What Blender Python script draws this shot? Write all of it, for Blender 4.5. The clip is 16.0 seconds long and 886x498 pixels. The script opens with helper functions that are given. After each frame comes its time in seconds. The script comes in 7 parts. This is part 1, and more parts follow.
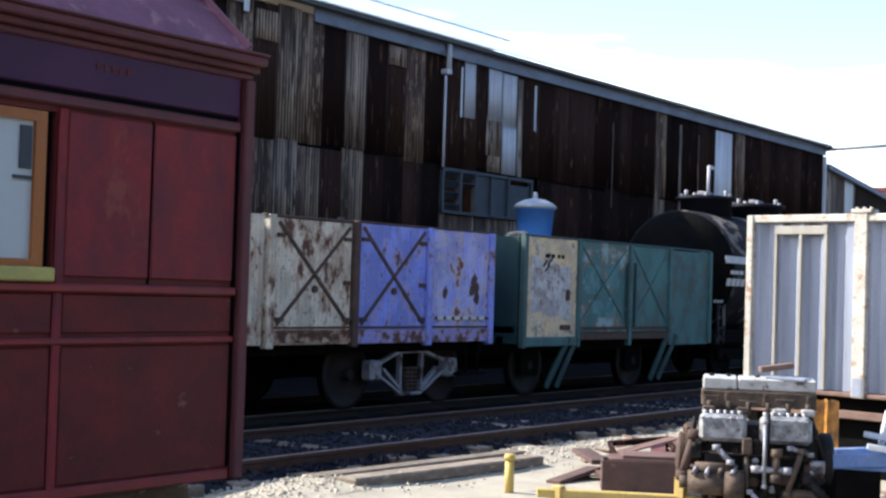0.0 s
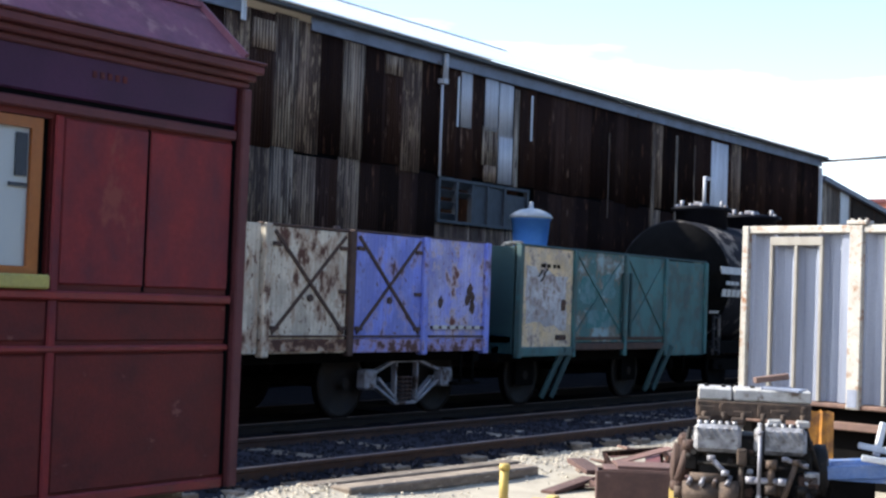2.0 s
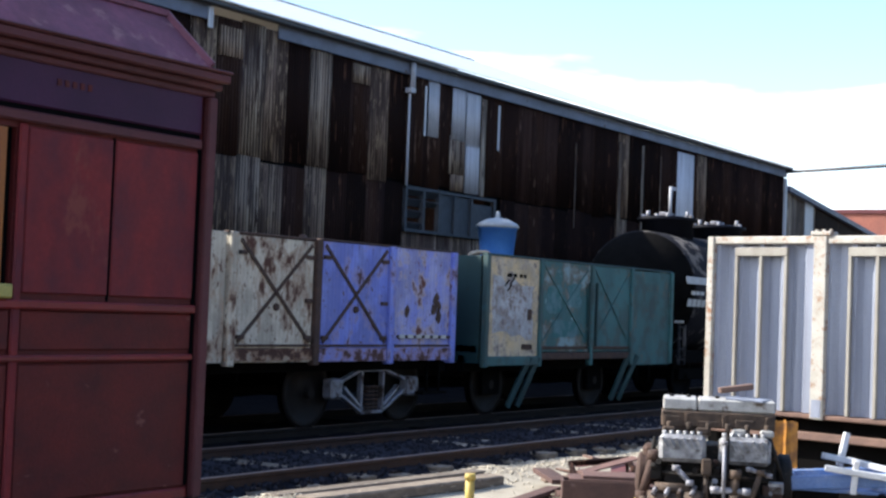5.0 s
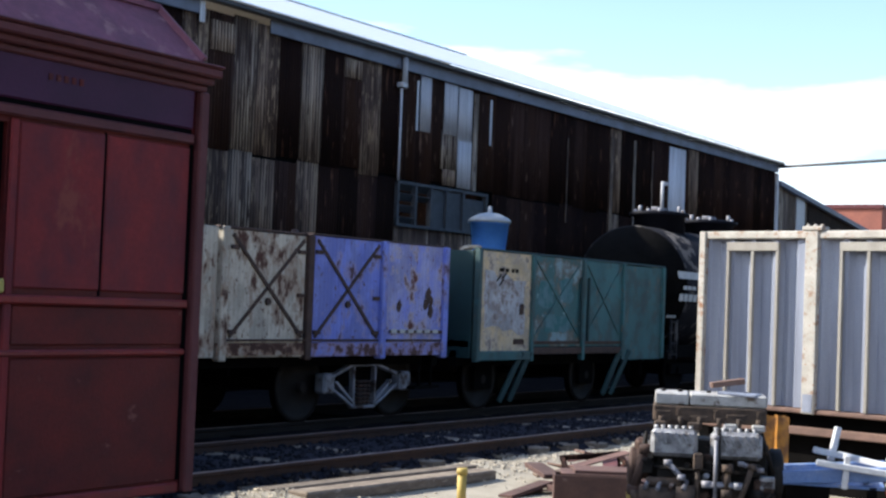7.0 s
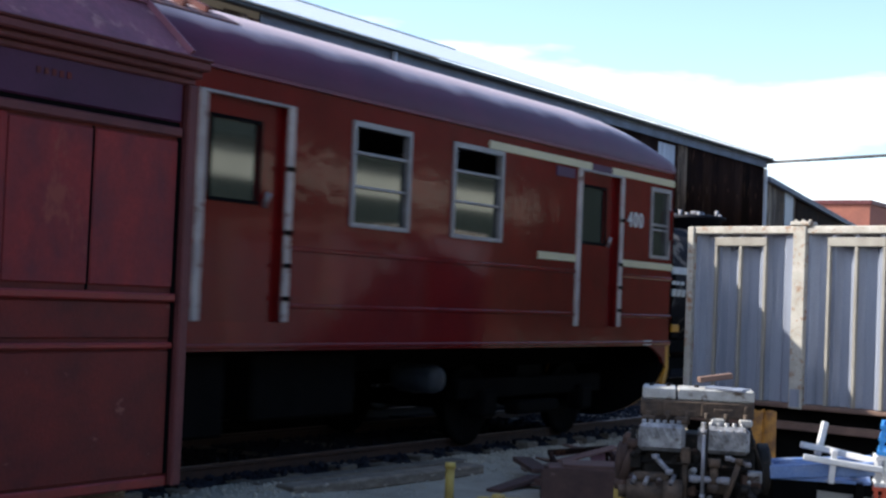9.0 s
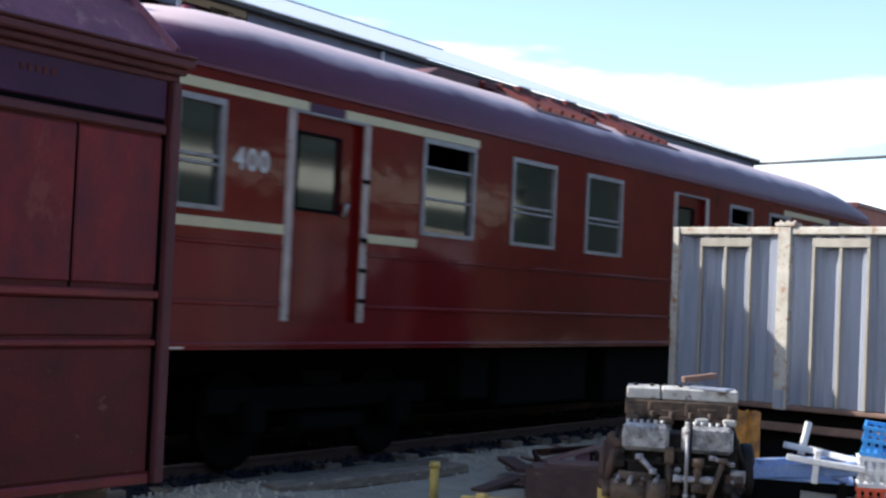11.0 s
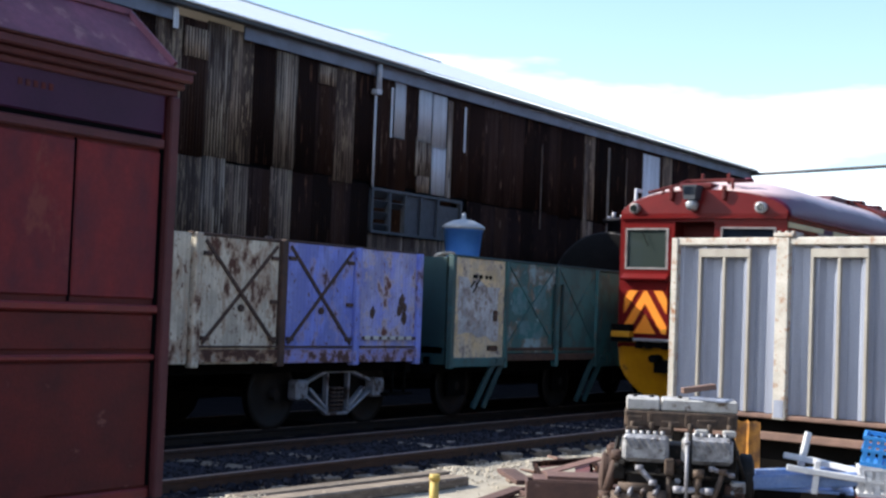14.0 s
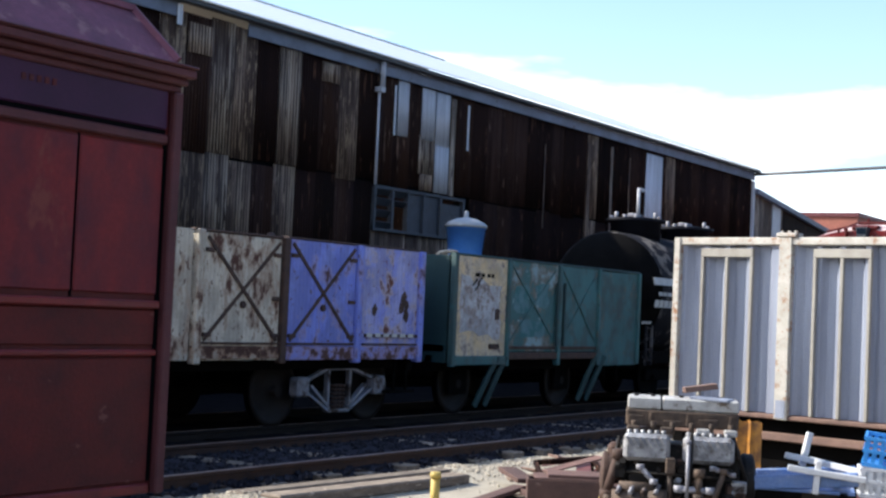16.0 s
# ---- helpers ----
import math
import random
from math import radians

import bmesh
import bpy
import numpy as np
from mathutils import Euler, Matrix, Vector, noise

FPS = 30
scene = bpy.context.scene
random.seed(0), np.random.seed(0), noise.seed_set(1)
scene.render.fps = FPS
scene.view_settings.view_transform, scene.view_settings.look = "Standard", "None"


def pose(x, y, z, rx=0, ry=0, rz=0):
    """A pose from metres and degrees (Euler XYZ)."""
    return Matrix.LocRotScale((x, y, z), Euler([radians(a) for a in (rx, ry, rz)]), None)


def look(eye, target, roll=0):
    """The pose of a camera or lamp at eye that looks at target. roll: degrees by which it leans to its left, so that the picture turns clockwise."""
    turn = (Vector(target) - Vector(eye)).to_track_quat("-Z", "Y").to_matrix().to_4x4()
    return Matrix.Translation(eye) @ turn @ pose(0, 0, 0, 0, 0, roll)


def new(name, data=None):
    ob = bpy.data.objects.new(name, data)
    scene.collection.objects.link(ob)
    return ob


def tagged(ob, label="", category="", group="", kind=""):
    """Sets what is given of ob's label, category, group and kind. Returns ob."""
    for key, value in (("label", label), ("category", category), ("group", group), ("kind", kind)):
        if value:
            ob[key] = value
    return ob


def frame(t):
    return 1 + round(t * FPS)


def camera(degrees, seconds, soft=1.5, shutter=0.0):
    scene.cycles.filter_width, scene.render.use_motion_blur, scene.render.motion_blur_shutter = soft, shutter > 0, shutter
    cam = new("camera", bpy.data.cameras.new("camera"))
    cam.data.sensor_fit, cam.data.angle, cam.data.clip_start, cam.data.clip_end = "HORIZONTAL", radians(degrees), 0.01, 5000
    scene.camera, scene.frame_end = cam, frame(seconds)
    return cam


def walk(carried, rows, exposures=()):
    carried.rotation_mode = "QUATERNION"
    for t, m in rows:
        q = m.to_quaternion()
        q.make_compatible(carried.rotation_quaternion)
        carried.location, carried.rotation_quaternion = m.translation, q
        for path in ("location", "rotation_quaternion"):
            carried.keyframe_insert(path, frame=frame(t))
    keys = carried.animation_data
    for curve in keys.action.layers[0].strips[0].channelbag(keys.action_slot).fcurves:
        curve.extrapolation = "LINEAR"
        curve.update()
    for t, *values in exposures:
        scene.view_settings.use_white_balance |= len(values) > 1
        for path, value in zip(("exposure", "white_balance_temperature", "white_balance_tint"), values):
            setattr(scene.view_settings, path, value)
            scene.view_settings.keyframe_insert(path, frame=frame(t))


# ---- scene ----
cam = camera(34.05, 16.0, soft=2.5, shutter=0.5)
PATH = [
    (0.0, pose(-0.005, 0.012, 1.572, 91.58, -1.79, -55.07)),
    (0.5, pose(-0.004, 0.011, 1.572, 91.72, -1.83, -54.99)),
    (1.0, pose(-0.003, 0.012, 1.570, 91.75, -2.03, -55.02)),
    (1.5, pose(-0.003, 0.011, 1.571, 91.84, -2.13, -55.09)),
    (2.0, pose(-0.003, 0.010, 1.571, 91.96, -2.06, -55.24)),
    (2.5, pose(-0.003, 0.010, 1.571, 92.07, -2.10, -55.44)),
    (3.0, pose(-0.001, 0.009, 1.574, 92.21, -2.12, -55.62)),
    (3.5, pose(-0.002, 0.009, 1.570, 92.29, -2.05, -55.64)),
    (4.0, pose(-0.003, 0.010, 1.569, 92.35, -1.95, -55.77)),
    (4.5, pose(-0.001, 0.007, 1.575, 92.50, -2.27, -55.90)),
    (5.0, pose(-0.000, 0.008, 1.577, 92.36, -2.21, -56.56)),
    (7.5, pose(-0.001, 0.008, 1.577, 92.05, -2.26, -56.99)),
    (8.0, pose(0.001, 0.006, 1.580, 91.88, -2.33, -57.15)),
    (8.5, pose(-0.001, 0.006, 1.578, 91.93, -2.31, -57.22)),
    (11.0, pose(0.006, -0.012, 1.565, 92.01, -2.54, -57.83)),
    (11.5, pose(0.002, -0.006, 1.568, 92.08, -2.54, -57.89)),
    (12.0, pose(0.002, -0.009, 1.569, 92.25, -2.66, -57.87)),
    (12.5, pose(0.003, -0.012, 1.568, 92.39, -2.67, -57.98)),
    (13.0, pose(0.002, -0.014, 1.566, 92.47, -2.43, -57.95)),
    (13.5, pose(0.004, -0.017, 1.568, 92.54, -2.42, -57.82)),
    (14.0, pose(0.003, -0.017, 1.567, 92.49, -2.20, -57.86)),
    (14.5, pose(0.005, -0.019, 1.562, 92.52, -2.29, -57.87)),
    (15.0, pose(0.004, -0.017, 1.565, 92.52, -2.34, -57.79)),
    (15.5, pose(0.006, -0.019, 1.561, 92.55, -2.53, -57.73)),
    (16.0, pose(0.005, -0.016, 1.563, 92.42, -2.58, -57.78)),
]
EXPOSURES = [(0.0, 1.42), (4.0, 1.36), (7.5, 1.08), (12.5, 1.07), (16.0, 1.09)]  # the clip darkens a little
walk(cam, PATH, EXPOSURES)

# ---- world, sun ----
SUN_EL, SUN_AZ = 36.05, -22.0  # degrees; azimuth from +y towards +x
world = bpy.data.worlds.new("sky")
scene.world = world
world.use_nodes = True
wn, wl = world.node_tree.nodes, world.node_tree.links
bg = wn["Background"]
sky = wn.new("ShaderNodeTexSky")
sky.sky_type, sky.sun_disc = "NISHITA", False
sky.sun_elevation, sky.sun_rotation = radians(SUN_EL), radians(SUN_AZ)
sky.air_density, sky.dust_density, sky.ozone_density = 1.0, 0.4, 4.5
geo = wn.new("ShaderNodeTexCoord")
sep = wn.new("ShaderNodeSeparateXYZ")
wl.new(geo.outputs["Generated"], sep.inputs[0])
stretch = wn.new("ShaderNodeMapping")
stretch.inputs["Scale"].default_value = (3.0, 3.0, 14.0)
wl.new(geo.outputs["Generated"], stretch.inputs[0])
puff = wn.new("ShaderNodeTexNoise")
puff.inputs["Scale"].default_value, puff.inputs["Detail"].default_value = 1.6, 7.0
wl.new(stretch.outputs[0], puff.inputs["Vector"])
low = wn.new("ShaderNodeMapRange")  # thick cloud low down, thinning upwards
low.inputs["From Min"].default_value, low.inputs["From Max"].default_value = 0.14, 0.20
low.inputs["To Min"].default_value, low.inputs["To Max"].default_value = 0.45, -0.20
wl.new(sep.outputs["Z"], low.inputs["Value"])
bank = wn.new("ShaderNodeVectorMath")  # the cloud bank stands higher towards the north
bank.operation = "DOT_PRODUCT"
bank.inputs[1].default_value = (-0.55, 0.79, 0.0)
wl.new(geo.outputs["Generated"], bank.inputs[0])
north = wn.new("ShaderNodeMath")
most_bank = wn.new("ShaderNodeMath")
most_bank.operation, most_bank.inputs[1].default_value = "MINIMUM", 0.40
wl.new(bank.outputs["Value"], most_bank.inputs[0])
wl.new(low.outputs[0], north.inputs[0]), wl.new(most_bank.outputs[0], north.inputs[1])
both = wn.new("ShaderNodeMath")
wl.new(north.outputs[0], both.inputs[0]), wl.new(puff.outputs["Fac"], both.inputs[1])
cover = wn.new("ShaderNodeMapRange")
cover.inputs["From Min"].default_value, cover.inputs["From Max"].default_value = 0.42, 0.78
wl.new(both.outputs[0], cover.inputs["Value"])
cloud = wn.new("ShaderNodeMix")
cloud.data_type = "RGBA"
cloud.inputs["B"].default_value = (11.0, 11.4, 12.0, 1)
high = wn.new("ShaderNodeMapRange")  # clear overhead
high.inputs["From Min"].default_value, high.inputs["From Max"].default_value = 0.25, 0.6
high.inputs["To Min"].default_value, high.inputs["To Max"].default_value = 1.0, 0.25
wl.new(sep.outputs["Z"], high.inputs["Value"])
veil = wn.new("ShaderNodeMapRange")  # thin haze over the lower sky
veil.inputs["From Min"].default_value, veil.inputs["From Max"].default_value = 0.15, 0.42
veil.inputs["To Min"].default_value, veil.inputs["To Max"].default_value = 0.06, 0.0
wl.new(sep.outputs["Z"], veil.inputs["Value"])
thin = wn.new("ShaderNodeMath")
thin.operation = "MULTIPLY"
wl.new(cover.outputs[0], thin.inputs[0]), wl.new(high.outputs[0], thin.inputs[1])
most = wn.new("ShaderNodeMath")
most.operation = "MAXIMUM"
wl.new(thin.outputs[0], most.inputs[0]), wl.new(veil.outputs[0], most.inputs[1])
wl.new(most.outputs[0], cloud.inputs["Factor"]), wl.new(sky.outputs[0], cloud.inputs["A"])
wl.new(cloud.outputs["Result"], bg.inputs["Color"])
bg.inputs["Strength"].default_value = 0.13
sun = new("sun", bpy.data.lights.new("sun", "SUN"))
sun.data.energy, sun.data.angle, sun.data.color = 4.6, radians(0.55), (1.0, 0.95, 0.86)
sv = Vector((math.sin(radians(SUN_AZ)) * math.cos(radians(SUN_EL)), math.cos(radians(SUN_AZ)) * math.cos(radians(SUN_EL)), math.sin(radians(SUN_EL))))
sun.matrix_world = look(sv * 60, (0, 0, 0))


# ---- materials ----
def mat(name, base, second=None, rough=0.6, metal=0.0, size=3.0, mix=0.5, wear=None, wear_at=0.62, wear_size=5.0, streak=1.0,
        bump=0.15, grain=60.0, vary=0.0, spec=0.5, coat=0.0, speck=0.0, lines=0.0, blot=0.0):
    """Two base tones blotched by noise, worn patches (stretched downwards by streak), fine grain in tone and relief."""
    m = bpy.data.materials.new(name)
    m.use_nodes = True
    n, l = m.node_tree.nodes, m.node_tree.links
    b = n["Principled BSDF"]
    b.inputs["Metallic"].default_value, b.inputs["Specular IOR Level"].default_value = metal, spec
    b.inputs["Coat Weight"].default_value = coat
    tc = n.new("ShaderNodeTexCoord")
    vec = tc.outputs["Object"]
    info = n.new("ShaderNodeObjectInfo")
    off = n.new("ShaderNodeVectorMath")
    off.operation = "MULTIPLY_ADD"
    off.inputs[1].default_value, off.inputs[2].default_value = (1, 1, 1), (0, 0, 0)
    rnd = n.new("ShaderNodeMath")
    rnd.operation = "MULTIPLY"
    rnd.inputs[1].default_value = 37.0
    l.new(info.outputs["Random"], rnd.inputs[0])
    l.new(vec, off.inputs[0]), l.new(rnd.outputs[0], off.inputs[2])
    st = n.new("ShaderNodeMapping")
    st.inputs["Scale"].default_value = (1, 1, 1 / streak)
    l.new(off.outputs[0], st.inputs[0])

    def noise_tex(scale, detail, v):
        t = n.new("ShaderNodeTexNoise")
        t.inputs["Scale"].default_value, t.inputs["Detail"].default_value, t.inputs["Roughness"].default_value = scale, detail, 0.62
        l.new(v, t.inputs["Vector"])
        return t.outputs["Fac"]

    def ramp(v, a, c):
        r = n.new("ShaderNodeMapRange")
        r.inputs["From Min"].default_value, r.inputs["From Max"].default_value = a, c
        l.new(v, r.inputs["Value"])
        return r.outputs[0]

    def blend(fac, a, c):
        k = n.new("ShaderNodeMix")
        k.data_type = "RGBA"
        for sock, val in (("Factor", fac), ("A", a), ("B", c)):
            if isinstance(val, (int, float)):
                k.inputs[sock].default_value = val
            elif isinstance(val, tuple):
                k.inputs[sock].default_value = (*val, 1)
            else:
                l.new(val, k.inputs[sock])
        return k.outputs["Result"]

    big = noise_tex(size, 5, st.outputs[0])
    fine = noise_tex(grain, 4, off.outputs[0])
    second = second or tuple(c * 0.7 for c in base)
    col = blend(ramp(big, mix - 0.16, mix + 0.16), base, second)
    col = blend(ramp(fine, 0.2, 1.3), col, tuple(c * 0.45 for c in base))
    rsock = None
    if lines:  # thin rust runs, and stripes that paint in the corrugations' shading
        run = n.new("ShaderNodeMapping")
        run.inputs["Scale"].default_value = (11.0, 1.0, 0.22)
        l.new(off.outputs[0], run.inputs[0])
        amount = n.new("ShaderNodeMath")
        amount.operation = "MULTIPLY"
        amount.inputs[1].default_value = lines
        ridge = n.new("ShaderNodeTexWave")  # stripes at the ridge pitch stand in for light across the iron
        ridge.bands_direction = "X"
        ridge.inputs["Scale"].default_value, ridge.inputs["Distortion"].default_value = 4.123, 0.0
        l.new(vec, ridge.inputs["Vector"])
        worn = n.new("ShaderNodeMath")
        worn.operation = "MULTIPLY_ADD"
        worn.inputs[1].default_value = 0.36
        l.new(ridge.outputs["Fac"], worn.inputs[0]), l.new(noise_tex(1.7, 3, run.outputs[0]), worn.inputs[2])
        l.new(ramp(worn.outputs[0], 0.60, 0.74), amount.inputs[0])
        col = blend(amount.outputs[0], col, (0.017, 0.008, 0.006))
    if blot:  # broad sooty patches
        soot = n.new("ShaderNodeMath")
        soot.operation = "MULTIPLY"
        soot.inputs[1].default_value = blot
        l.new(ramp(noise_tex(2.4, 8, st.outputs[0] if lines else off.outputs[0]), 0.47, 0.56), soot.inputs[0])
        col = blend(soot.outputs[0], col, (0.034, 0.016, 0.010))
    if wear:
        wmask = ramp(noise_tex(wear_size, 8, st.outputs[0]), wear_at, wear_at + 0.07)
        if speck:  # small chips and hairline flaking
            chips = ramp(noise_tex(wear_size * 3.7, 6, st.outputs[0]), speck, speck + 0.05)
            col = blend(chips, col, tuple(c * 1.25 for c in wear))
        edge = ramp(noise_tex(wear_size, 8, st.outputs[0]), wear_at - 0.06, wear_at)
        halo = tuple(0.55 * c + 0.45 * k for c, k in zip(second, (0.24, 0.12, 0.06)))
        col = blend(edge, col, halo) if speck else col
        col = blend(wmask, col, wear)
        rr = n.new("ShaderNodeMapRange")
        rr.inputs["To Min"].default_value, rr.inputs["To Max"].default_value = rough, min(1, rough + 0.3)
        l.new(wmask, rr.inputs["Value"])
        rsock = rr.outputs[0]
    if vary:
        hsv = n.new("ShaderNodeHueSaturation")
        vr = n.new("ShaderNodeMapRange")
        vr.inputs["To Min"].default_value, vr.inputs["To Max"].default_value = 1 - vary, 1 + vary
        l.new(info.outputs["Random"], vr.inputs["Value"]), l.new(vr.outputs[0], hsv.inputs["Value"]), l.new(col, hsv.inputs["Color"])
        col = hsv.outputs[0]
    l.new(col, b.inputs["Base Color"])
    if rsock:
        l.new(rsock, b.inputs["Roughness"])
    else:
        b.inputs["Roughness"].default_value = rough
    bp = n.new("ShaderNodeBump")
    bp.inputs["Strength"].default_value, bp.inputs["Distance"].default_value = bump, 0.01
    l.new(fine, bp.inputs["Height"]), l.new(bp.outputs[0], b.inputs["Normal"])
    return m


def glass(name, tint, rough=0.05, spec=0.9):
    """Window glass, dark behind."""
    m = bpy.data.materials.new(name)
    m.use_nodes = True
    b = m.node_tree.nodes["Principled BSDF"]
    b.inputs["Base Color"].default_value = (*tint, 1)
    b.inputs["Roughness"].default_value, b.inputs["Transmission Weight"].default_value, b.inputs["IOR"].default_value = rough, 0.0, 1.5
    b.inputs["Specular IOR Level"].default_value = spec
    return m


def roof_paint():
    """The roof's maroon, paler along the flat crown: sunlight put into the colour by height."""
    m = mat("maroon_roof_paint_lit_crown", (0.12, 0.016, 0.045), (0.08, 0.012, 0.034), spec=0.14, rough=0.38, size=1.2, bump=0.06, grain=30)
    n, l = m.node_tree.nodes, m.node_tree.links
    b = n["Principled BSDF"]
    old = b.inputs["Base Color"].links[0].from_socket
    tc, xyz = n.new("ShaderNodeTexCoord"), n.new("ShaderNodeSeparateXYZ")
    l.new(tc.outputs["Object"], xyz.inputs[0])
    blur, high, crown_light = n.new("ShaderNodeTexNoise"), n.new("ShaderNodeMath"), n.new("ShaderNodeMapRange")
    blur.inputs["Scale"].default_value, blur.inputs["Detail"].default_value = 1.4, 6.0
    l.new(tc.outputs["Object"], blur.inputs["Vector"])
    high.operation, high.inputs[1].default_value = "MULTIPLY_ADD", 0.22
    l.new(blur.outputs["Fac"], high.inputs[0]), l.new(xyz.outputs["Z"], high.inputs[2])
    crown_light.inputs["From Min"].default_value, crown_light.inputs["From Max"].default_value = 3.77, 3.90
    crown_light.inputs["To Max"].default_value = 0.92
    l.new(high.outputs[0], crown_light.inputs["Value"])
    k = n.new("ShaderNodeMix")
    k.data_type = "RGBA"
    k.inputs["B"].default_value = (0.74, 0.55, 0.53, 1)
    l.new(crown_light.outputs[0], k.inputs["Factor"]), l.new(old, k.inputs["A"]), l.new(k.outputs["Result"], b.inputs["Base Color"])
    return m


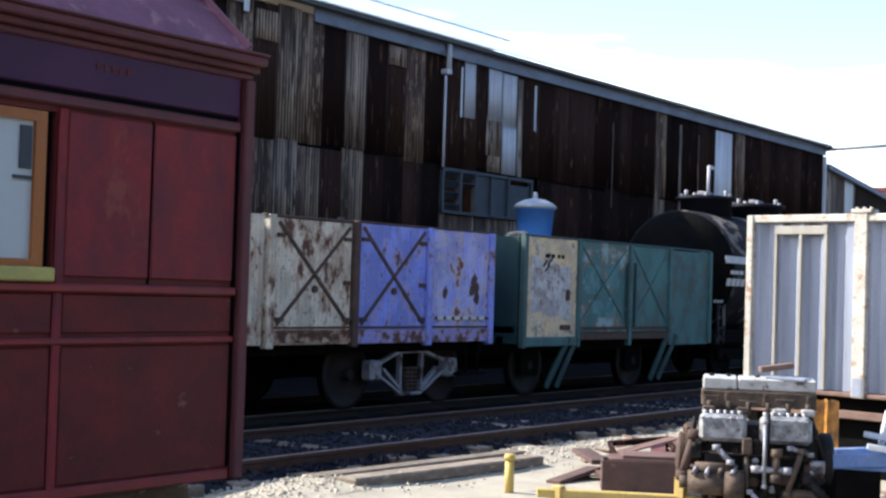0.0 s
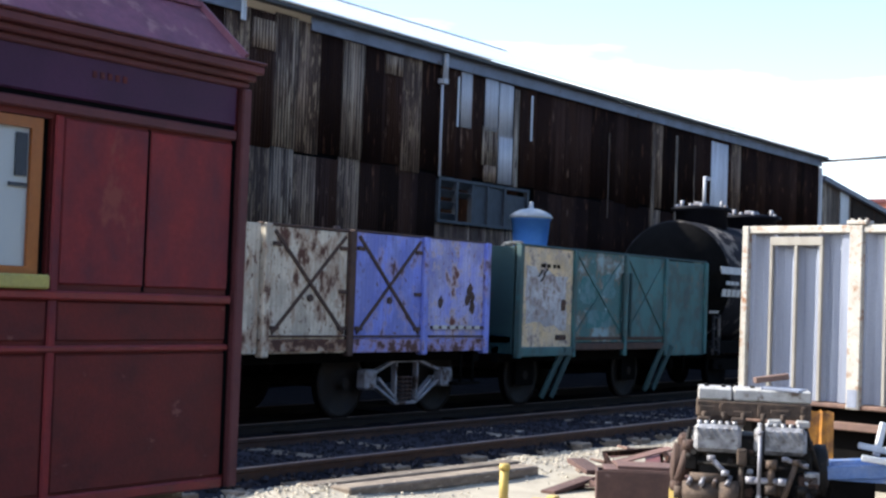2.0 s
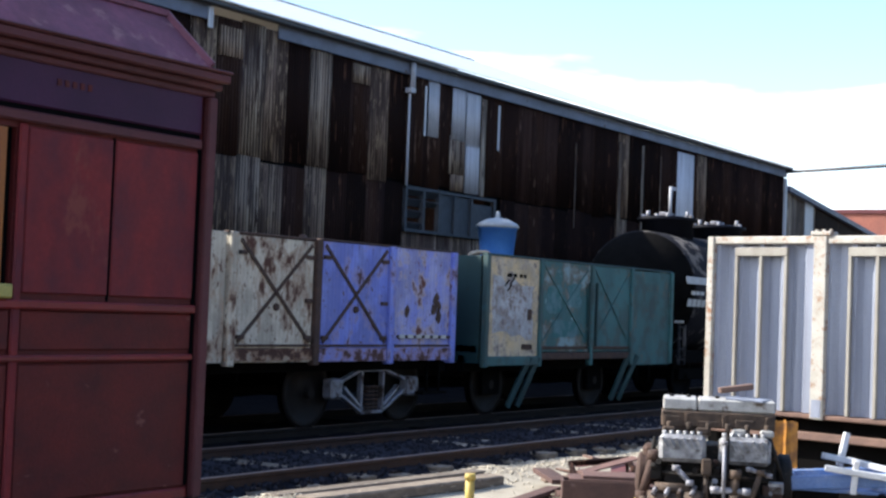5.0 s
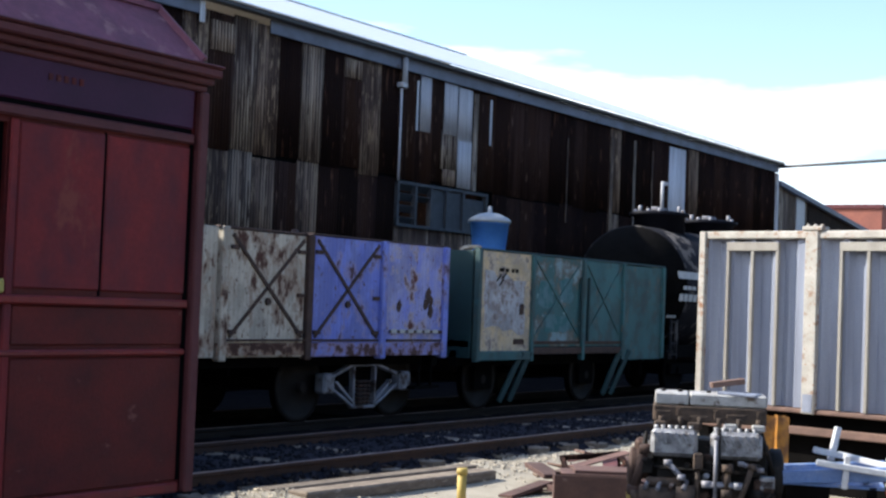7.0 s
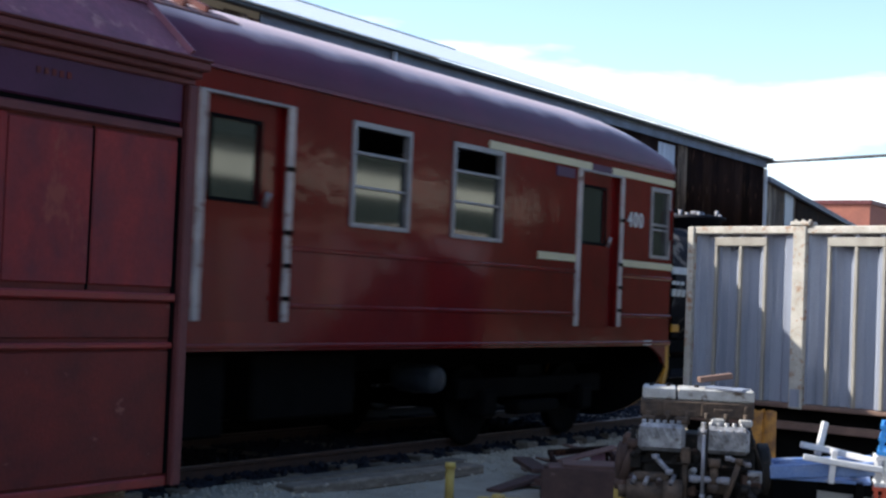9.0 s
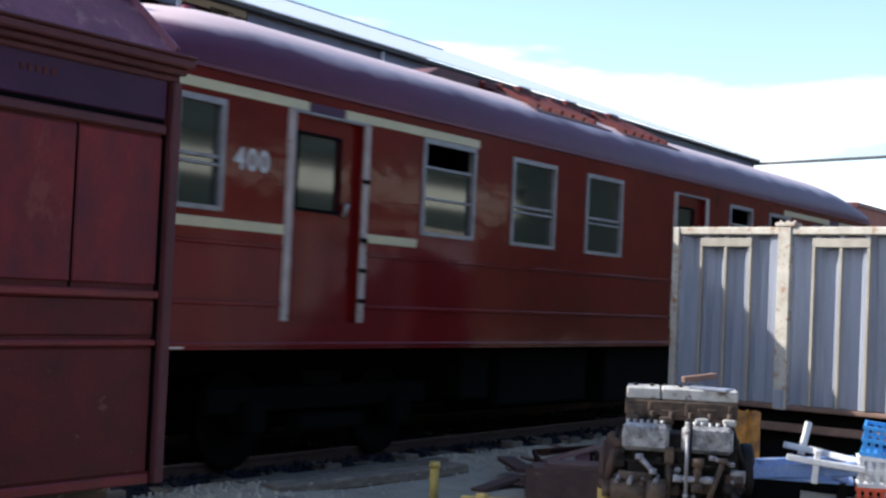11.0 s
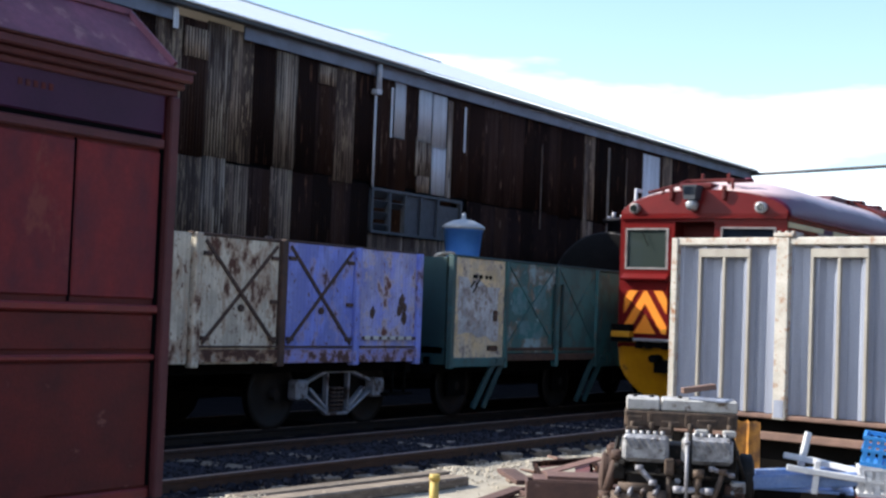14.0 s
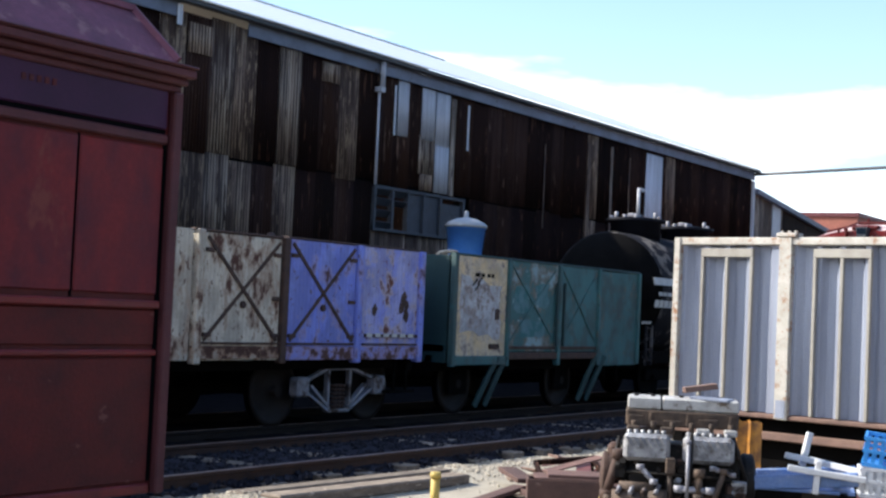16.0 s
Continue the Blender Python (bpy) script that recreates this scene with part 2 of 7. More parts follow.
M = dict(
    ballast=mat("ballast", (0.034, 0.035, 0.048), (0.008, 0.008, 0.012), spec=0.08, rough=0.9, size=9, grain=40, bump=0.9, vary=0.3),
    ballast_shade=mat("shade_dark_ballast", (0.016, 0.015, 0.018), (0.007, 0.006, 0.008), spec=0.05, rough=0.95, size=9, grain=40, bump=0.9),
    sleeper=mat("dusty_sleeper_timber", (0.24, 0.195, 0.15), (0.09, 0.066, 0.052), rough=0.95, size=5, grain=30, streak=0.2, bump=0.8, wear=(0.42, 0.36, 0.29), wear_at=0.60, vary=0.25),
    wheel=mat("grimy_wheel_iron", (0.019, 0.014, 0.012), (0.009, 0.007, 0.007), spec=0.15, rough=0.6, size=6, bump=0.3),
    tank_dusty=mat("dusty_tar_black_paint", (0.020, 0.021, 0.028), (0.009, 0.009, 0.013), rough=0.6, spec=0.15, size=2, wear=(0.13, 0.12, 0.115), wear_size=2.5, wear_at=0.54, bump=0.15),
    pale_gravel=mat("pale_gravel", (0.43, 0.385, 0.305), (0.30, 0.265, 0.21), rough=0.95, size=2.2, grain=45, bump=0.8, wear=(0.24, 0.205, 0.17), wear_size=1.6, wear_at=0.63),
    gravel=mat("gravel", (0.24, 0.21, 0.17), (0.15, 0.13, 0.11), rough=0.95, size=2.2, grain=45, bump=0.9, wear=(0.20, 0.17, 0.14), wear_size=1.4, wear_at=0.60),
    slab=mat("slab", (0.40, 0.365, 0.32), (0.29, 0.265, 0.24), rough=0.9, size=1.2, grain=70, bump=0.4, wear=(0.2, 0.17, 0.14), wear_size=3, wear_at=0.64),
    stone=mat("stone", (0.60, 0.535, 0.43), (0.38, 0.335, 0.27), rough=0.95, size=6, grain=50, bump=0.4),
    rail=mat("rail_steel", (0.070, 0.032, 0.022), (0.03, 0.016, 0.013), rough=0.7, metal=0.2, size=6, bump=0.3),
    railtop=mat("rail_head", (0.30, 0.22, 0.19), (0.15, 0.09, 0.07), rough=0.5, metal=0.6, size=5, bump=0.1),
    timber=mat("old_timber", (0.20, 0.14, 0.10), (0.09, 0.062, 0.048), rough=0.9, size=4, grain=30, streak=0.2, bump=0.8, wear=(0.36, 0.30, 0.24), wear_at=0.6, vary=0.2),
    rust_dark=mat("rusted_iron_dark", (0.026, 0.013, 0.010), (0.007, 0.004, 0.005), lines=0.5, spec=0.08, rough=0.8, size=1.6, streak=9, wear=(0.10, 0.048, 0.03), wear_size=14, wear_at=0.60, vary=0.45, bump=0.25),
    rust_brown=mat("rusted_iron_brown", (0.060, 0.034, 0.028), (0.016, 0.009, 0.009), lines=0.8, blot=0.7, spec=0.08, rough=0.8, size=3.0, streak=9, wear=(0.16, 0.10, 0.075), wear_size=12, wear_at=0.60, vary=0.35, bump=0.25),
    rust_mid=mat("rusted_iron_streaked", (0.37, 0.265, 0.19), (0.085, 0.047, 0.036), lines=0.95, blot=0.85, rough=0.8, size=4.0, streak=7, wear=(0.25, 0.18, 0.12), wear_size=15, wear_at=0.56, vary=0.3, bump=0.25),
    iron_grey=mat("weathered_iron_grey", (0.52, 0.415, 0.315), (0.17, 0.105, 0.075), lines=0.95, blot=0.9, rough=0.65, size=4.5, streak=11, wear=(0.04, 0.02, 0.016), wear_size=11, wear_at=0.545, vary=0.25, bump=0.2),
    iron_pale=mat("galvanised_iron_pale", (0.66, 0.68, 0.74), (0.46, 0.47, 0.52), lines=0.25, rough=0.5, metal=0.0, size=2, streak=5, wear=(0.10, 0.06, 0.045), wear_size=4, wear_at=0.66, vary=0.15, bump=0.1),
    # near-black also carries the shadow line along the eave
    gutter=mat("shadow_dark_gutter", (0.030, 0.030, 0.034), (0.055, 0.05, 0.05), rough=0.6, size=2),
    fascia=mat("grey_fascia", (0.16, 0.185, 0.26), (0.10, 0.11, 0.15), rough=0.6, size=2, wear=(0.08, 0.06, 0.05), wear_at=0.64),
    roofing=mat("roof_iron", (0.92, 0.91, 0.88), (0.84, 0.83, 0.80), rough=0.32, metal=0.1, size=0.6),
    louvre=mat("louvre_paint", (0.045, 0.055, 0.072), (0.024, 0.03, 0.040), rough=0.6, size=6, wear=(0.12, 0.12, 0.13), wear_at=0.66),
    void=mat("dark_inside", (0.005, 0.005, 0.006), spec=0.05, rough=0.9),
    cream_wag=mat("flaking_cream_paint", (0.76, 0.69, 0.56), (0.50, 0.43, 0.34), lines=0.12, blot=0.28, speck=0.585, rough=0.7, size=4, wear=(0.085, 0.038, 0.026), wear_size=5.5, wear_at=0.555, streak=1.9, bump=0.2),
    lilac=mat("faded_lilac_paint", lines=0.10, blot=0.25, base=(0.19, 0.25, 0.80), second=(0.28, 0.34, 0.80), speck=0.610, rough=0.65, size=3.5, wear=(0.085, 0.045, 0.05), wear_size=5, wear_at=0.59, streak=1.6, bump=0.2),
    lilac_pale=mat("chalky_lilac_paint", lines=0.10, blot=0.25, base=(0.28, 0.32, 0.80), second=(0.58, 0.55, 0.72), speck=0.600, rough=0.7, size=2.6, mix=0.55, wear=(0.13, 0.05, 0.04), wear_size=4, wear_at=0.575, streak=1.3, bump=0.2),
    green_wag=mat("teal_wagon_paint", (0.044, 0.165, 0.175), (0.022, 0.09, 0.096), blot=0.4, speck=0.630, rough=0.6, size=2.0, wear=(0.09, 0.06, 0.045), wear_size=5, wear_at=0.66, streak=2, bump=0.15),
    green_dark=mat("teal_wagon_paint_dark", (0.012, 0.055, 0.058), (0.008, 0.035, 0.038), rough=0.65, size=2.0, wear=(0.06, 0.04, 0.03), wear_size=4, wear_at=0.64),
    green_scuffed=mat("scuffed_teal_paint", (0.04, 0.15, 0.157), (0.025, 0.10, 0.105), blot=0.35, speck=0.620, rough=0.6, size=2.0, wear=(0.22, 0.32, 0.34), wear_size=2.4, wear_at=0.545, bump=0.15),
    cream_door=mat("flaking_cream_door_paint", (0.76, 0.57, 0.33), (0.52, 0.48, 0.43), blot=0.25, rough=0.7, size=5.5, mix=0.54, speck=0.60, wear=(0.16, 0.13, 0.12), wear_size=7.0, wear_at=0.60, bump=0.2),
    door_worn=mat("scraped_door_paint", (0.60, 0.61, 0.64), (0.40, 0.40, 0.42), blot=0.3, rough=0.75, size=6, speck=0.58, wear=(0.20, 0.17, 0.16), wear_size=8, wear_at=0.57, bump=0.2),
    teal_pale=mat("scraped_teal_paint", (0.11, 0.23, 0.26), (0.06, 0.16, 0.17), rough=0.7, size=7, wear=(0.05, 0.15, 0.155), wear_size=5, wear_at=0.5, bump=0.2),
    ironwork=mat("rusty_ironwork", (0.10, 0.055, 0.04), (0.045, 0.028, 0.024), rough=0.8, size=9, metal=0.2, bump=0.4),
    bogie_grey=mat("bogie_grey_steel", (0.40, 0.40, 0.45), (0.13, 0.12, 0.125), rough=0.6, size=5, wear=(0.07, 0.045, 0.035), wear_at=0.55, metal=0.2),
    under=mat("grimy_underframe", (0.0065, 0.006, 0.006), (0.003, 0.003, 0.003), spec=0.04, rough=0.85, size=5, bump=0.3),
    tank=mat("tar_black_tank_paint", (0.009, 0.010, 0.015), (0.005, 0.005, 0.009), rough=0.6, spec=0.07, size=2, wear=(0.05, 0.045, 0.045), wear_at=0.64, bump=0.1),
    white=mat("old_white_paint", (0.72, 0.70, 0.66), (0.56, 0.53, 0.48), rough=0.6, size=7, wear=(0.18, 0.09, 0.05), wear_size=9, wear_at=0.63),
    white_text=mat("white_lettering", (0.62, 0.62, 0.60), (0.45, 0.45, 0.45), rough=0.7, size=9),
    blue_drum=mat("blue_plastic", (0.06, 0.22, 0.72), (0.10, 0.30, 0.76), rough=0.4, size=3),
    steel_lid=mat("pale_steel_lid", (0.50, 0.52, 0.54), (0.32, 0.34, 0.37), rough=0.4, metal=0.3, size=5),
    post_paint=mat("worn_post_paint", (0.52, 0.44, 0.40), (0.34, 0.27, 0.25), rough=0.6, size=5, wear=(0.14, 0.06, 0.04), wear_size=9, wear_at=0.60),
    train_red=mat("dark_red_gloss", (0.175, 0.009, 0.008), (0.12, 0.007, 0.007), rough=0.10, size=1.1, grain=1.8, bump=0.6, spec=0.21),
    train_front=mat("dark_red_gloss_cab", (0.15, 0.008, 0.008), (0.10, 0.006, 0.007), spec=0.16, rough=0.32, size=1.5, bump=0.05),
    train_roof=mat("maroon_roof_paint", (0.19, 0.036, 0.060), (0.13, 0.028, 0.050), spec=0.3, rough=0.30, size=1.2, streak=1, bump=0.06, grain=30),
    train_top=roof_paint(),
    roof_rust=mat("red_oxide_roof_panel", (0.15, 0.052, 0.055), (0.085, 0.032, 0.036), rough=0.6, size=4),
    train_cream=mat("cream_band_paint", (0.62, 0.54, 0.33), (0.54, 0.47, 0.30), rough=0.4, size=3),
    alloy=mat("dull_aluminium", (0.34, 0.325, 0.335), (0.22, 0.205, 0.21), rough=0.45, metal=0.4, size=8, wear=(0.2, 0.15, 0.12), wear_at=0.66),
    yellow=mat("yellow_apron_paint", (0.60, 0.27, 0.003), (0.44, 0.18, 0.003), rough=0.45, size=2.5, wear=(0.10, 0.055, 0.02), wear_size=4, wear_at=0.66),
    orange=mat("orange_chevron", (0.93, 0.29, 0.02), (0.88, 0.24, 0.02), rough=0.4, size=4),
    frame_grey=mat("grey_window_frame", (0.33, 0.31, 0.31), (0.17, 0.155, 0.155), rough=0.5, metal=0.3, size=8),
    roof_kit=mat("grimy_red_roof_fitting", (0.12, 0.014, 0.014), (0.06, 0.012, 0.012), spec=0.2, rough=0.5, size=5),
    # darker copy of the cab red: the recess's shade put into the colour
    recess=mat("shaded_dark_red_paint", (0.085, 0.008, 0.007), (0.05, 0.006, 0.006), spec=0.15, rough=0.5, size=2),
    pane_deep=mat("unlit_door_pane", (0.012, 0.014, 0.016), spec=0.15, rough=0.25, bump=0.0),
    pane=glass("window_pane", (0.010, 0.016, 0.016)),
    pane_cab=glass("cab_pane", (0.008, 0.013, 0.022), 0.05, 0.30),
    pane_green=glass("pale_green_cab_pane", (0.03, 0.04, 0.037), 0.06, 0.6),
    # pale base colour paints the reflection into the carriage panes
    pane_pale=glass("pale_reflection_pane", (0.42, 0.45, 0.46), 0.5),
    car_red=mat("dull_crimson_panel", (0.27, 0.028, 0.030), (0.115, 0.024, 0.036), spec=0.25, rough=0.6, size=4.5, grain=45, bump=0.12, streak=1.6, wear=(0.23, 0.06, 0.05), wear_size=4, wear_at=0.60),
    car_low=mat("faded_maroon_panel", (0.17, 0.021, 0.019), (0.085, 0.016, 0.018), spec=0.25, rough=0.6, size=3.5, grain=55, bump=0.2, streak=0.6, blot=0.12, wear=(0.20, 0.075, 0.065), wear_size=7, wear_at=0.66),
    car_trim=mat("crimson_trim", (0.27, 0.018, 0.018), (0.15, 0.016, 0.017), rough=0.5, size=5, bump=0.15),
    car_purple=mat("faded_purple_letterboard", (0.075, 0.018, 0.062), (0.050, 0.013, 0.045), spec=0.25, rough=0.5, size=2.5, bump=0.1),
    car_roof=mat("dusty_maroon_roof", (0.27, 0.085, 0.135), (0.17, 0.06, 0.10), rough=0.7, size=6, grain=35, bump=0.3, blot=0.2, wear=(0.30, 0.15, 0.17), wear_at=0.58),
    cornice=mat("brown_maroon_cornice", (0.15, 0.040, 0.045), (0.10, 0.03, 0.034), spec=0.3, rough=0.6, size=4, bump=0.15),
    varnish=mat("varnished_wood", (0.42, 0.13, 0.025), (0.32, 0.09, 0.02), rough=0.35, size=5, streak=4),
    sill=mat("yellow_sill_paint", (0.55, 0.46, 0.12), (0.42, 0.36, 0.12), rough=0.6, size=6),
    rusty_cream=mat("rusted_through_cream", (0.50, 0.43, 0.34), (0.30, 0.2, 0.14), speck=0.560, rough=0.75, size=5, wear=(0.07, 0.032, 0.022), wear_size=6, wear_at=0.47, bump=0.25),
    rusty_lilac=mat("rusted_through_lilac", (0.24, 0.28, 0.72), (0.30, 0.26, 0.50), rough=0.7, size=5, speck=0.58, wear=(0.085, 0.042, 0.035), wear_size=6, wear_at=0.50, bump=0.2),
    # upright tone streaks paint in the light caught by the corrugated faces
    cont=mat("silver_grey_paint", (0.35, 0.385, 0.475), (0.20, 0.22, 0.285), rough=0.45, size=5, streak=14, metal=0.1, wear=(0.27, 0.245, 0.225), wear_size=3, wear_at=0.63, bump=0.08),
    cont_rib=mat("weathered_cream_rib", (0.37, 0.345, 0.30), (0.26, 0.235, 0.205), rough=0.6, size=5, streak=3, wear=(0.2, 0.12, 0.07), wear_size=8, wear_at=0.64),
    cont_frame=mat("chipped_white_frame", (0.54, 0.51, 0.46), (0.38, 0.35, 0.30), speck=0.620, rough=0.6, size=6, wear=(0.26, 0.12, 0.06), wear_size=8, wear_at=0.60),
    beam=mat("rusty_beam", (0.22, 0.13, 0.10), (0.13, 0.08, 0.065), rough=0.85, size=5, bump=0.4),
    engine_black=mat("oily_cast_iron", (0.014, 0.013, 0.013), (0.026, 0.022, 0.02), spec=0.12, rough=0.5, size=8, metal=0.0, wear=(0.09, 0.065, 0.05), wear_size=9, wear_at=0.6, bump=0.5),
    engine_brown=mat("grimy_brown_casting", (0.13, 0.085, 0.058), (0.025, 0.018, 0.015), rough=0.8, size=13, bump=0.6, wear=(0.34, 0.29, 0.25), wear_at=0.62),
    alu=mat("cast_aluminium", (0.50, 0.50, 0.52), (0.13, 0.13, 0.14), rough=0.5, metal=0.5, size=14, bump=0.8, wear=(0.12, 0.10, 0.09), wear_size=16, wear_at=0.58),
    cover=mat("pale_rocker_cover", (0.58, 0.57, 0.55), (0.36, 0.34, 0.32), rough=0.5, size=9, wear=(0.14, 0.11, 0.09), wear_size=11, wear_at=0.56),
    amber=mat("orange_brown_sheet", (0.56, 0.23, 0.02), (0.12, 0.045, 0.01), rough=0.5, size=11, bump=0.2),
    blue=mat("bright_blue_plastic", (0.03, 0.26, 0.70), (0.05, 0.32, 0.74), rough=0.4, size=6),
    blue_steel=mat("blue_painted_steel", (0.10, 0.20, 0.46), (0.20, 0.28, 0.48), rough=0.5, size=5, wear=(0.45, 0.45, 0.48), wear_at=0.58),
    white_steel=mat("white_painted_steel", (0.78, 0.78, 0.78), (0.62, 0.62, 0.64), rough=0.5, size=8),
    red_plastic=mat("red_orange_plastic", (0.62, 0.08, 0.03), (0.5, 0.06, 0.03), rough=0.4, size=6),
    yellow_post=mat("faded_yellow_paint", (0.58, 0.42, 0.10), (0.44, 0.32, 0.12), rough=0.6, size=6, wear=(0.2, 0.12, 0.06), wear_at=0.62),
    brick=mat("far_brick", (0.34, 0.12, 0.085), (0.27, 0.10, 0.075), rough=0.9, size=1.2, grain=8),
    scrap=mat("rusted_scrap", (0.16, 0.085, 0.07), (0.09, 0.05, 0.045), rough=0.85, size=6, bump=0.5, wear=(0.3, 0.2, 0.18), wear_at=0.63, vary=0.3),
    back_roof=mat("dark_green_roof", (0.03, 0.045, 0.035), (0.02, 0.03, 0.025), rough=0.8, size=1),
    back_wall=mat("pale_green_wall", (0.70, 0.74, 0.66), (0.58, 0.62, 0.55), rough=0.8, size=1),
    cable=mat("weathered_cable", (0.14, 0.14, 0.145), rough=0.7),
)


# ---- building blocks ----
def bx(bm, x0, x1, y0, y1, z0, z1, bev=0.0):
    vs = [bm.verts.new((x, y, z)) for x in (x0, x1) for y in (y0, y1) for z in (z0, z1)]
    fs = [bm.faces.new([vs[i] for i in q]) for q in ((0, 1, 3, 2), (4, 6, 7, 5), (0, 4, 5, 1), (2, 3, 7, 6), (0, 2, 6, 4), (1, 5, 7, 3))]
    if bev:
        es = list({e for f in fs for e in f.edges})
        bmesh.ops.bevel(bm, geom=es, offset=bev, segments=1, affect="EDGES")
    return vs


def bar(bm, p, q, w, h, bev=0.0):
    """A square bar from p to q."""
    p, q = Vector(p), Vector(q)
    d = q - p
    m = Matrix.Translation(p) @ d.to_track_quat("X", "Z").to_matrix().to_4x4()
    b2 = bmesh.new()
    bx(b2, 0, d.length, -w / 2, w / 2, -h / 2, h / 2, bev)
    join(bm, b2, m)


def join(bm, other, m=None):
    if m is not None:
        other.transform(m)
    made = [bm.verts.new(v.co) for v in other.verts]
    other.verts.index_update()
    for f in other.faces:
        bm.faces.new([made[v.index] for v in f.verts]).smooth = f.smooth
    other.free()


def cyl(bm, p, q, r, r2=None, n=16, smooth=True):
    p, q = Vector(p), Vector(q)
    d = q - p
    r2 = r if r2 is None else r2
    rot = d.to_track_quat("Z", "Y")
    rings = []
    for c, rad in ((p, r), (q, r2)):
        rings.append([bm.verts.new(c + rot @ Vector((rad * math.cos(2 * math.pi * i / n), rad * math.sin(2 * math.pi * i / n), 0))) for i in range(n)])
    for i in range(n):
        j = (i + 1) % n
        bm.faces.new((rings[0][i], rings[0][j], rings[1][j], rings[1][i])).smooth = smooth
    bm.faces.new(rings[0][::-1]), bm.faces.new(rings[1])


def lathe(bm, rows, n=24, m=None):
    """A turned shape about z from (radius, height) pairs."""
    b2 = bmesh.new()
    rings = [[b2.verts.new((r * math.cos(2 * math.pi * i / n), r * math.sin(2 * math.pi * i / n), z)) for i in range(n)] for r, z in rows]
    for a, b in zip(rings, rings[1:]):
        for i in range(n):
            j = (i + 1) % n
            b2.faces.new((a[i], a[j], b[j], b[i])).smooth = True
    b2.faces.new(rings[0][::-1]), b2.faces.new(rings[-1])
    join(bm, b2, m)


def sweep(bm, pts, r, n=8):
    """One unbroken tube along points."""
    rings = []
    for i, p in enumerate(pts):
        d = (Vector(pts[min(i + 1, len(pts) - 1)]) - Vector(pts[max(i - 1, 0)])).normalized()
        q = d.to_track_quat("Z", "Y")
        rings.append([bm.verts.new(Vector(p) + q @ Vector((r * math.cos(2 * math.pi * k / n), r * math.sin(2 * math.pi * k / n), 0))) for k in range(n)])
    for s, t in zip(rings, rings[1:]):
        near = min(range(n), key=lambda k: (t[k].co - s[0].co).length)
        for k in range(n):
            bm.faces.new((s[k], s[(k + 1) % n], t[(k + 1 + near) % n], t[(k + near) % n])).smooth = True
    bm.faces.new(rings[0][::-1]), bm.faces.new(rings[-1])


def prism(bm, poly, y0, y1):
    """A polygon of (x, z) pushed from y0 to y1."""
    a = [bm.verts.new((x, y0, z)) for x, z in poly]
    b = [bm.verts.new((x, y1, z)) for x, z in poly]
    bm.faces.new(a), bm.faces.new(b[::-1])
    for i in range(len(poly)):
        j = (i + 1) % len(poly)
        bm.faces.new((a[i], b[i], b[j], a[j]))


def holed(bm, x0, x1, z0, z1, y0, y1, holes, step=None):
    """A wall in the x-z plane, y0 to y1 thick, with rectangular openings (xa, xb, za, zb)."""
    xs = sorted({x0, x1, *[h[0] for h in holes], *[h[1] for h in holes]})
    if step:
        fine = []
        for a, b in zip(xs, xs[1:]):
            k = max(1, math.ceil((b - a) / step))
            fine += [a + (b - a) * i / k for i in range(k)]
        xs = fine + [xs[-1]]
    zs = sorted({z0, z1, *[h[2] for h in holes], *[h[3] for h in holes]})
    vs = {(i, j): bm.verts.new((x, y0, z)) for i, x in enumerate(xs) for j, z in enumerate(zs)}
    faces = []
    for i in range(len(xs) - 1):
        for j in range(len(zs) - 1):
            cx, cz = (xs[i] + xs[i + 1]) / 2, (zs[j] + zs[j + 1]) / 2
            if not any(h[0] < cx < h[1] and h[2] < cz < h[3] for h in holes):
                faces.append(bm.faces.new((vs[i, j], vs[i + 1, j], vs[i + 1, j + 1], vs[i, j + 1])))
    ext = bmesh.ops.extrude_face_region(bm, geom=faces)
    bmesh.ops.translate(bm, verts=[g for g in ext["geom"] if isinstance(g, bmesh.types.BMVert)], vec=(0, y1 - y0, 0))
    for v in [v for v in bm.verts if not v.link_faces]:
        bm.verts.remove(v)
    bmesh.ops.recalc_face_normals(bm, faces=bm.faces[:])


def mesh(name, bm, material):
    bmesh.ops.recalc_face_normals(bm, faces=bm.faces[:])
    me = bpy.data.meshes.new(name)
    bm.to_mesh(me)
    bm.free()
    me.materials.append(material)
    return me


def part(name, bm, material, parent, label=""):
    ob = new(name, mesh(name, bm, material) if isinstance(bm, bmesh.types.BMesh) else bm)
    ob.parent = parent
    return tagged(ob, label)


def thing(name, label, category, m=None, group="", kind=""):
    ob = new(name)
    ob.empty_display_size = 0.2
    if m is not None:
        ob.matrix_world = m
    return tagged(ob, label, category, group, kind)


def box(name, material, parent, dims, bev=0.006, label=""):
    bm = bmesh.new()
    bx(bm, *dims, bev)
    return part(name, bm, material, parent, label)


def solid(name, bm, material, label, category, kind=""):
    return tagged(new(name, mesh(name, bm, material)), label, category, kind=kind)


rng = random.Random(4)

# ---- ground and tracks ----
def ground_height(x, y):
    base = -0.17 + 0.03 * noise.noise((x * 0.35, y * 0.35, 0.0)) + 0.012 * noise.noise((x * 2.1, y * 2.1, 3.0))
    heap = math.exp(-((y - 7.85) / 0.45) ** 2) * 0.10 * (0.6 + 0.6 * noise.noise((x * 0.9, y * 0.9, 7.0)))
    return base + heap


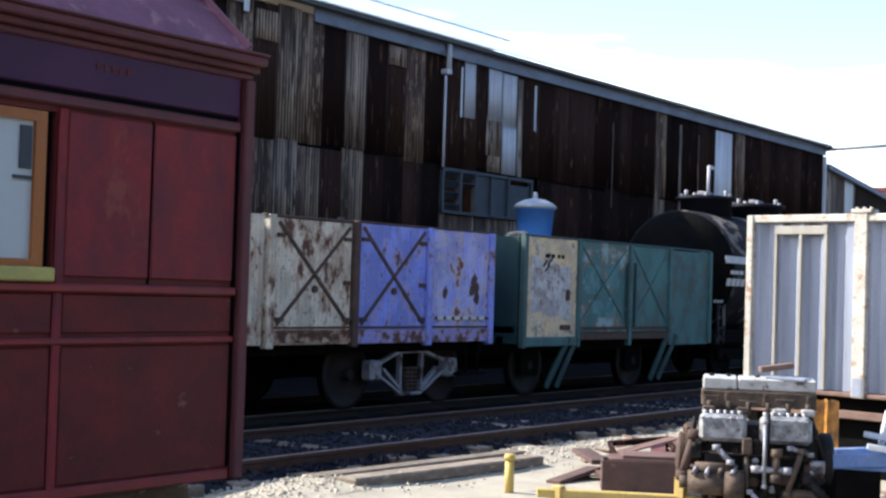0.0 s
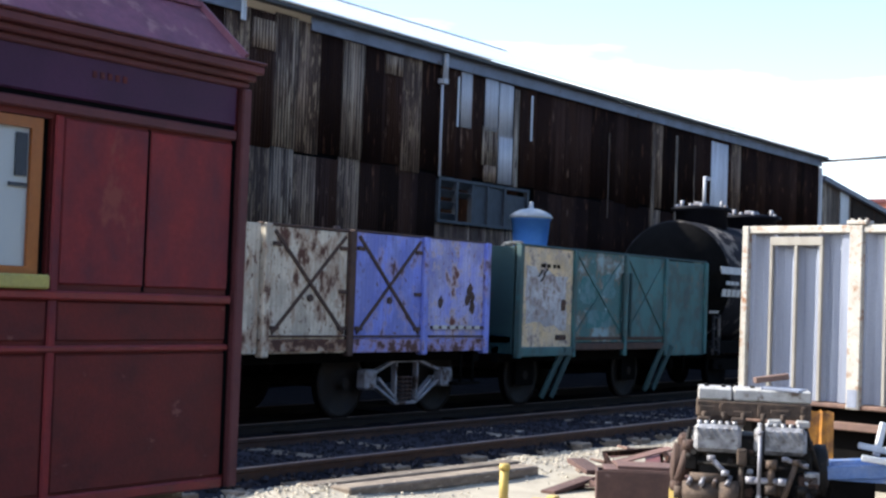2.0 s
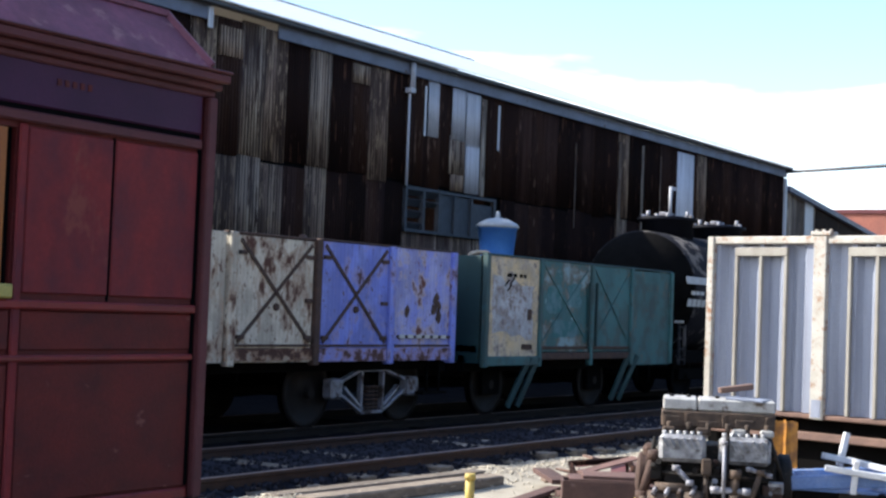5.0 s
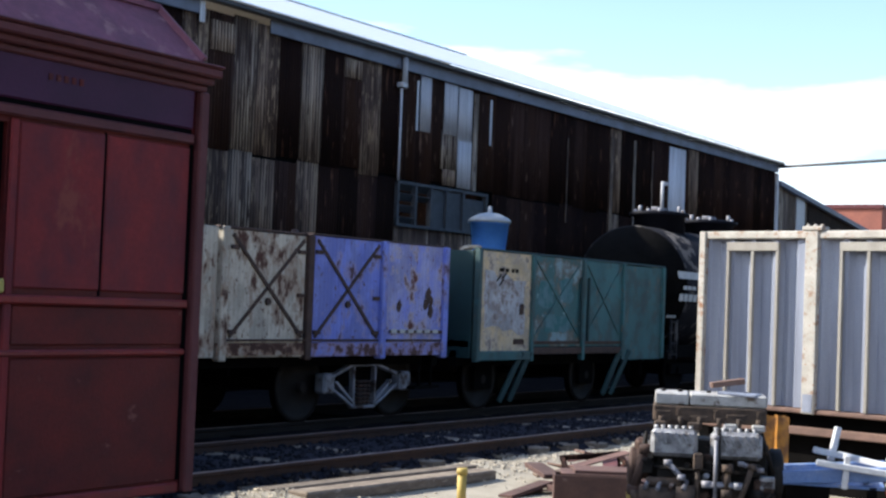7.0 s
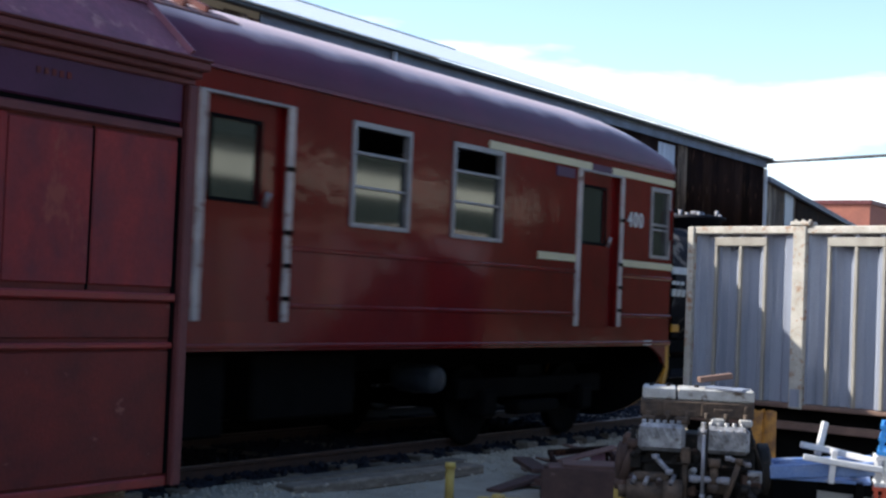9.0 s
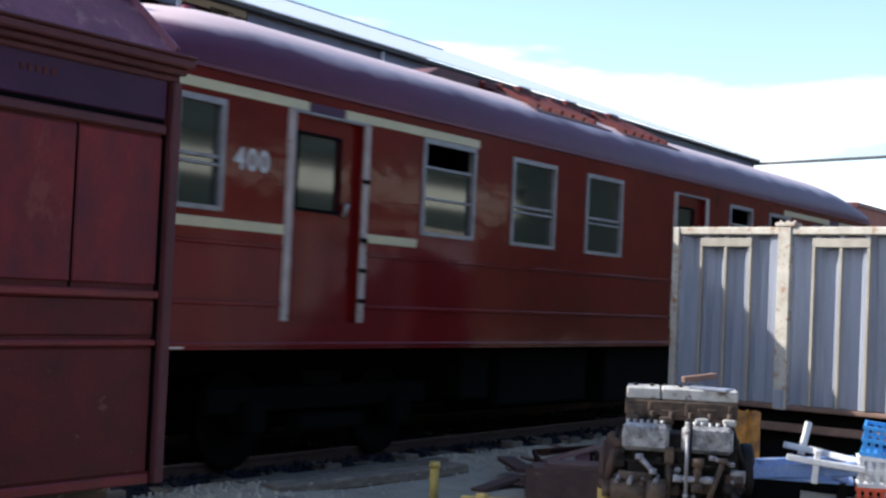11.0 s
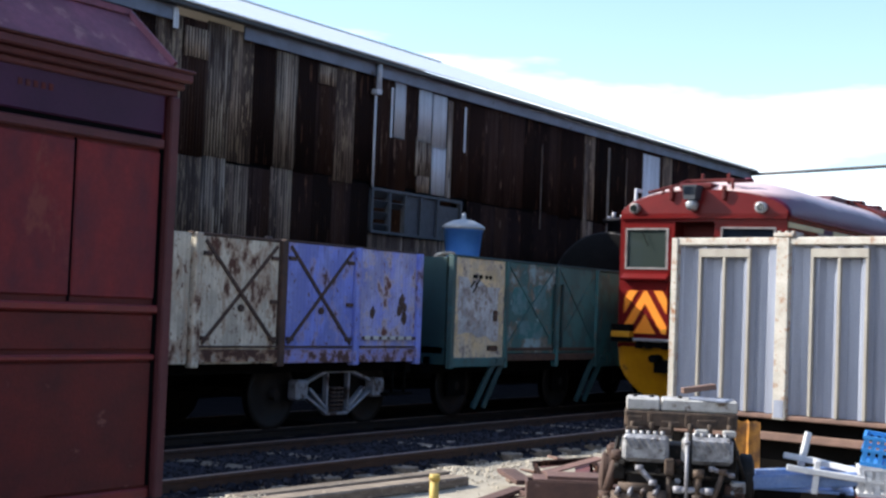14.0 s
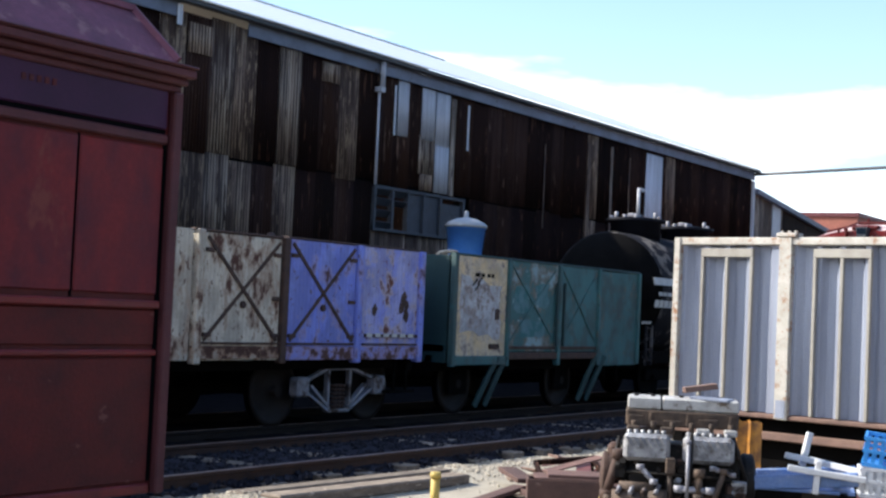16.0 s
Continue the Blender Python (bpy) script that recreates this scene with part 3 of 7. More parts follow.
def build_ground():
    bm = bmesh.new()
    xs = [-900, -300, -80, -20, *[i * 0.5 for i in range(0, 56)], 32, 45, 90, 300, 900]
    ys = [-900, -300, -60, -10, *[i * 0.4 for i in range(5, 36)], 20, 40, 100, 300, 900]
    grid = [[bm.verts.new((x, y, ground_height(x, y) if abs(x) < 40 and abs(y) < 30 else -0.17)) for y in ys] for x in xs]
    for i in range(len(xs) - 1):
        for j in range(len(ys) - 1):
            bm.faces.new((grid[i][j], grid[i + 1][j], grid[i + 1][j + 1], grid[i][j + 1])).smooth = True
    solid("ground", bm, M["gravel"], "pale dusty gravel yard ground with dark stains", "ground", "structure")
    bm = bmesh.new()
    grid = {}
    for i in range(57):
        for j in range(22):
            x, y = 7.0 + i * 0.3, 4.0 + j * 0.2
            if abs(y - 6.2 + 0.3 * noise.noise((x * 0.6, 0, 5))) < 2.15:
                grid[i, j] = bm.verts.new((x, y, ground_height(x, y) + 0.008))
    for i, j in grid:
        quad = [(i, j), (i + 1, j), (i + 1, j + 1), (i, j + 1)]
        if all(q in grid for q in quad):
            bm.faces.new([grid[q] for q in quad]).smooth = True
    solid("ground_pale", bm, M["pale_gravel"], "pale crushed gravel spread beside the track", "ground", "structure")
    # ballast beds under the two tracks, rough on top; the wagons' bed has its shade painted in
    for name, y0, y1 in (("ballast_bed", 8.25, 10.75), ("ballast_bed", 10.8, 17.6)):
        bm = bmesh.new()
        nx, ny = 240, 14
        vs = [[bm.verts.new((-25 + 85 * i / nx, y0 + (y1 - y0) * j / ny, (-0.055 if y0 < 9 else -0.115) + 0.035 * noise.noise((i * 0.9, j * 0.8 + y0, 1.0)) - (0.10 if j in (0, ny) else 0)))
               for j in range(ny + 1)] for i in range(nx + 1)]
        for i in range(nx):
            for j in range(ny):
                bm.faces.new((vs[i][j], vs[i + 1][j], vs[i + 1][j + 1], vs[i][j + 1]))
        solid(name, bm, M["ballast" if y0 < 9 else "ballast_shade"], "grey crushed stone ballast between the rails" if y0 < 9 else "ballast darkened for the shade under the goods wagons", "ballast", "structure")


def build_track(yc, label, up=0.0):
    track = thing("railway_track", label, "railway track", kind="structure")
    track.location.z = up
    for y in (yc - 0.835, yc + 0.835):
        bm = bmesh.new()
        prof = [(-0.065, -0.15), (0.065, -0.15), (0.065, -0.138), (0.012, -0.12), (0.012, -0.04), (0.035, -0.03), (0.035, -0.004), (-0.035, -0.004), (-0.035, -0.03), (-0.012, -0.04), (-0.012, -0.12), (-0.065, -0.138)]
        ends = [[bm.verts.new((x, y + a, b)) for a, b in prof] for x in (-70, 160)]
        bm.faces.new(ends[0]), bm.faces.new(ends[1][::-1])
        for i in range(len(prof)):
            j = (i + 1) % len(prof)
            bm.faces.new((ends[0][i], ends[0][j], ends[1][j], ends[1][i]))
        # siding rails and sleepers take darker materials for the shade under the wagons
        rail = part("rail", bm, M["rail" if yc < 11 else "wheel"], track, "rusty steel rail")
        part("rail_head", box_mesh(-70, 160, y - 0.03, y + 0.03, -0.004, 0.0, M["railtop"]), None, rail, "worn bright rail head")
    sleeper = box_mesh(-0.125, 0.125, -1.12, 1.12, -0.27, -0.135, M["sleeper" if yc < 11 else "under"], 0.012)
    for i in range(-14, 60):
        ob = part("sleeper", sleeper, None, track)
        ob.location = (0.4 + i * 0.72 + rng.uniform(-0.03, 0.03), yc + rng.uniform(-0.04, 0.04), rng.uniform(-0.01, 0.03))
        ob.rotation_euler = (0, 0, rng.uniform(-0.02, 0.02))
    plate = box_mesh(-0.08, 0.08, -0.12, 0.12, -0.012, 0.012, M["rail"], 0.004)
    for i in range(6, 36):
        ob = part("rail_chair", plate, None, track)
        ob.location = (0.4 + i * 0.72, yc - 0.835, -0.13)


def box_mesh(x0, x1, y0, y1, z0, z1, material, bev=0.0):
    bm = bmesh.new()
    bx(bm, x0, x1, y0, y1, z0, z1, bev)
    return mesh("block", bm, material)


def build_stones():
    """Loose stones, joined: far too many to count."""
    bm = bmesh.new()
    r2 = random.Random(9)
    ico = [(0, 0, 1), (0.9, 0, 0.2), (0.25, 0.85, 0.3), (-0.75, 0.5, 0.15), (-0.7, -0.55, 0.25), (0.3, -0.9, 0.2), (0, 0, -0.6)]
    def stone(x, y, z, s):
        q = Euler((r2.uniform(0, 6), r2.uniform(0, 6), r2.uniform(0, 6))).to_matrix()
        v = [bm.verts.new(Vector((x, y, z)) + q @ (Vector(c) * s * r2.uniform(0.7, 1.3))) for c in ico]
        for i in range(5):
            a, b = 1 + i, 1 + (i + 1) % 5
            bm.faces.new((v[0], v[a], v[b])), bm.faces.new((v[6], v[b], v[a]))
    for _ in range(5200):
        x, y = r2.uniform(7.0, 21.0), r2.gauss(7.95, 0.35)
        if 6.4 < y < 8.5:
            stone(x, y, ground_height(x, y) + 0.01, r2.uniform(0.008, 0.026))
    solid("loose_gravel", bm, M["stone"], "pale loose stones spread beside the rail", "gravel", "stuff")
    bm = bmesh.new()
    for _ in range(6500):
        x, y = r2.uniform(7.0, 26.0), r2.uniform(8.2, 11.6)
        if y < 10.75:
            stone(x, y, -0.05, r2.uniform(0.02, 0.045))
    solid("ballast_stones", bm, M["ballast"], "grey ballast stones between the rails", "ballast", "stuff")


# ---- the iron shed ----
SHED_Y, EAVE = 16.3, 6.28
FASCIA_GAP = (17.37, 19.08)


def sheet_mesh(w, h, material):
    """Corrugated iron: 76 mm pitch, 36 mm from crest to trough, the foot a little uneven."""
    bm = bmesh.new()
    n = round(w / 0.0762 * 8)
    cols = []
    for i in range(n + 1):
        x = w * i / n
        y = -0.018 * math.cos(2 * math.pi * x / 0.0762)
        cols.append((bm.verts.new((x, y, 0.012 * noise.noise((x * 5, h, 2.0)))), bm.verts.new((x, y, h))))
    for a, b in zip(cols, cols[1:]):
        bm.faces.new((a[0], b[0], b[1], a[1])).smooth = True
    ext = bmesh.ops.extrude_face_region(bm, geom=bm.faces[:])
    bmesh.ops.translate(bm, verts=[g for g in ext["geom"] if isinstance(g, bmesh.types.BMVert)], vec=(0, 0.004, 0))
    return mesh("sheet", bm, material)


def build_shed():
    shed = thing("wall_shed", "long shed wall of rusted corrugated iron sheets", "wall", kind="structure")
    x0, x1 = 3.0, 44.0
    bm = bmesh.new()
    holed(bm, x0, x1, -0.2, 5.95, SHED_Y + 0.05, SHED_Y + 0.2, [(23.15, 26.45, 3.06, 3.96)])
    part("backing", bm, M["void"], shed, "dark framing behind the iron")
    tone = {"d": M["rust_dark"], "b": M["rust_brown"], "m": M["rust_mid"], "g": M["iron_grey"], "p": M["iron_pale"]}
    low = {k: sheet_mesh(0.64, 1.98, v) for k, v in tone.items()}
    tall = {k: sheet_mesh(0.64, 2.27, v) for k, v in tone.items()}
    foot = {k: sheet_mesh(0.64, 1.3, v) for k, v in tone.items()}
    first, pitch = 17.58, 0.612
    upper = "bgmdgdbmdbbbbbbd" + "bbbddbddmdddbddbm" + "ddbdddbddddd"
    lower = "mgmbmddbdddddddd" + "bbddddddmddddbdmm" + "dddddbdddddd"
    n0 = int((first - x0) / pitch)
    for i in range(-n0, int((x1 - first) / pitch)):
        up = upper[i] if 0 <= i < len(upper) else rng.choice("mdgd")
        lo = lower[i] if 0 <= i < len(lower) else rng.choice("mdgd")
        x = first + pitch * i
        edge = rng.uniform(-0.006, 0.006)
        rows = [(tall[up], 4.0 + rng.uniform(-0.06, 0.06), 0.0), (low["d"], 0.0, 0.03)]
        if not 22.9 < x < 26.3:
            rows.append((low[lo], 2.02 + rng.uniform(-0.05, 0.05), 0.015))
        else:
            rows.append((foot["g" if i % 3 else "m"], 1.78, 0.015))
        for me, z, back in rows:
            ob = part("corrugated_sheet", me, None, shed)
            ob.location, ob.rotation_euler = (x, SHED_Y + back + edge, z), (0, rng.uniform(-0.004, 0.004), 0)
    # sheets patched over the others, newer and paler
    for x, z, w, h, k, label in ((17.62, 5.62, 0.60, 0.5, "g", "pale weathered patch sheet"), (23.80, 5.02, 0.40, 1.12, "p", "pale galvanised patch sheet"),
                                 (24.68, 5.06, 0.52, 1.06, "p", "grey-green galvanised patch sheet"), (24.62, 4.34, 0.60, 0.80, "g", "pale stained patch sheet"),
                                 (25.22, 4.98, 0.54, 1.12, "p", "pale galvanised patch sheet"), (25.24, 4.0, 0.54, 1.02, "p", "blue-grey patch sheet"),
                                 (24.70, 4.0, 0.50, 0.36, "m", "rusted patch sheet"), (21.28, 5.72, 0.56, 0.36, "g", "pale weathered patch sheet"),
                                 (20.05, 4.06, 0.60, 2.06, "g", "grey streaked sheet"), (35.80, 3.1, 1.12, 2.95, "p", "pale galvanised sheet")):
        ob = part("corrugated_sheet", sheet_mesh(w, h, tone[k]), None, shed, label)
        ob.location = (x, SHED_Y - 0.024, z)
    for x, w, z0, z1, k in ((23.66, 0.07, 5.0, 6.0, "iron_pale"), (25.80, 0.19, 3.98, 6.05, "iron_grey"), (26.47, 0.085, 5.02, 6.0, "iron_pale"), (30.02, 0.05, 3.6, 5.6, "rust_mid"),
                            (32.28, 0.16, 3.4, 5.9, "rust_mid"), (33.58, 0.14, 3.4, 5.95, "iron_grey"), (34.7, 0.06, 3.6, 5.8, "rust_mid")):
        bm = bmesh.new()
        bx(bm, x, x + w, SHED_Y - 0.052, SHED_Y - 0.04, z0, z1, 0.004)
        part("edge_strip", bm, M[k], shed, "pale lapped sheet edge")
    for a, b in ((x0, FASCIA_GAP[0]), (FASCIA_GAP[1], x1)):  # a length of the fascia is gone
        box("fascia", M["fascia"], shed, (a, b, SHED_Y - 0.085, SHED_Y - 0.045, 6.13, 6.37), 0.01, "blue-grey fascia board under the eave")
    bm = bmesh.new()
    bx(bm, FASCIA_GAP[0] - 0.1, FASCIA_GAP[0] + 0.02, SHED_Y - 0.11, SHED_Y - 0.087, 6.0, 6.34, 0.006)
    part("fascia_end", bm, M["iron_pale"], shed, "pale torn end of the fascia")
    bm = bmesh.new()
    bx(bm, x0 - 0.2, x1 + 0.15, SHED_Y - 0.24, SHED_Y - 0.09, 6.36, 6.45, 0.02)
    part("gutter", bm, M["gutter"], shed, "metal eave gutter, its shadow line in the dark colour")
    # downpipe with its rain head
    pipe = bmesh.new()
    cyl(pipe, (23.02, SHED_Y - 0.12, 3.95), (23.02, SHED_Y - 0.12, 5.75), 0.026, n=10)
    bx(pipe, 22.95, 23.12, SHED_Y - 0.2, SHED_Y - 0.05, 5.76, 5.86, 0.01)
    cyl(pipe, (23.07, SHED_Y - 0.15, 5.86), (23.07, SHED_Y - 0.15, 6.40), 0.055, n=10)
    part("downpipe", pipe, M["iron_pale"], shed, "pale grey downpipe with rain head")
    # corner post and drip pipe of the far end
    box("corner_post", M["iron_pale"], shed, (43.9, 44.08, SHED_Y - 0.08, SHED_Y + 0.1, 0, 6.1), 0.01)
    # roof, falling to the gutter
    roof = bmesh.new()
    rise = math.tan(radians(18.95))
    prof = [(SHED_Y - 0.26, 6.48), (SHED_Y + 12, 6.48 + rise * 12.26), (SHED_Y + 24, 6.48), (SHED_Y + 24, 6.38), (SHED_Y + 12, 6.38 + rise * 12.26), (SHED_Y - 0.26, 6.455)]
    ends = [[roof.verts.new((x, a, b)) for a, b in prof] for x in (x0 - 0.3, x1 + 0.2)]
    roof.faces.new(ends[0]), roof.faces.new(ends[1][::-1])
    for i in range(6):
        j = (i + 1) % 6
        roof.faces.new((ends[0][i], ends[0][j], ends[1][j], ends[1][i]))
    cap = bmesh.new()
    bx(cap, x0 - 0.3, x1 + 0.2, SHED_Y + 11.91, SHED_Y + 12.09, 6.44 + rise * 12.26, 6.49 + rise * 12.26, 0.015)
    solid("ridge_cap", cap, M["roofing"], "pale iron ridge capping", "roof", "structure")
    solid("roof_shed", roof, M["roofing"], "bright sunlit iron roof of the long shed", "roof", "structure")
    ends_bm = bmesh.new()
    for x in (x0, x1 - 0.15):
        prism_yz(ends_bm, [(SHED_Y + 0.2, -0.2), (SHED_Y + 23.8, -0.2), (SHED_Y + 23.8, 6.1), (SHED_Y + 12, 6.0 + rise * 12), (SHED_Y + 0.2, 6.1)], x, x + 0.15)
    solid("wall_shed_ends", ends_bm, M["rust_dark"], "rusted iron gable ends of the shed", "wall", "structure")
    # louvred window band
    win = thing("window_1", "blue-grey louvred window band with missing panes", "window", kind="structure")
    fr = bmesh.new()
    for z in (3.06, 3.90):
        bx(fr, 23.1, 26.5, SHED_Y - 0.06, SHED_Y + 0.04, z, z + 0.06, 0.005)
    for x in (23.1, 23.72, 24.28, 24.86, 25.5, 26.42):
        bx(fr, x, x + 0.07, SHED_Y - 0.065, SHED_Y + 0.045, 3.06, 3.96, 0.005)
    part("window_frame", fr, M["louvre"], win, "blue-grey painted frame")
    slat = box_mesh(-0.275, 0.275, -0.008, 0.008, -0.085, 0.085, M["louvre"], 0.003)
    for x in (23.48, 24.03):
        for z in (3.19, 3.42, 3.65, 3.84):
            if (x, z) in ((24.03, 3.19), (24.03, 3.42)):
                continue
            ob = part("slat", slat, None, win, "tilted blue-grey slat")
            ob.location, ob.rotation_euler = (x, SHED_Y + 0.02, z), (0.75 + rng.uniform(-0.2, 0.2), 0, 0)
    for x0p, x1p, z1p in ((24.35, 24.86, 3.90), (24.93, 25.5, 3.90), (25.57, 26.42, 3.80)):
        part("panel", box_mesh(x0p, x1p, SHED_Y - 0.01, SHED_Y + 0.02, 3.12, z1p, M["louvre"], 0.004), None, win, "blue-grey boarded panel")


def prism_yz(bm, poly, x0, x1):
    a = [bm.verts.new((x0, y, z)) for y, z in poly]
    b = [bm.verts.new((x1, y, z)) for y, z in poly]
    bm.faces.new(a), bm.faces.new(b[::-1])
    for i in range(len(poly)):
        j = (i + 1) % len(poly)
        bm.faces.new((a[i], b[i], b[j], a[j]))


def build_far():
    annexe = thing("wall_annexe", "lower annexe wall of pale and rusted iron", "wall", kind="structure")
    bm = bmesh.new()
    prism(bm, [(44.12, -0.2), (60, -0.2), (60, 4.1), (44.12, 5.75)], SHED_Y, SHED_Y + 0.3)
    part("cladding", bm, M["rust_mid"], annexe)
    for x0, x1, k in ((44.15, 45.0, "iron_grey"), (45.9, 46.7, "iron_pale"), (47.0, 53.0, "rust_dark")):
        bm = bmesh.new()
        prism(bm, [(x0, 0), (x1, 0), (x1, 5.75 - (x1 - 44.12) * 0.104), (x0, 5.75 - (x0 - 44.12) * 0.104)], SHED_Y - 0.03, SHED_Y - 0.004)
        part("panel", bm, M[k], annexe)
    bm = bmesh.new()
    bar(bm, (44.1, SHED_Y - 0.06, 5.8), (60, SHED_Y - 0.06, 4.15), 0.2, 0.16)
    part("barge_board", bm, M["fascia"], annexe)
    house = thing("brick_building", "distant red-brown brick building with a flat parapet", "building", pose(84, 25.6, -0.2))
    box("wall", M["brick"], house, (-2.2, 5, -1.6, 5, 0, 8.1), 0.02)
    box("parapet", M["cornice"], house, (-2.3, 5.1, -1.7, 5.1, 8.1, 8.35), 0.02)
    bm = bmesh.new()
    p, q = Vector((43.9, SHED_Y - 0.1, 6.3)), Vector((44.5, -6, 7.75))
    pts = [p.lerp(q, i / 12) - Vector((0, 0, 0.15 * math.sin(math.pi * i / 12))) for i in range(13)]
    sweep(bm, pts, 0.055, 6)
    tagged(new("overhead_cable", mesh("overhead_cable", bm, M["cable"])), "dark overhead cable running from the shed corner", "cable")
    pole = thing("cable_pole", "plain timber pole that carries the cable", "pole", pose(44.5, -6.2, -0.17))
    bm = bmesh.new()
    cyl(bm, (0, 0, 0), (0, 0, 8.1), 0.13, 0.10, n=10)
    part("post", bm, M["timber"], pole)
    # the yard is closed off behind the camera by a long low building with a dark roof
    back = bmesh.new()
    bx(back, -60, 90, -16.3, -16, 5.3, 6.6)
    solid("wall_back", back, M["back_wall"], "plain pale wall of a building across the yard", "wall", "structure")
    back = bmesh.new()
    # this unseen roof also blocks low sky light from behind the camera
    prism_yz(back, [(-15.5, 6.7), (-27, 13.5), (-27, 13.3), (-15.5, 6.5)], -62, 92)
    low = bmesh.new()
    bx(low, -60, 90, -16.35, -15.95, -0.2, 5.3)
    solid("wall_back_lower", low, M["back_roof"], "plain dark green lower wall across the yard", "wall", "structure")
    # unseen dark walls added to darken the train's reflections and keep out sky
    east = bmesh.new()
    bx(east, 56, 56.3, -16, 13.0, -0.2, 9.0), bx(east, -60, -59.7, -16, 40, -0.2, 10.0)
    solid("wall_yard_ends", east, M["back_roof"], "added dark walls, unseen, that shape reflections and block sky", "wall", "structure")
    solid("roof_back", back, M["back_roof"], "plain dark roof of the building across the yard", "roof", "structure")


# ---- goods wagons ----
WY = 11.2  # near faces


def wheelset(parent, x, y, r, material, gauge=1.6):
    bm = bmesh.new()
    for s in (-1, 1):
        yy = s * gauge / 2
        rot = Matrix.Translation((0, yy, 0)) @ Euler((radians(90), 0, 0)).to_matrix().to_4x4()
        lathe(bm, [(r * 0.25, -0.06), (r * 0.3, -0.05), (r * 0.8, -0.02), (r * 0.86, -0.055), (r, -0.055), (r, 0.035), (r * 1.06, 0.04), (r * 1.06, 0.065), (r * 0.86, 0.065), (r * 0.8, 0.03), (r * 0.25, 0.06)], 28, rot)
    cyl(bm, (0, -gauge / 2 - 0.15, 0), (0, gauge / 2 + 0.15, 0), 0.07, n=12)
    ob = part("wheelset", bm, material, parent)
    ob.location = (x, y, r)
    return ob


def panel(parent, name, x0, x1, z0, z1, material, label, cross=False, edge=None, y=0.0):
    bm = bmesh.new()
    bx(bm, x0 + 0.02, x1 - 0.02, y - 0.03, y + 0.03, z0, z1, 0.006)
    ob = part(name, bm, material, parent, label)
    if cross:
        zc0, zc1 = z0 + 0.24, z1 - 0.05
        for k, (a, b) in enumerate((((x0 + 0.06, zc0), (x1 - 0.06, zc1)), ((x0 + 0.06, zc1), (x1 - 0.06, zc0)))):
            bm = bmesh.new()
            bar(bm, (a[0], y - 0.038 - 0.004 * k, a[1]), (b[0], y - 0.038 - 0.004 * k, b[1]), 0.012, 0.045)
            part("brace", bm, M["ironwork"], ob, "rusty diagonal strap")
        bm = bmesh.new()
        cyl(bm, ((x0 + x1) / 2, y - 0.03, z0 + 0.66), ((x0 + x1) / 2, y - 0.06, z0 + 0.66), 0.045, n=12)
        part("boss", bm, M["ironwork"], ob, "rusty round boss")
        for xx, zz in ((x0 + 0.1, z0 + 0.3), (x0 + 0.1, z1 - 0.2), (x1 - 0.1, z0 + 0.3), (x1 - 0.1, z1 - 0.2), (x1 - 0.1, z0 + 0.75)):
            part("hinge", box_mesh(xx - 0.07, xx + 0.07, y - 0.055, y - 0.02, zz - 0.025, zz + 0.025, M["ironwork"], 0.005), None, ob)
    return ob


def bogie_frame(parent, x, y):
    """Diamond frame side of a wagon bogie, pale grey."""
    L = 0.86
    for a, b in (((-L, 0.52), (-0.28, 0.72)), ((-0.30, 0.72), (0.30, 0.72)), ((0.28, 0.72), (L, 0.56)), ((-L, 0.5), (-0.22, 0.16)), ((-0.24, 0.16), (0.24, 0.16)), ((0.22, 0.16), (L, 0.5)), ((-0.62, 0.5), (-0.2, 0.2)), ((0.62, 0.5), (0.2, 0.2)), ((-0.24, 0.16), (-0.24, 0.74)), ((0.24, 0.16), (0.24, 0.74))):
        bm = bmesh.new()
        bar(bm, (x + a[0], y, a[1]), (x + b[0], y, b[1]), 0.08, 0.042, 0.008)
        part("frame_bar", bm, M["bogie_grey"], parent, "pale grey bogie frame bar")
    for xx in (-L, L):
        bm = bmesh.new()
        bx(bm, x + xx - 0.12, x + xx + 0.12, y - 0.11, y + 0.07, 0.36, 0.62, 0.03)
        part("axle_box", bm, M["bogie_grey"], parent)
    bm = bmesh.new()
    for xx in (-0.09, 0.0, 0.09):
        for z in range(6):
            cyl(bm, (x + xx, y, 0.2 + z * 0.055), (x + xx, y, 0.235 + z * 0.055), 0.05, n=8)
    part("spring_nest", bm, M["ironwork"], parent, "rusty coil springs")


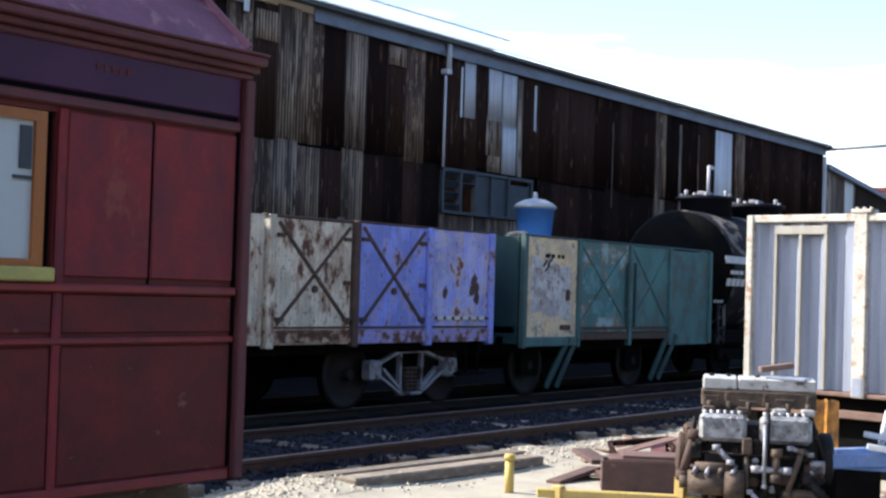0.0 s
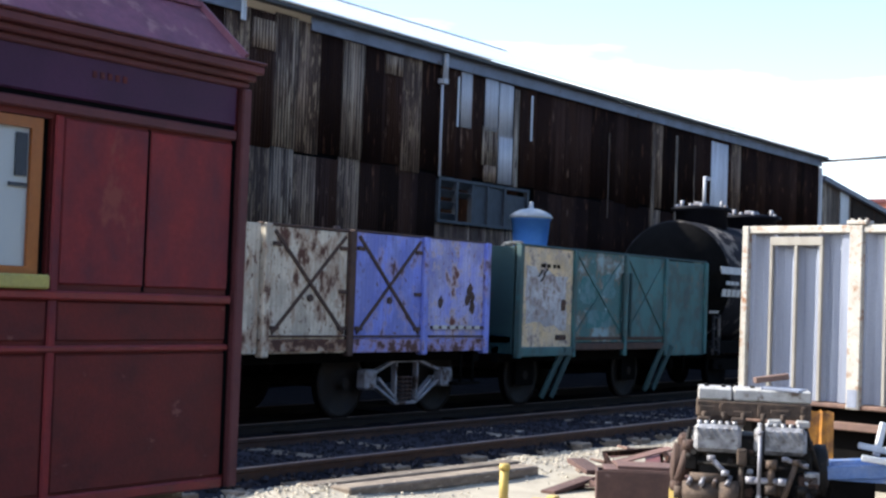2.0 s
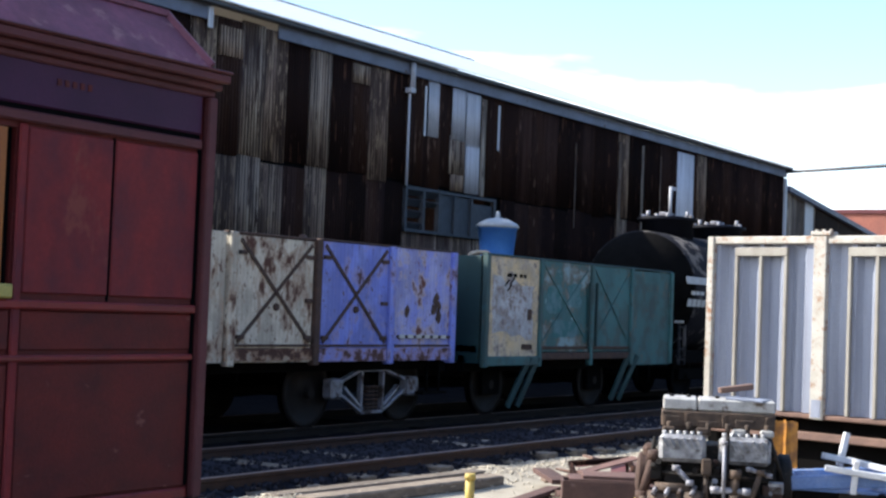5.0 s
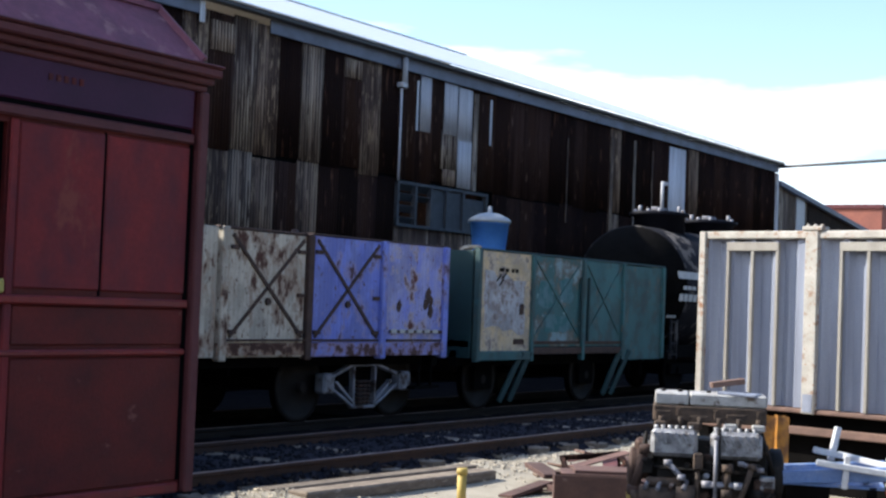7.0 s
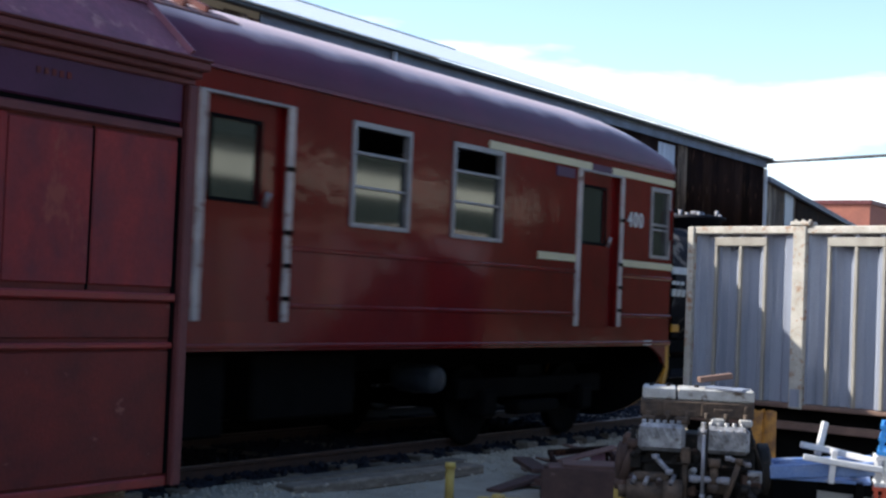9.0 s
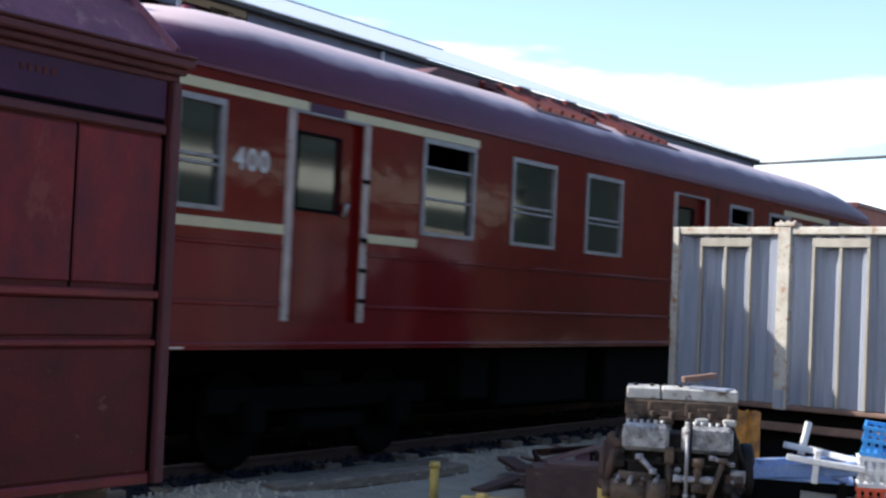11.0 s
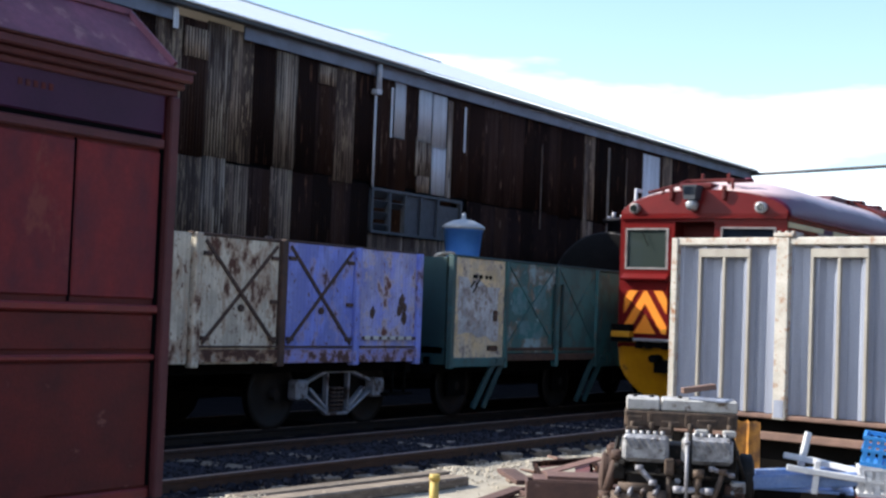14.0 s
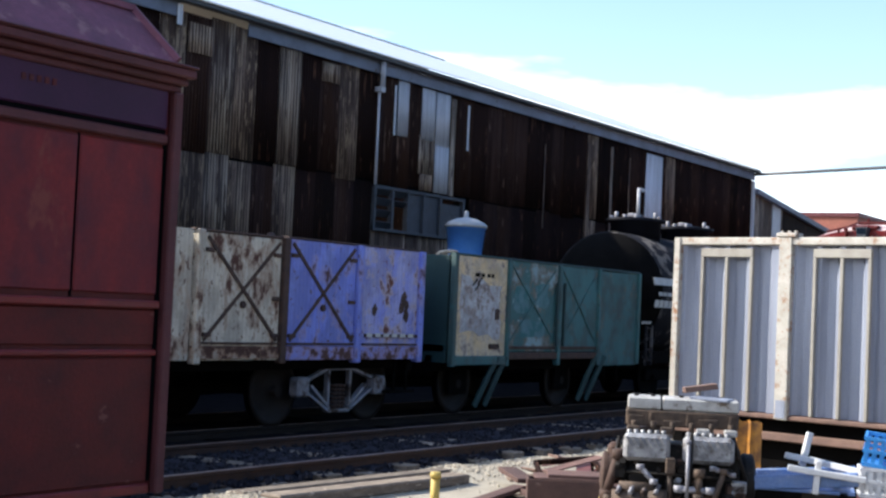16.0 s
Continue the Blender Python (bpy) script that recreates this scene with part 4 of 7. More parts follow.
def build_bogie_wagon():
    w = thing("open_wagon", "long open goods wagon in flaking cream and faded lilac", "goods wagon", pose(0, WY, 0))
    z0, z1 = 0.86, 2.36
    x0, x1 = 5.0, 17.2
    floor = bmesh.new()
    bx(floor, x0, x1, 0.02, 2.6, 0.95, 1.05)
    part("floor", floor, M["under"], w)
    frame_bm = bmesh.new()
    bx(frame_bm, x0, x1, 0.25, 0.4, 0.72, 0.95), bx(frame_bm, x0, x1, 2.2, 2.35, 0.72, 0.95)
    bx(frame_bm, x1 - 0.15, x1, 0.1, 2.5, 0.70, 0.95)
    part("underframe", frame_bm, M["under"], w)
    part("far_side", box_mesh(x0, x1, 2.54, 2.6, z0, z1, M["cream_wag"]), None, w)
    part("end", box_mesh(x1 - 0.05, x1, 0.04, 2.54, z0, z1, M["lilac"]), None, w)
    part("end", box_mesh(x0, x0 + 0.05, 0.04, 2.54, z0, z1, M["cream_wag"]), None, w)
    for a, b, k, cross in ((5.0, 6.6, "cream_wag", True), (6.6, 8.2, "cream_wag", True), (8.2, 9.6, "cream_wag", False), (9.6, 11.0, "cream_wag", True), (11.0, 12.4, "cream_wag", False)):
        panel(w, "side_door", a, b, z0, z1, M[k], "flaking cream door", cross)
    panel(w, "side_door", 12.56, 14.0, z0, z1 - 0.02, M["cream_wag"], "flaking cream door with crossed rusty straps", True)
    panel(w, "side_door", 14.14, 15.58, z0, z1, M["lilac"], "faded lilac door with crossed straps", True)
    panel(w, "side_panel", 15.68, 17.2, z0, z1 + 0.005, M["lilac_pale"], "chalky lilac panel with rust stains")
    for a, k in ((12.48, "cream_wag"), (14.05, "ironwork"), (15.63, "lilac"), (17.12, "lilac")):
        bm = bmesh.new()
        bx(bm, a - 0.06, a + 0.06, -0.08, 0.03, z0 - 0.04, z1 + 0.01, 0.012)
        part("stanchion", bm, M[k], w)
    part("sill_strip", box_mesh(12.4, 14.05, -0.05, -0.026, z0 + 0.02, z0 + 0.17, M["rusty_cream"], 0.004), None, w)
    part("sill_strip", box_mesh(14.12, 15.56, -0.05, -0.028, z0 + 0.0, z0 + 0.17, M["rusty_lilac"], 0.004), None, w)
    part("sill_strip", box_mesh(15.7, 17.05, -0.05, -0.028, z0 + 0.0, z0 + 0.17, M["rusty_lilac"], 0.004), None, w)
    bm = bmesh.new()
    for a, b in ((12.45, 14.0), (14.12, 15.55), (15.75, 17.1)):
        bx(bm, a, b, -0.058, -0.03, z0 + 0.19, z0 + 0.215, 0.003)
    bx(bm, 15.8, 17.1, -0.06, -0.03, z0 + 0.30, z0 + 0.34, 0.004)
    part("drop_bar", bm, M["ironwork"], w, "rusty drop bar")
    for a, b, c in ((16.02, 0.66, 0.07), (16.72, 0.82, 0.09), (16.66, 0.70, 0.075), (16.78, 0.60, 0.085), (16.80, 0.74, 0.07)):
        bm = bmesh.new()
        ring = [(a + c * rng.uniform(0.5, 1.1) * math.cos(t * 0.7), z0 + b + 1.3 * c * rng.uniform(0.5, 1.1) * math.sin(t * 0.7)) for t in range(9)]
        prism(bm, ring, -0.036, -0.029)
        part("rust_scab", bm, M["ironwork"], w, "flaking rust scab")
    for i in range(6):
        x = 15.82 + i * 0.2
        part("stencil_bar", box_mesh(x, x + 0.13, -0.066, -0.059, z0 + 0.30, z0 + 0.35, M["white_text"]), None, w, "white unreadable stencil bar")
    bm = bmesh.new()
    bx(bm, 12.4, 14.03, -0.04, 0.05, z1 - 0.012, z1 + 0.02, 0.006), bx(bm, 14.1, 17.2, -0.04, 0.05, z1 + 0.008, z1 + 0.03, 0.006)
    part("top_rail", bm, M["ironwork"], w)
    for bc in (15.6, 7.3):
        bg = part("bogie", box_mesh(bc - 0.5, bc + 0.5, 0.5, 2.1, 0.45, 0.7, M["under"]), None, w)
        bogie_frame(bg, bc + 0.12, 0.30)
        for dx in (-1.08, 1.0):
            wheelset(bg, bc + dx, 1.3, 0.44, M["wheel"])
    bm = bmesh.new()
    for x in (16.75, 17.05):
        cyl(bm, (x, 0.1, 0.4), (x, 0.1, 0.9), 0.02, n=6)
    bx(bm, 16.6, 17.2, 0.05, 0.35, 0.38, 0.42)
    part("step", bm, M["under"], w)
    lump = bmesh.new()
    for i in range(5):
        cyl(lump, (14.1 + i * 0.14, 0.4, 2.0), (14.2 + i * 0.14, 0.5, 2.41 + rng.uniform(-0.02, 0.05)), 0.12, 0.05, n=7)
    tagged(new("scrap_load", mesh("scrap_load", lump, M["ironwork"])), "rusty scrap showing above the wagon side", "scrap").location = (0.2, WY, 0)


def build_green_wagon():
    w = thing("open_wagon", "short teal open wagon with one cream door", "goods wagon", pose(0, WY, 0))
    z0, z1 = 0.84, 2.39
    x0, x1 = 18.02, 24.5
    part("floor", box_mesh(x0, x1, 0.1, 2.5, 0.95, 1.05, M["under"]), None, w)
    part("far_side", box_mesh(x0, x1, 2.5, 2.56, z0, z1, M["green_wag"]), None, w)
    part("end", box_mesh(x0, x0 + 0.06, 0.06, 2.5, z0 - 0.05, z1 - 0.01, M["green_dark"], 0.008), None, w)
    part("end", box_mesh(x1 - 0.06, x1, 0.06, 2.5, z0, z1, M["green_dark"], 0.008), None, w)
    d = panel(w, "side_door", 18.02, 19.62, z0 + 0.05, z1, M["cream_door"], "cream door worn to grey patches")
    bm = bmesh.new()
    for i, (a, s) in enumerate(((18.62, 0.13), (18.8, 0.1), (18.98, 0.08), (19.1, 0.08))):
        bm = bmesh.new()
        bx(bm, a, a + s, -0.036, -0.028, z1 - 0.3, z1 - 0.245)
        part("marking", bm, M["void"], d, "dark unreadable stencil mark")
    for a, b in ((18.55, 1.95), (18.62, 1.88), (18.7, 1.98)):
        bm = bmesh.new()
        bar(bm, (a, -0.034, b), (a + 0.13, -0.034, b + 0.1), 0.008, 0.03)
        part("scrawl", bm, M["under"], d, "dark scrawled stroke")
    for a0, a1, b0, b1 in ((19.25, 19.36, 1.45, 1.62), (19.1, 19.4, 1.0, 1.08)):
        bm = bmesh.new()
        bx(bm, a0, a1, -0.04, -0.028, b0, b1, 0.02)
        part("rust_scab", bm, M["ironwork"], d)
    def worn_patch(owner, x0, x1, zl, zh, material, label, seed):
        """A thin scraped patch with a ragged outline."""
        r, j = random.Random(seed), 0.1 * (zh - zl)
        side_pts = [(x0 + (x1 - x0) * i / 6, zl) for i in range(6)] + [(x1, zl + (zh - zl) * i / 4) for i in range(4)]
        side_pts += [(x1 - (x1 - x0) * i / 6, zh) for i in range(6)] + [(x0, zh - (zh - zl) * i / 4) for i in range(4)]
        bmp = bmesh.new()
        prism(bmp, [(a + r.uniform(-0.05, 0.05), b + r.uniform(-j, j)) for a, b in side_pts], -0.034, -0.029)
        part("worn_patch", bmp, material, owner, label)
    worn_patch(d, 18.22, 19.42, z0 + 0.36, z1 - 0.36, M["door_worn"], "scraped grey-white patch", 5)
    scuffed = panel(w, "side_door", 19.66, 21.3, z0 + 0.12, z1, M["green_scuffed"], "teal door with pale scuffs")
    worn_patch(scuffed, 19.85, 20.35, z0 + 0.75, z1 - 0.40, M["teal_pale"], "pale scraped patch", 8)
    worn_patch(scuffed, 20.05, 20.85, z0 + 0.35, z0 + 0.62, M["teal_pale"], "pale scraped patch", 11)
    worn_patch(scuffed, 20.55, 20.98, z0 + 0.85, z1 - 0.35, M["teal_pale"], "pale scraped patch", 13)
    plain = panel(w, "side_door", 21.38, 22.8, z0 + 0.12, z1, M["green_wag"], "teal door")
    for owner, xa, xb in ((scuffed, 19.74, 21.2), (plain, 21.46, 22.72)):
        for k, (za, zb) in enumerate(((z0 + 0.3, z1 - 0.08), (z1 - 0.08, z0 + 0.3))):
            bm = bmesh.new()
            bar(bm, (xa, -0.038 - 0.004 * k, za), (xb, -0.038 - 0.004 * k, zb), 0.010, 0.026)
            part("brace", bm, M["green_wag"], owner, "teal diagonal strap")
        bm = bmesh.new()
        bx(bm, xa - 0.04, xb + 0.04, -0.05, -0.028, z0 + 0.16, z0 + 0.21, 0.004)
        part("drop_bar", bm, M["ironwork"], owner, "rusty drop bar")
    panel(w, "side_panel", 22.84, 24.5, z0 - 0.12, z1 - 0.02, M["green_wag"], "plain teal end panel")
    for a in (18.04, 19.63, 21.34, 22.82, 24.46):
        part("stanchion", box_mesh(a - 0.045, a + 0.045, -0.075, 0.02, z0 - 0.1, z1, M["green_wag"], 0.01), None, w)
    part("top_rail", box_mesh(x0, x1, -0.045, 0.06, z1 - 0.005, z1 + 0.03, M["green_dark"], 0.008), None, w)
    part("sill", box_mesh(19.66, 22.8, -0.06, 0.02, z0 + 0.0, z0 + 0.11, M["ironwork"], 0.01), None, w)
    part("sill", box_mesh(18.02, 19.62, -0.065, 0.02, z0 - 0.08, z0 + 0.06, M["green_wag"], 0.01), None, w)
    bm = bmesh.new()
    for a in (21.2, 21.45):
        bx(bm, a, a + 0.05, -0.09, -0.05, 1.05, 2.1, 0.006)
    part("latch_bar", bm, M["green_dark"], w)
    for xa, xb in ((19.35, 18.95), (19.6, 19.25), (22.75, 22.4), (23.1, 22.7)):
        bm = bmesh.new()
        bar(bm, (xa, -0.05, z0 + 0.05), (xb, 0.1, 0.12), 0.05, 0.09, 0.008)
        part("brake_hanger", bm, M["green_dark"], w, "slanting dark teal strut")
    bm = bmesh.new()
    bx(bm, x0, x1, 0.3, 0.42, 0.66, 0.9), bx(bm, x0, x1, 2.1, 2.22, 0.66, 0.9)
    for a in (23.4, 23.9):
        cyl(bm, (a, 0.1, 0.4), (a, 0.1, 0.9), 0.03, n=8)
    part("underframe", bm, M["under"], w)
    for a in (18.9, 22.3):
        wheelset(w, a, 1.3, 0.45, M["wheel"])
        part("axle_guard", box_mesh(a - 0.25, a + 0.25, 0.36, 0.42, 0.3, 0.7, M["under"], 0.01), None, w)
    # things standing in the wagon
    tub = thing("plastic_tub", "blue plastic tub with a pale domed lid", "tub", pose(20.3, WY + 1.2, 1.05))
    bm = bmesh.new()
    lathe(bm, [(0.19, 0), (0.20, 0.05), (0.262, 1.3), (0.318, 1.86), (0.33, 1.86), (0.33, 1.9), (0.28, 1.9)])
    part("body", bm, M["blue_drum"], tub)
    bm = bmesh.new()
    lathe(bm, [(0.35, 1.885), (0.355, 1.92), (0.30, 1.97), (0.17, 2.03), (0.06, 2.05), (0.04, 2.05), (0.03, 2.15), (0.01, 2.16)])
    part("lid", bm, M["steel_lid"], tub, "pale steel domed lid")
    hose = bmesh.new()
    pts = [Vector((18.6 + 0.5 * i / 8, WY + 0.6 + 0.1 * math.sin(i), 2.38 + 0.09 * math.sin(math.pi * i / 8))) for i in range(9)]
    sweep(hose, [(18.6, WY + 0.6, 1.05), (18.6, WY + 0.6, 2.2), *pts, (19.15, WY + 0.7, 2.2), (19.15, WY + 0.7, 1.05)], 0.03)
    tagged(new("hose", mesh("hose", hose, M["cream_wag"])), "pale hose looped over the wagon end", "hose")


def build_tank_wagon():
    w = thing("tank_wagon", "black bogie tank wagon with white lettering", "tank wagon", pose(25.1, WY + 1.3, 0))
    L, r, zc = 9.6, 1.22, 2.05
    bm = bmesh.new()
    rot = Euler((0, radians(90), 0)).to_matrix().to_4x4()
    lathe(bm, [(0.1, -0.64), (0.40, -0.60), (r - 0.05, 0.44), (r - 0.01, 0.53), (r - 0.05, 0.53)], 40, Matrix.Translation((0.3, 0, zc)) @ rot)
    part("cone_end", bm, M["under"], w, "tar-black tapering tank end")
    bm = bmesh.new()
    lathe(bm, [(r - 0.1, 0.50), (r, 0.50), (r, L), (1.08, L + 0.08), (0.6, L + 0.3)], 48, Matrix.Translation((0.3, 0, zc)) @ rot)
    part("barrel", bm, M["tank_dusty"], w, "black barrel dusty on top")
    for x in (2.0, 4.6):
        bm = bmesh.new()
        lathe(bm, [(0.52, 0), (0.52, 0.32), (0.62, 0.34), (0.62, 0.40), (0.35, 0.44)], 20, Matrix.Translation((x, 0, zc + r - 0.08)))
        dome = part("dome", bm, M["tank"], w, "black tank dome")
        for i in range(7):
            a = 2 * math.pi * i / 7
            bm = bmesh.new()
            cyl(bm, (x + 0.5 * math.cos(a), 0.5 * math.sin(a), zc + r + 0.3), (x + 0.5 * math.cos(a), 0.5 * math.sin(a), zc + r + 0.40 + 0.05 * (i % 2)), 0.04, n=6)
            part("clamp", bm, M["bogie_grey"], dome, "grey lid clamp")
        bm = bmesh.new()
        bx(bm, x - 0.25, x + 0.2, -0.08, 0.08, zc + r + 0.35, zc + r + 0.44, 0.02)
        part("hatch_bar", bm, M["bogie_grey"], dome, "pale lid bar")
    bm = bmesh.new()
    cyl(bm, (1.9, -0.1, zc + r + 0.3), (1.9, -0.1, zc + r + 0.95), 0.035, n=8)
    bar(bm, (1.9, -0.1, zc + r + 0.93), (2.15, -0.1, zc + r + 0.93), 0.07, 0.07)
    part("vent_pipe", bm, M["iron_pale"], w, "pale bent vent pipe")
    for z, x0, n, h, wd in ((2.30, 0.35, 1, 0.14, 1.5), (2.06, 0.55, 3, 0.07, 0.16), (1.87, 0.4, 4, 0.14, 0.17), (1.5, 0.1, 3, 0.05, 0.1)):
        for i in range(n):
            y = -math.sqrt(max(0.0, r * r - (z - zc) ** 2))
            ob = part("lettering", box_mesh(0, wd, -0.006, 0.006, -h / 2, h / 2, M["white_text"]), None, w, "white unreadable lettering")
            ob.location, ob.rotation_euler = (x0 + i * (wd + 0.05), y - 0.006, z), (-math.asin((z - zc) / r), 0, 0)
    bm = bmesh.new()
    bx(bm, -0.2, L + 0.8, -1.05, -0.85, 0.72, 0.95), bx(bm, -0.2, L + 0.8, 0.85, 1.05, 0.72, 0.95)
    for x in (-0.2, L + 0.7):
        bx(bm, x, x + 0.12, -1.2, 1.2, 0.7, 0.97)
    for x in (1.0, 3.5, 6.0, 8.5):
        bx(bm, x - 0.12, x + 0.12, -0.9, 0.9, 0.9, 1.15)
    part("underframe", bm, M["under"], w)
    bm = bmesh.new()
    bar(bm, (0.02, -1.28, 0.85), (0.02, -0.9, 0.85), 0.03, 0.03)
    ladder = part("ladder", bm, M["tank_dusty"], w, "dark steel ladder")
    for x in (-0.1, 0.15):
        bm = bmesh.new()
        bar(bm, (x, -1.28, 0.7), (x, -1.28, 1.45), 0.04, 0.04)
        part("stile", bm, M["tank_dusty"], ladder)
    for z in (0.8, 1.0, 1.2, 1.4):
        bm = bmesh.new()
        bar(bm, (-0.1, -1.28, z), (0.15, -1.28, z), 0.03, 0.03)
        part("rung", bm, M["tank_dusty"], ladder)
    for x in (1.0, 2.8, 7.0, 8.8):
        wheelset(w, x, 0, 0.44, M["under"])
    for x in (1.9, 7.9):
        part("bogie", box_mesh(x - 1.2, x + 1.2, -0.95, 0.95, 0.38, 0.6, M["under"], 0.02), None, w)


# ---- the wooden carriage beside the camera ----
def build_carriage():
    w = thing("wooden_carriage", "dull crimson wooden carriage with panelled side and maroon roof", "railway carriage", pose(0, 5.0, 0))
    X1, D = 5.38, 2.35
    bm = bmesh.new()
    holed(bm, -3.0, X1, 0.6, 2.62, 0.0, 0.06, [(3.1, 4.165, 1.6, 2.29), (1.3, 2.3, 1.6, 2.29), (-0.6, 0.4, 1.6, 2.29)])
    part("side_wall", bm, M["car_low"], w, "faded maroon side")
    part("end_wall", box_mesh(X1 - 0.06, X1, 0.06, D, 0.6, 2.6, M["car_low"]), None, w)
    part("end_wall", box_mesh(-3.0, -2.94, 0.06, D, 0.6, 2.6, M["car_low"]), None, w)
    part("far_wall", box_mesh(-2.94, X1 - 0.06, D - 0.06, D, 0.6, 2.62, M["car_low"]), None, w)
    part("floor", box_mesh(-2.94, X1 - 0.06, 0.06, D - 0.06, 0.6, 0.68, M["under"]), None, w)
    def strip(name, x0, x1, z0, z1, m, out, label="", bev=0.008):
        bmx = bmesh.new()
        bx(bmx, x0, x1, -out, 0.0 - 0.001, z0, z1, bev)
        return part(name, bmx, M[m], w, label)
    # raised panels between the mouldings
    for x0, x1 in ((4.225, 4.722), (4.738, 5.285)):
        strip("panel", x0, x1, 1.575, 2.30, "car_red", 0.014, "crimson upper panel", 0.006)
    for x0, x1 in ((4.225, 5.285), (3.0, 4.165), (1.9, 2.95)):
        strip("panel", x0, x1, 1.325, 1.50, "car_low", 0.012, "", 0.006)
        strip("panel", x0, x1, 0.66, 1.265, "car_low", 0.012, "", 0.006)
    for x0, x1 in ((2.36, 3.05), (0.46, 1.25)):
        strip("panel", x0, x1, 1.575, 2.30, "car_red", 0.014, "", 0.006)
    strip("waist_rail", -3.0, 5.30, 1.505, 1.545, "car_trim", 0.034, "bright crimson waist rail")
    strip("moulding", -3.0, 5.30, 1.275, 1.305, "car_trim", 0.026)
    strip("cant_rail", -3.0, 5.30, 2.318, 2.366, "cornice", 0.030)
    for x in (4.172, 2.96):
        strip("pillar", x, x + 0.048, 0.62, 2.31, "car_red", 0.019)
    strip("corner_post", 5.318, 5.382, 0.60, 2.585, "cornice", 0.045)
    # near-black strips paint the panel joints and the shadow under the letterboard
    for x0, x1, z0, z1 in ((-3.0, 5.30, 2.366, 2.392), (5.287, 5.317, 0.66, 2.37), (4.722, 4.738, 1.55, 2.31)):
        strip("groove", x0, x1, z0, z1, "void", 0.004, "near-black strip for panel joint and shadow line", 0.0)
    strip("bottom_rail", -3.0, 5.30, 0.60, 0.65, "car_trim", 0.020)
    lb = strip("letterboard", -3.0, 5.30, 2.392, 2.592, "car_purple", 0.018, "faded purple letterboard")
    bm = bmesh.new()
    for i in range(5):
        bx(bm, 4.36 + i * 0.045, 4.385 + i * 0.045, -0.021, -0.017, 2.50, 2.53)
    part("lettering", bm, M["car_low"], lb, "ghost of worn lettering")
    # stepped cornice
    for o, z0, z1 in ((0.035, 2.585, 2.62), (0.07, 2.62, 2.655), (0.11, 2.655, 2.70), (0.125, 2.70, 2.715)):
        part("cornice", box_mesh(-3.1, X1 + o * 0.35 - 0.02, -o, D + o, z0, z1, M["cornice"], 0.008), None, w, "maroon cornice moulding")
    # roof: steep hipped sides
    bm = bmesh.new()
    zt, ins = 2.975, 0.26
    a = [(-3.1, -0.11), (X1 - 0.125, -0.11), (X1 - 0.125, D + 0.14), (-3.1, D + 0.14)]
    b = [(-2.6, -0.14 + ins), (X1 - 0.225, -0.14 + ins), (X1 - 0.225, D + 0.14 - ins), (-2.6, D + 0.14 - ins)]
    lo = [bm.verts.new((x, y, 2.717)) for x, y in a]
    hi = [bm.verts.new((x, y, zt)) for x, y in b]
    bm.faces.new(hi), bm.faces.new(lo[::-1])
    for i in range(4):
        j = (i + 1) % 4
        bm.faces.new((lo[i], lo[j], hi[j], hi[i]))
    part("roof", bm, M["car_roof"], w, "dusty maroon hipped roof")
    bm = bmesh.new()
    bar(bm, (X1 - 0.125, -0.11, 2.73), (X1 - 0.225, -0.14 + ins, zt + 0.012), 0.035, 0.03)
    bar(bm, (-2.6, -0.14 + ins, zt + 0.01), (X1 - 0.225, -0.14 + ins, zt + 0.01), 0.04, 0.03)
    part("hip_flashing", bm, M["car_roof"], w, "pale-edged hip flashing")
    # window
    win = part("window", box_mesh(3.1, 4.165, 0.03, 0.05, 1.6, 2.29, M["void"]), None, w)
    bm = bmesh.new()
    holed(bm, 3.12, 4.118, 1.60, 2.285, 0.002, 0.05, [(3.2, 4.058, 1.645, 2.237)])
    part("frame", bm, M["varnish"], win, "varnished orange-brown frame")
    part("pane", box_mesh(3.2, 4.058, 0.02, 0.026, 1.645, 2.237, M["pane_pale"]), None, win)
    bm = bmesh.new()
    bx(bm, 3.985, 4.045, 0.010, 0.018, 2.03, 2.215), bx(bm, 3.955, 4.05, 0.008, 0.018, 1.985, 2.0)
    part("inner_sash", bm, M["louvre"], win, "dark blind behind the glass")
    part("sill", box_mesh(3.1, 4.15, -0.05, 0.03, 1.55, 1.612, M["sill"], 0.008), None, win, "yellow painted sill")
    for x in (1.3, -0.6):
        part("window", box_mesh(x, x + 1.0, 0.03, 0.05, 1.6, 2.29, M["pane_pale"]), None, w)
    bm = bmesh.new()
    bx(bm, -2.9, 5.3, 0.25, 0.4, 0.35, 0.6), bx(bm, -2.9, 5.3, D - 0.4, D - 0.25, 0.35, 0.6)
    part("sole_bar", bm, M["timber"], w, "dark timber sole bars")
    for x in (-1.5, 0.5, 2.5, 4.6):
        part("bearer", box_mesh(x, x + 0.3, 0.2, D - 0.2, -0.2, 0.36, M["timber"], 0.01), None, w)


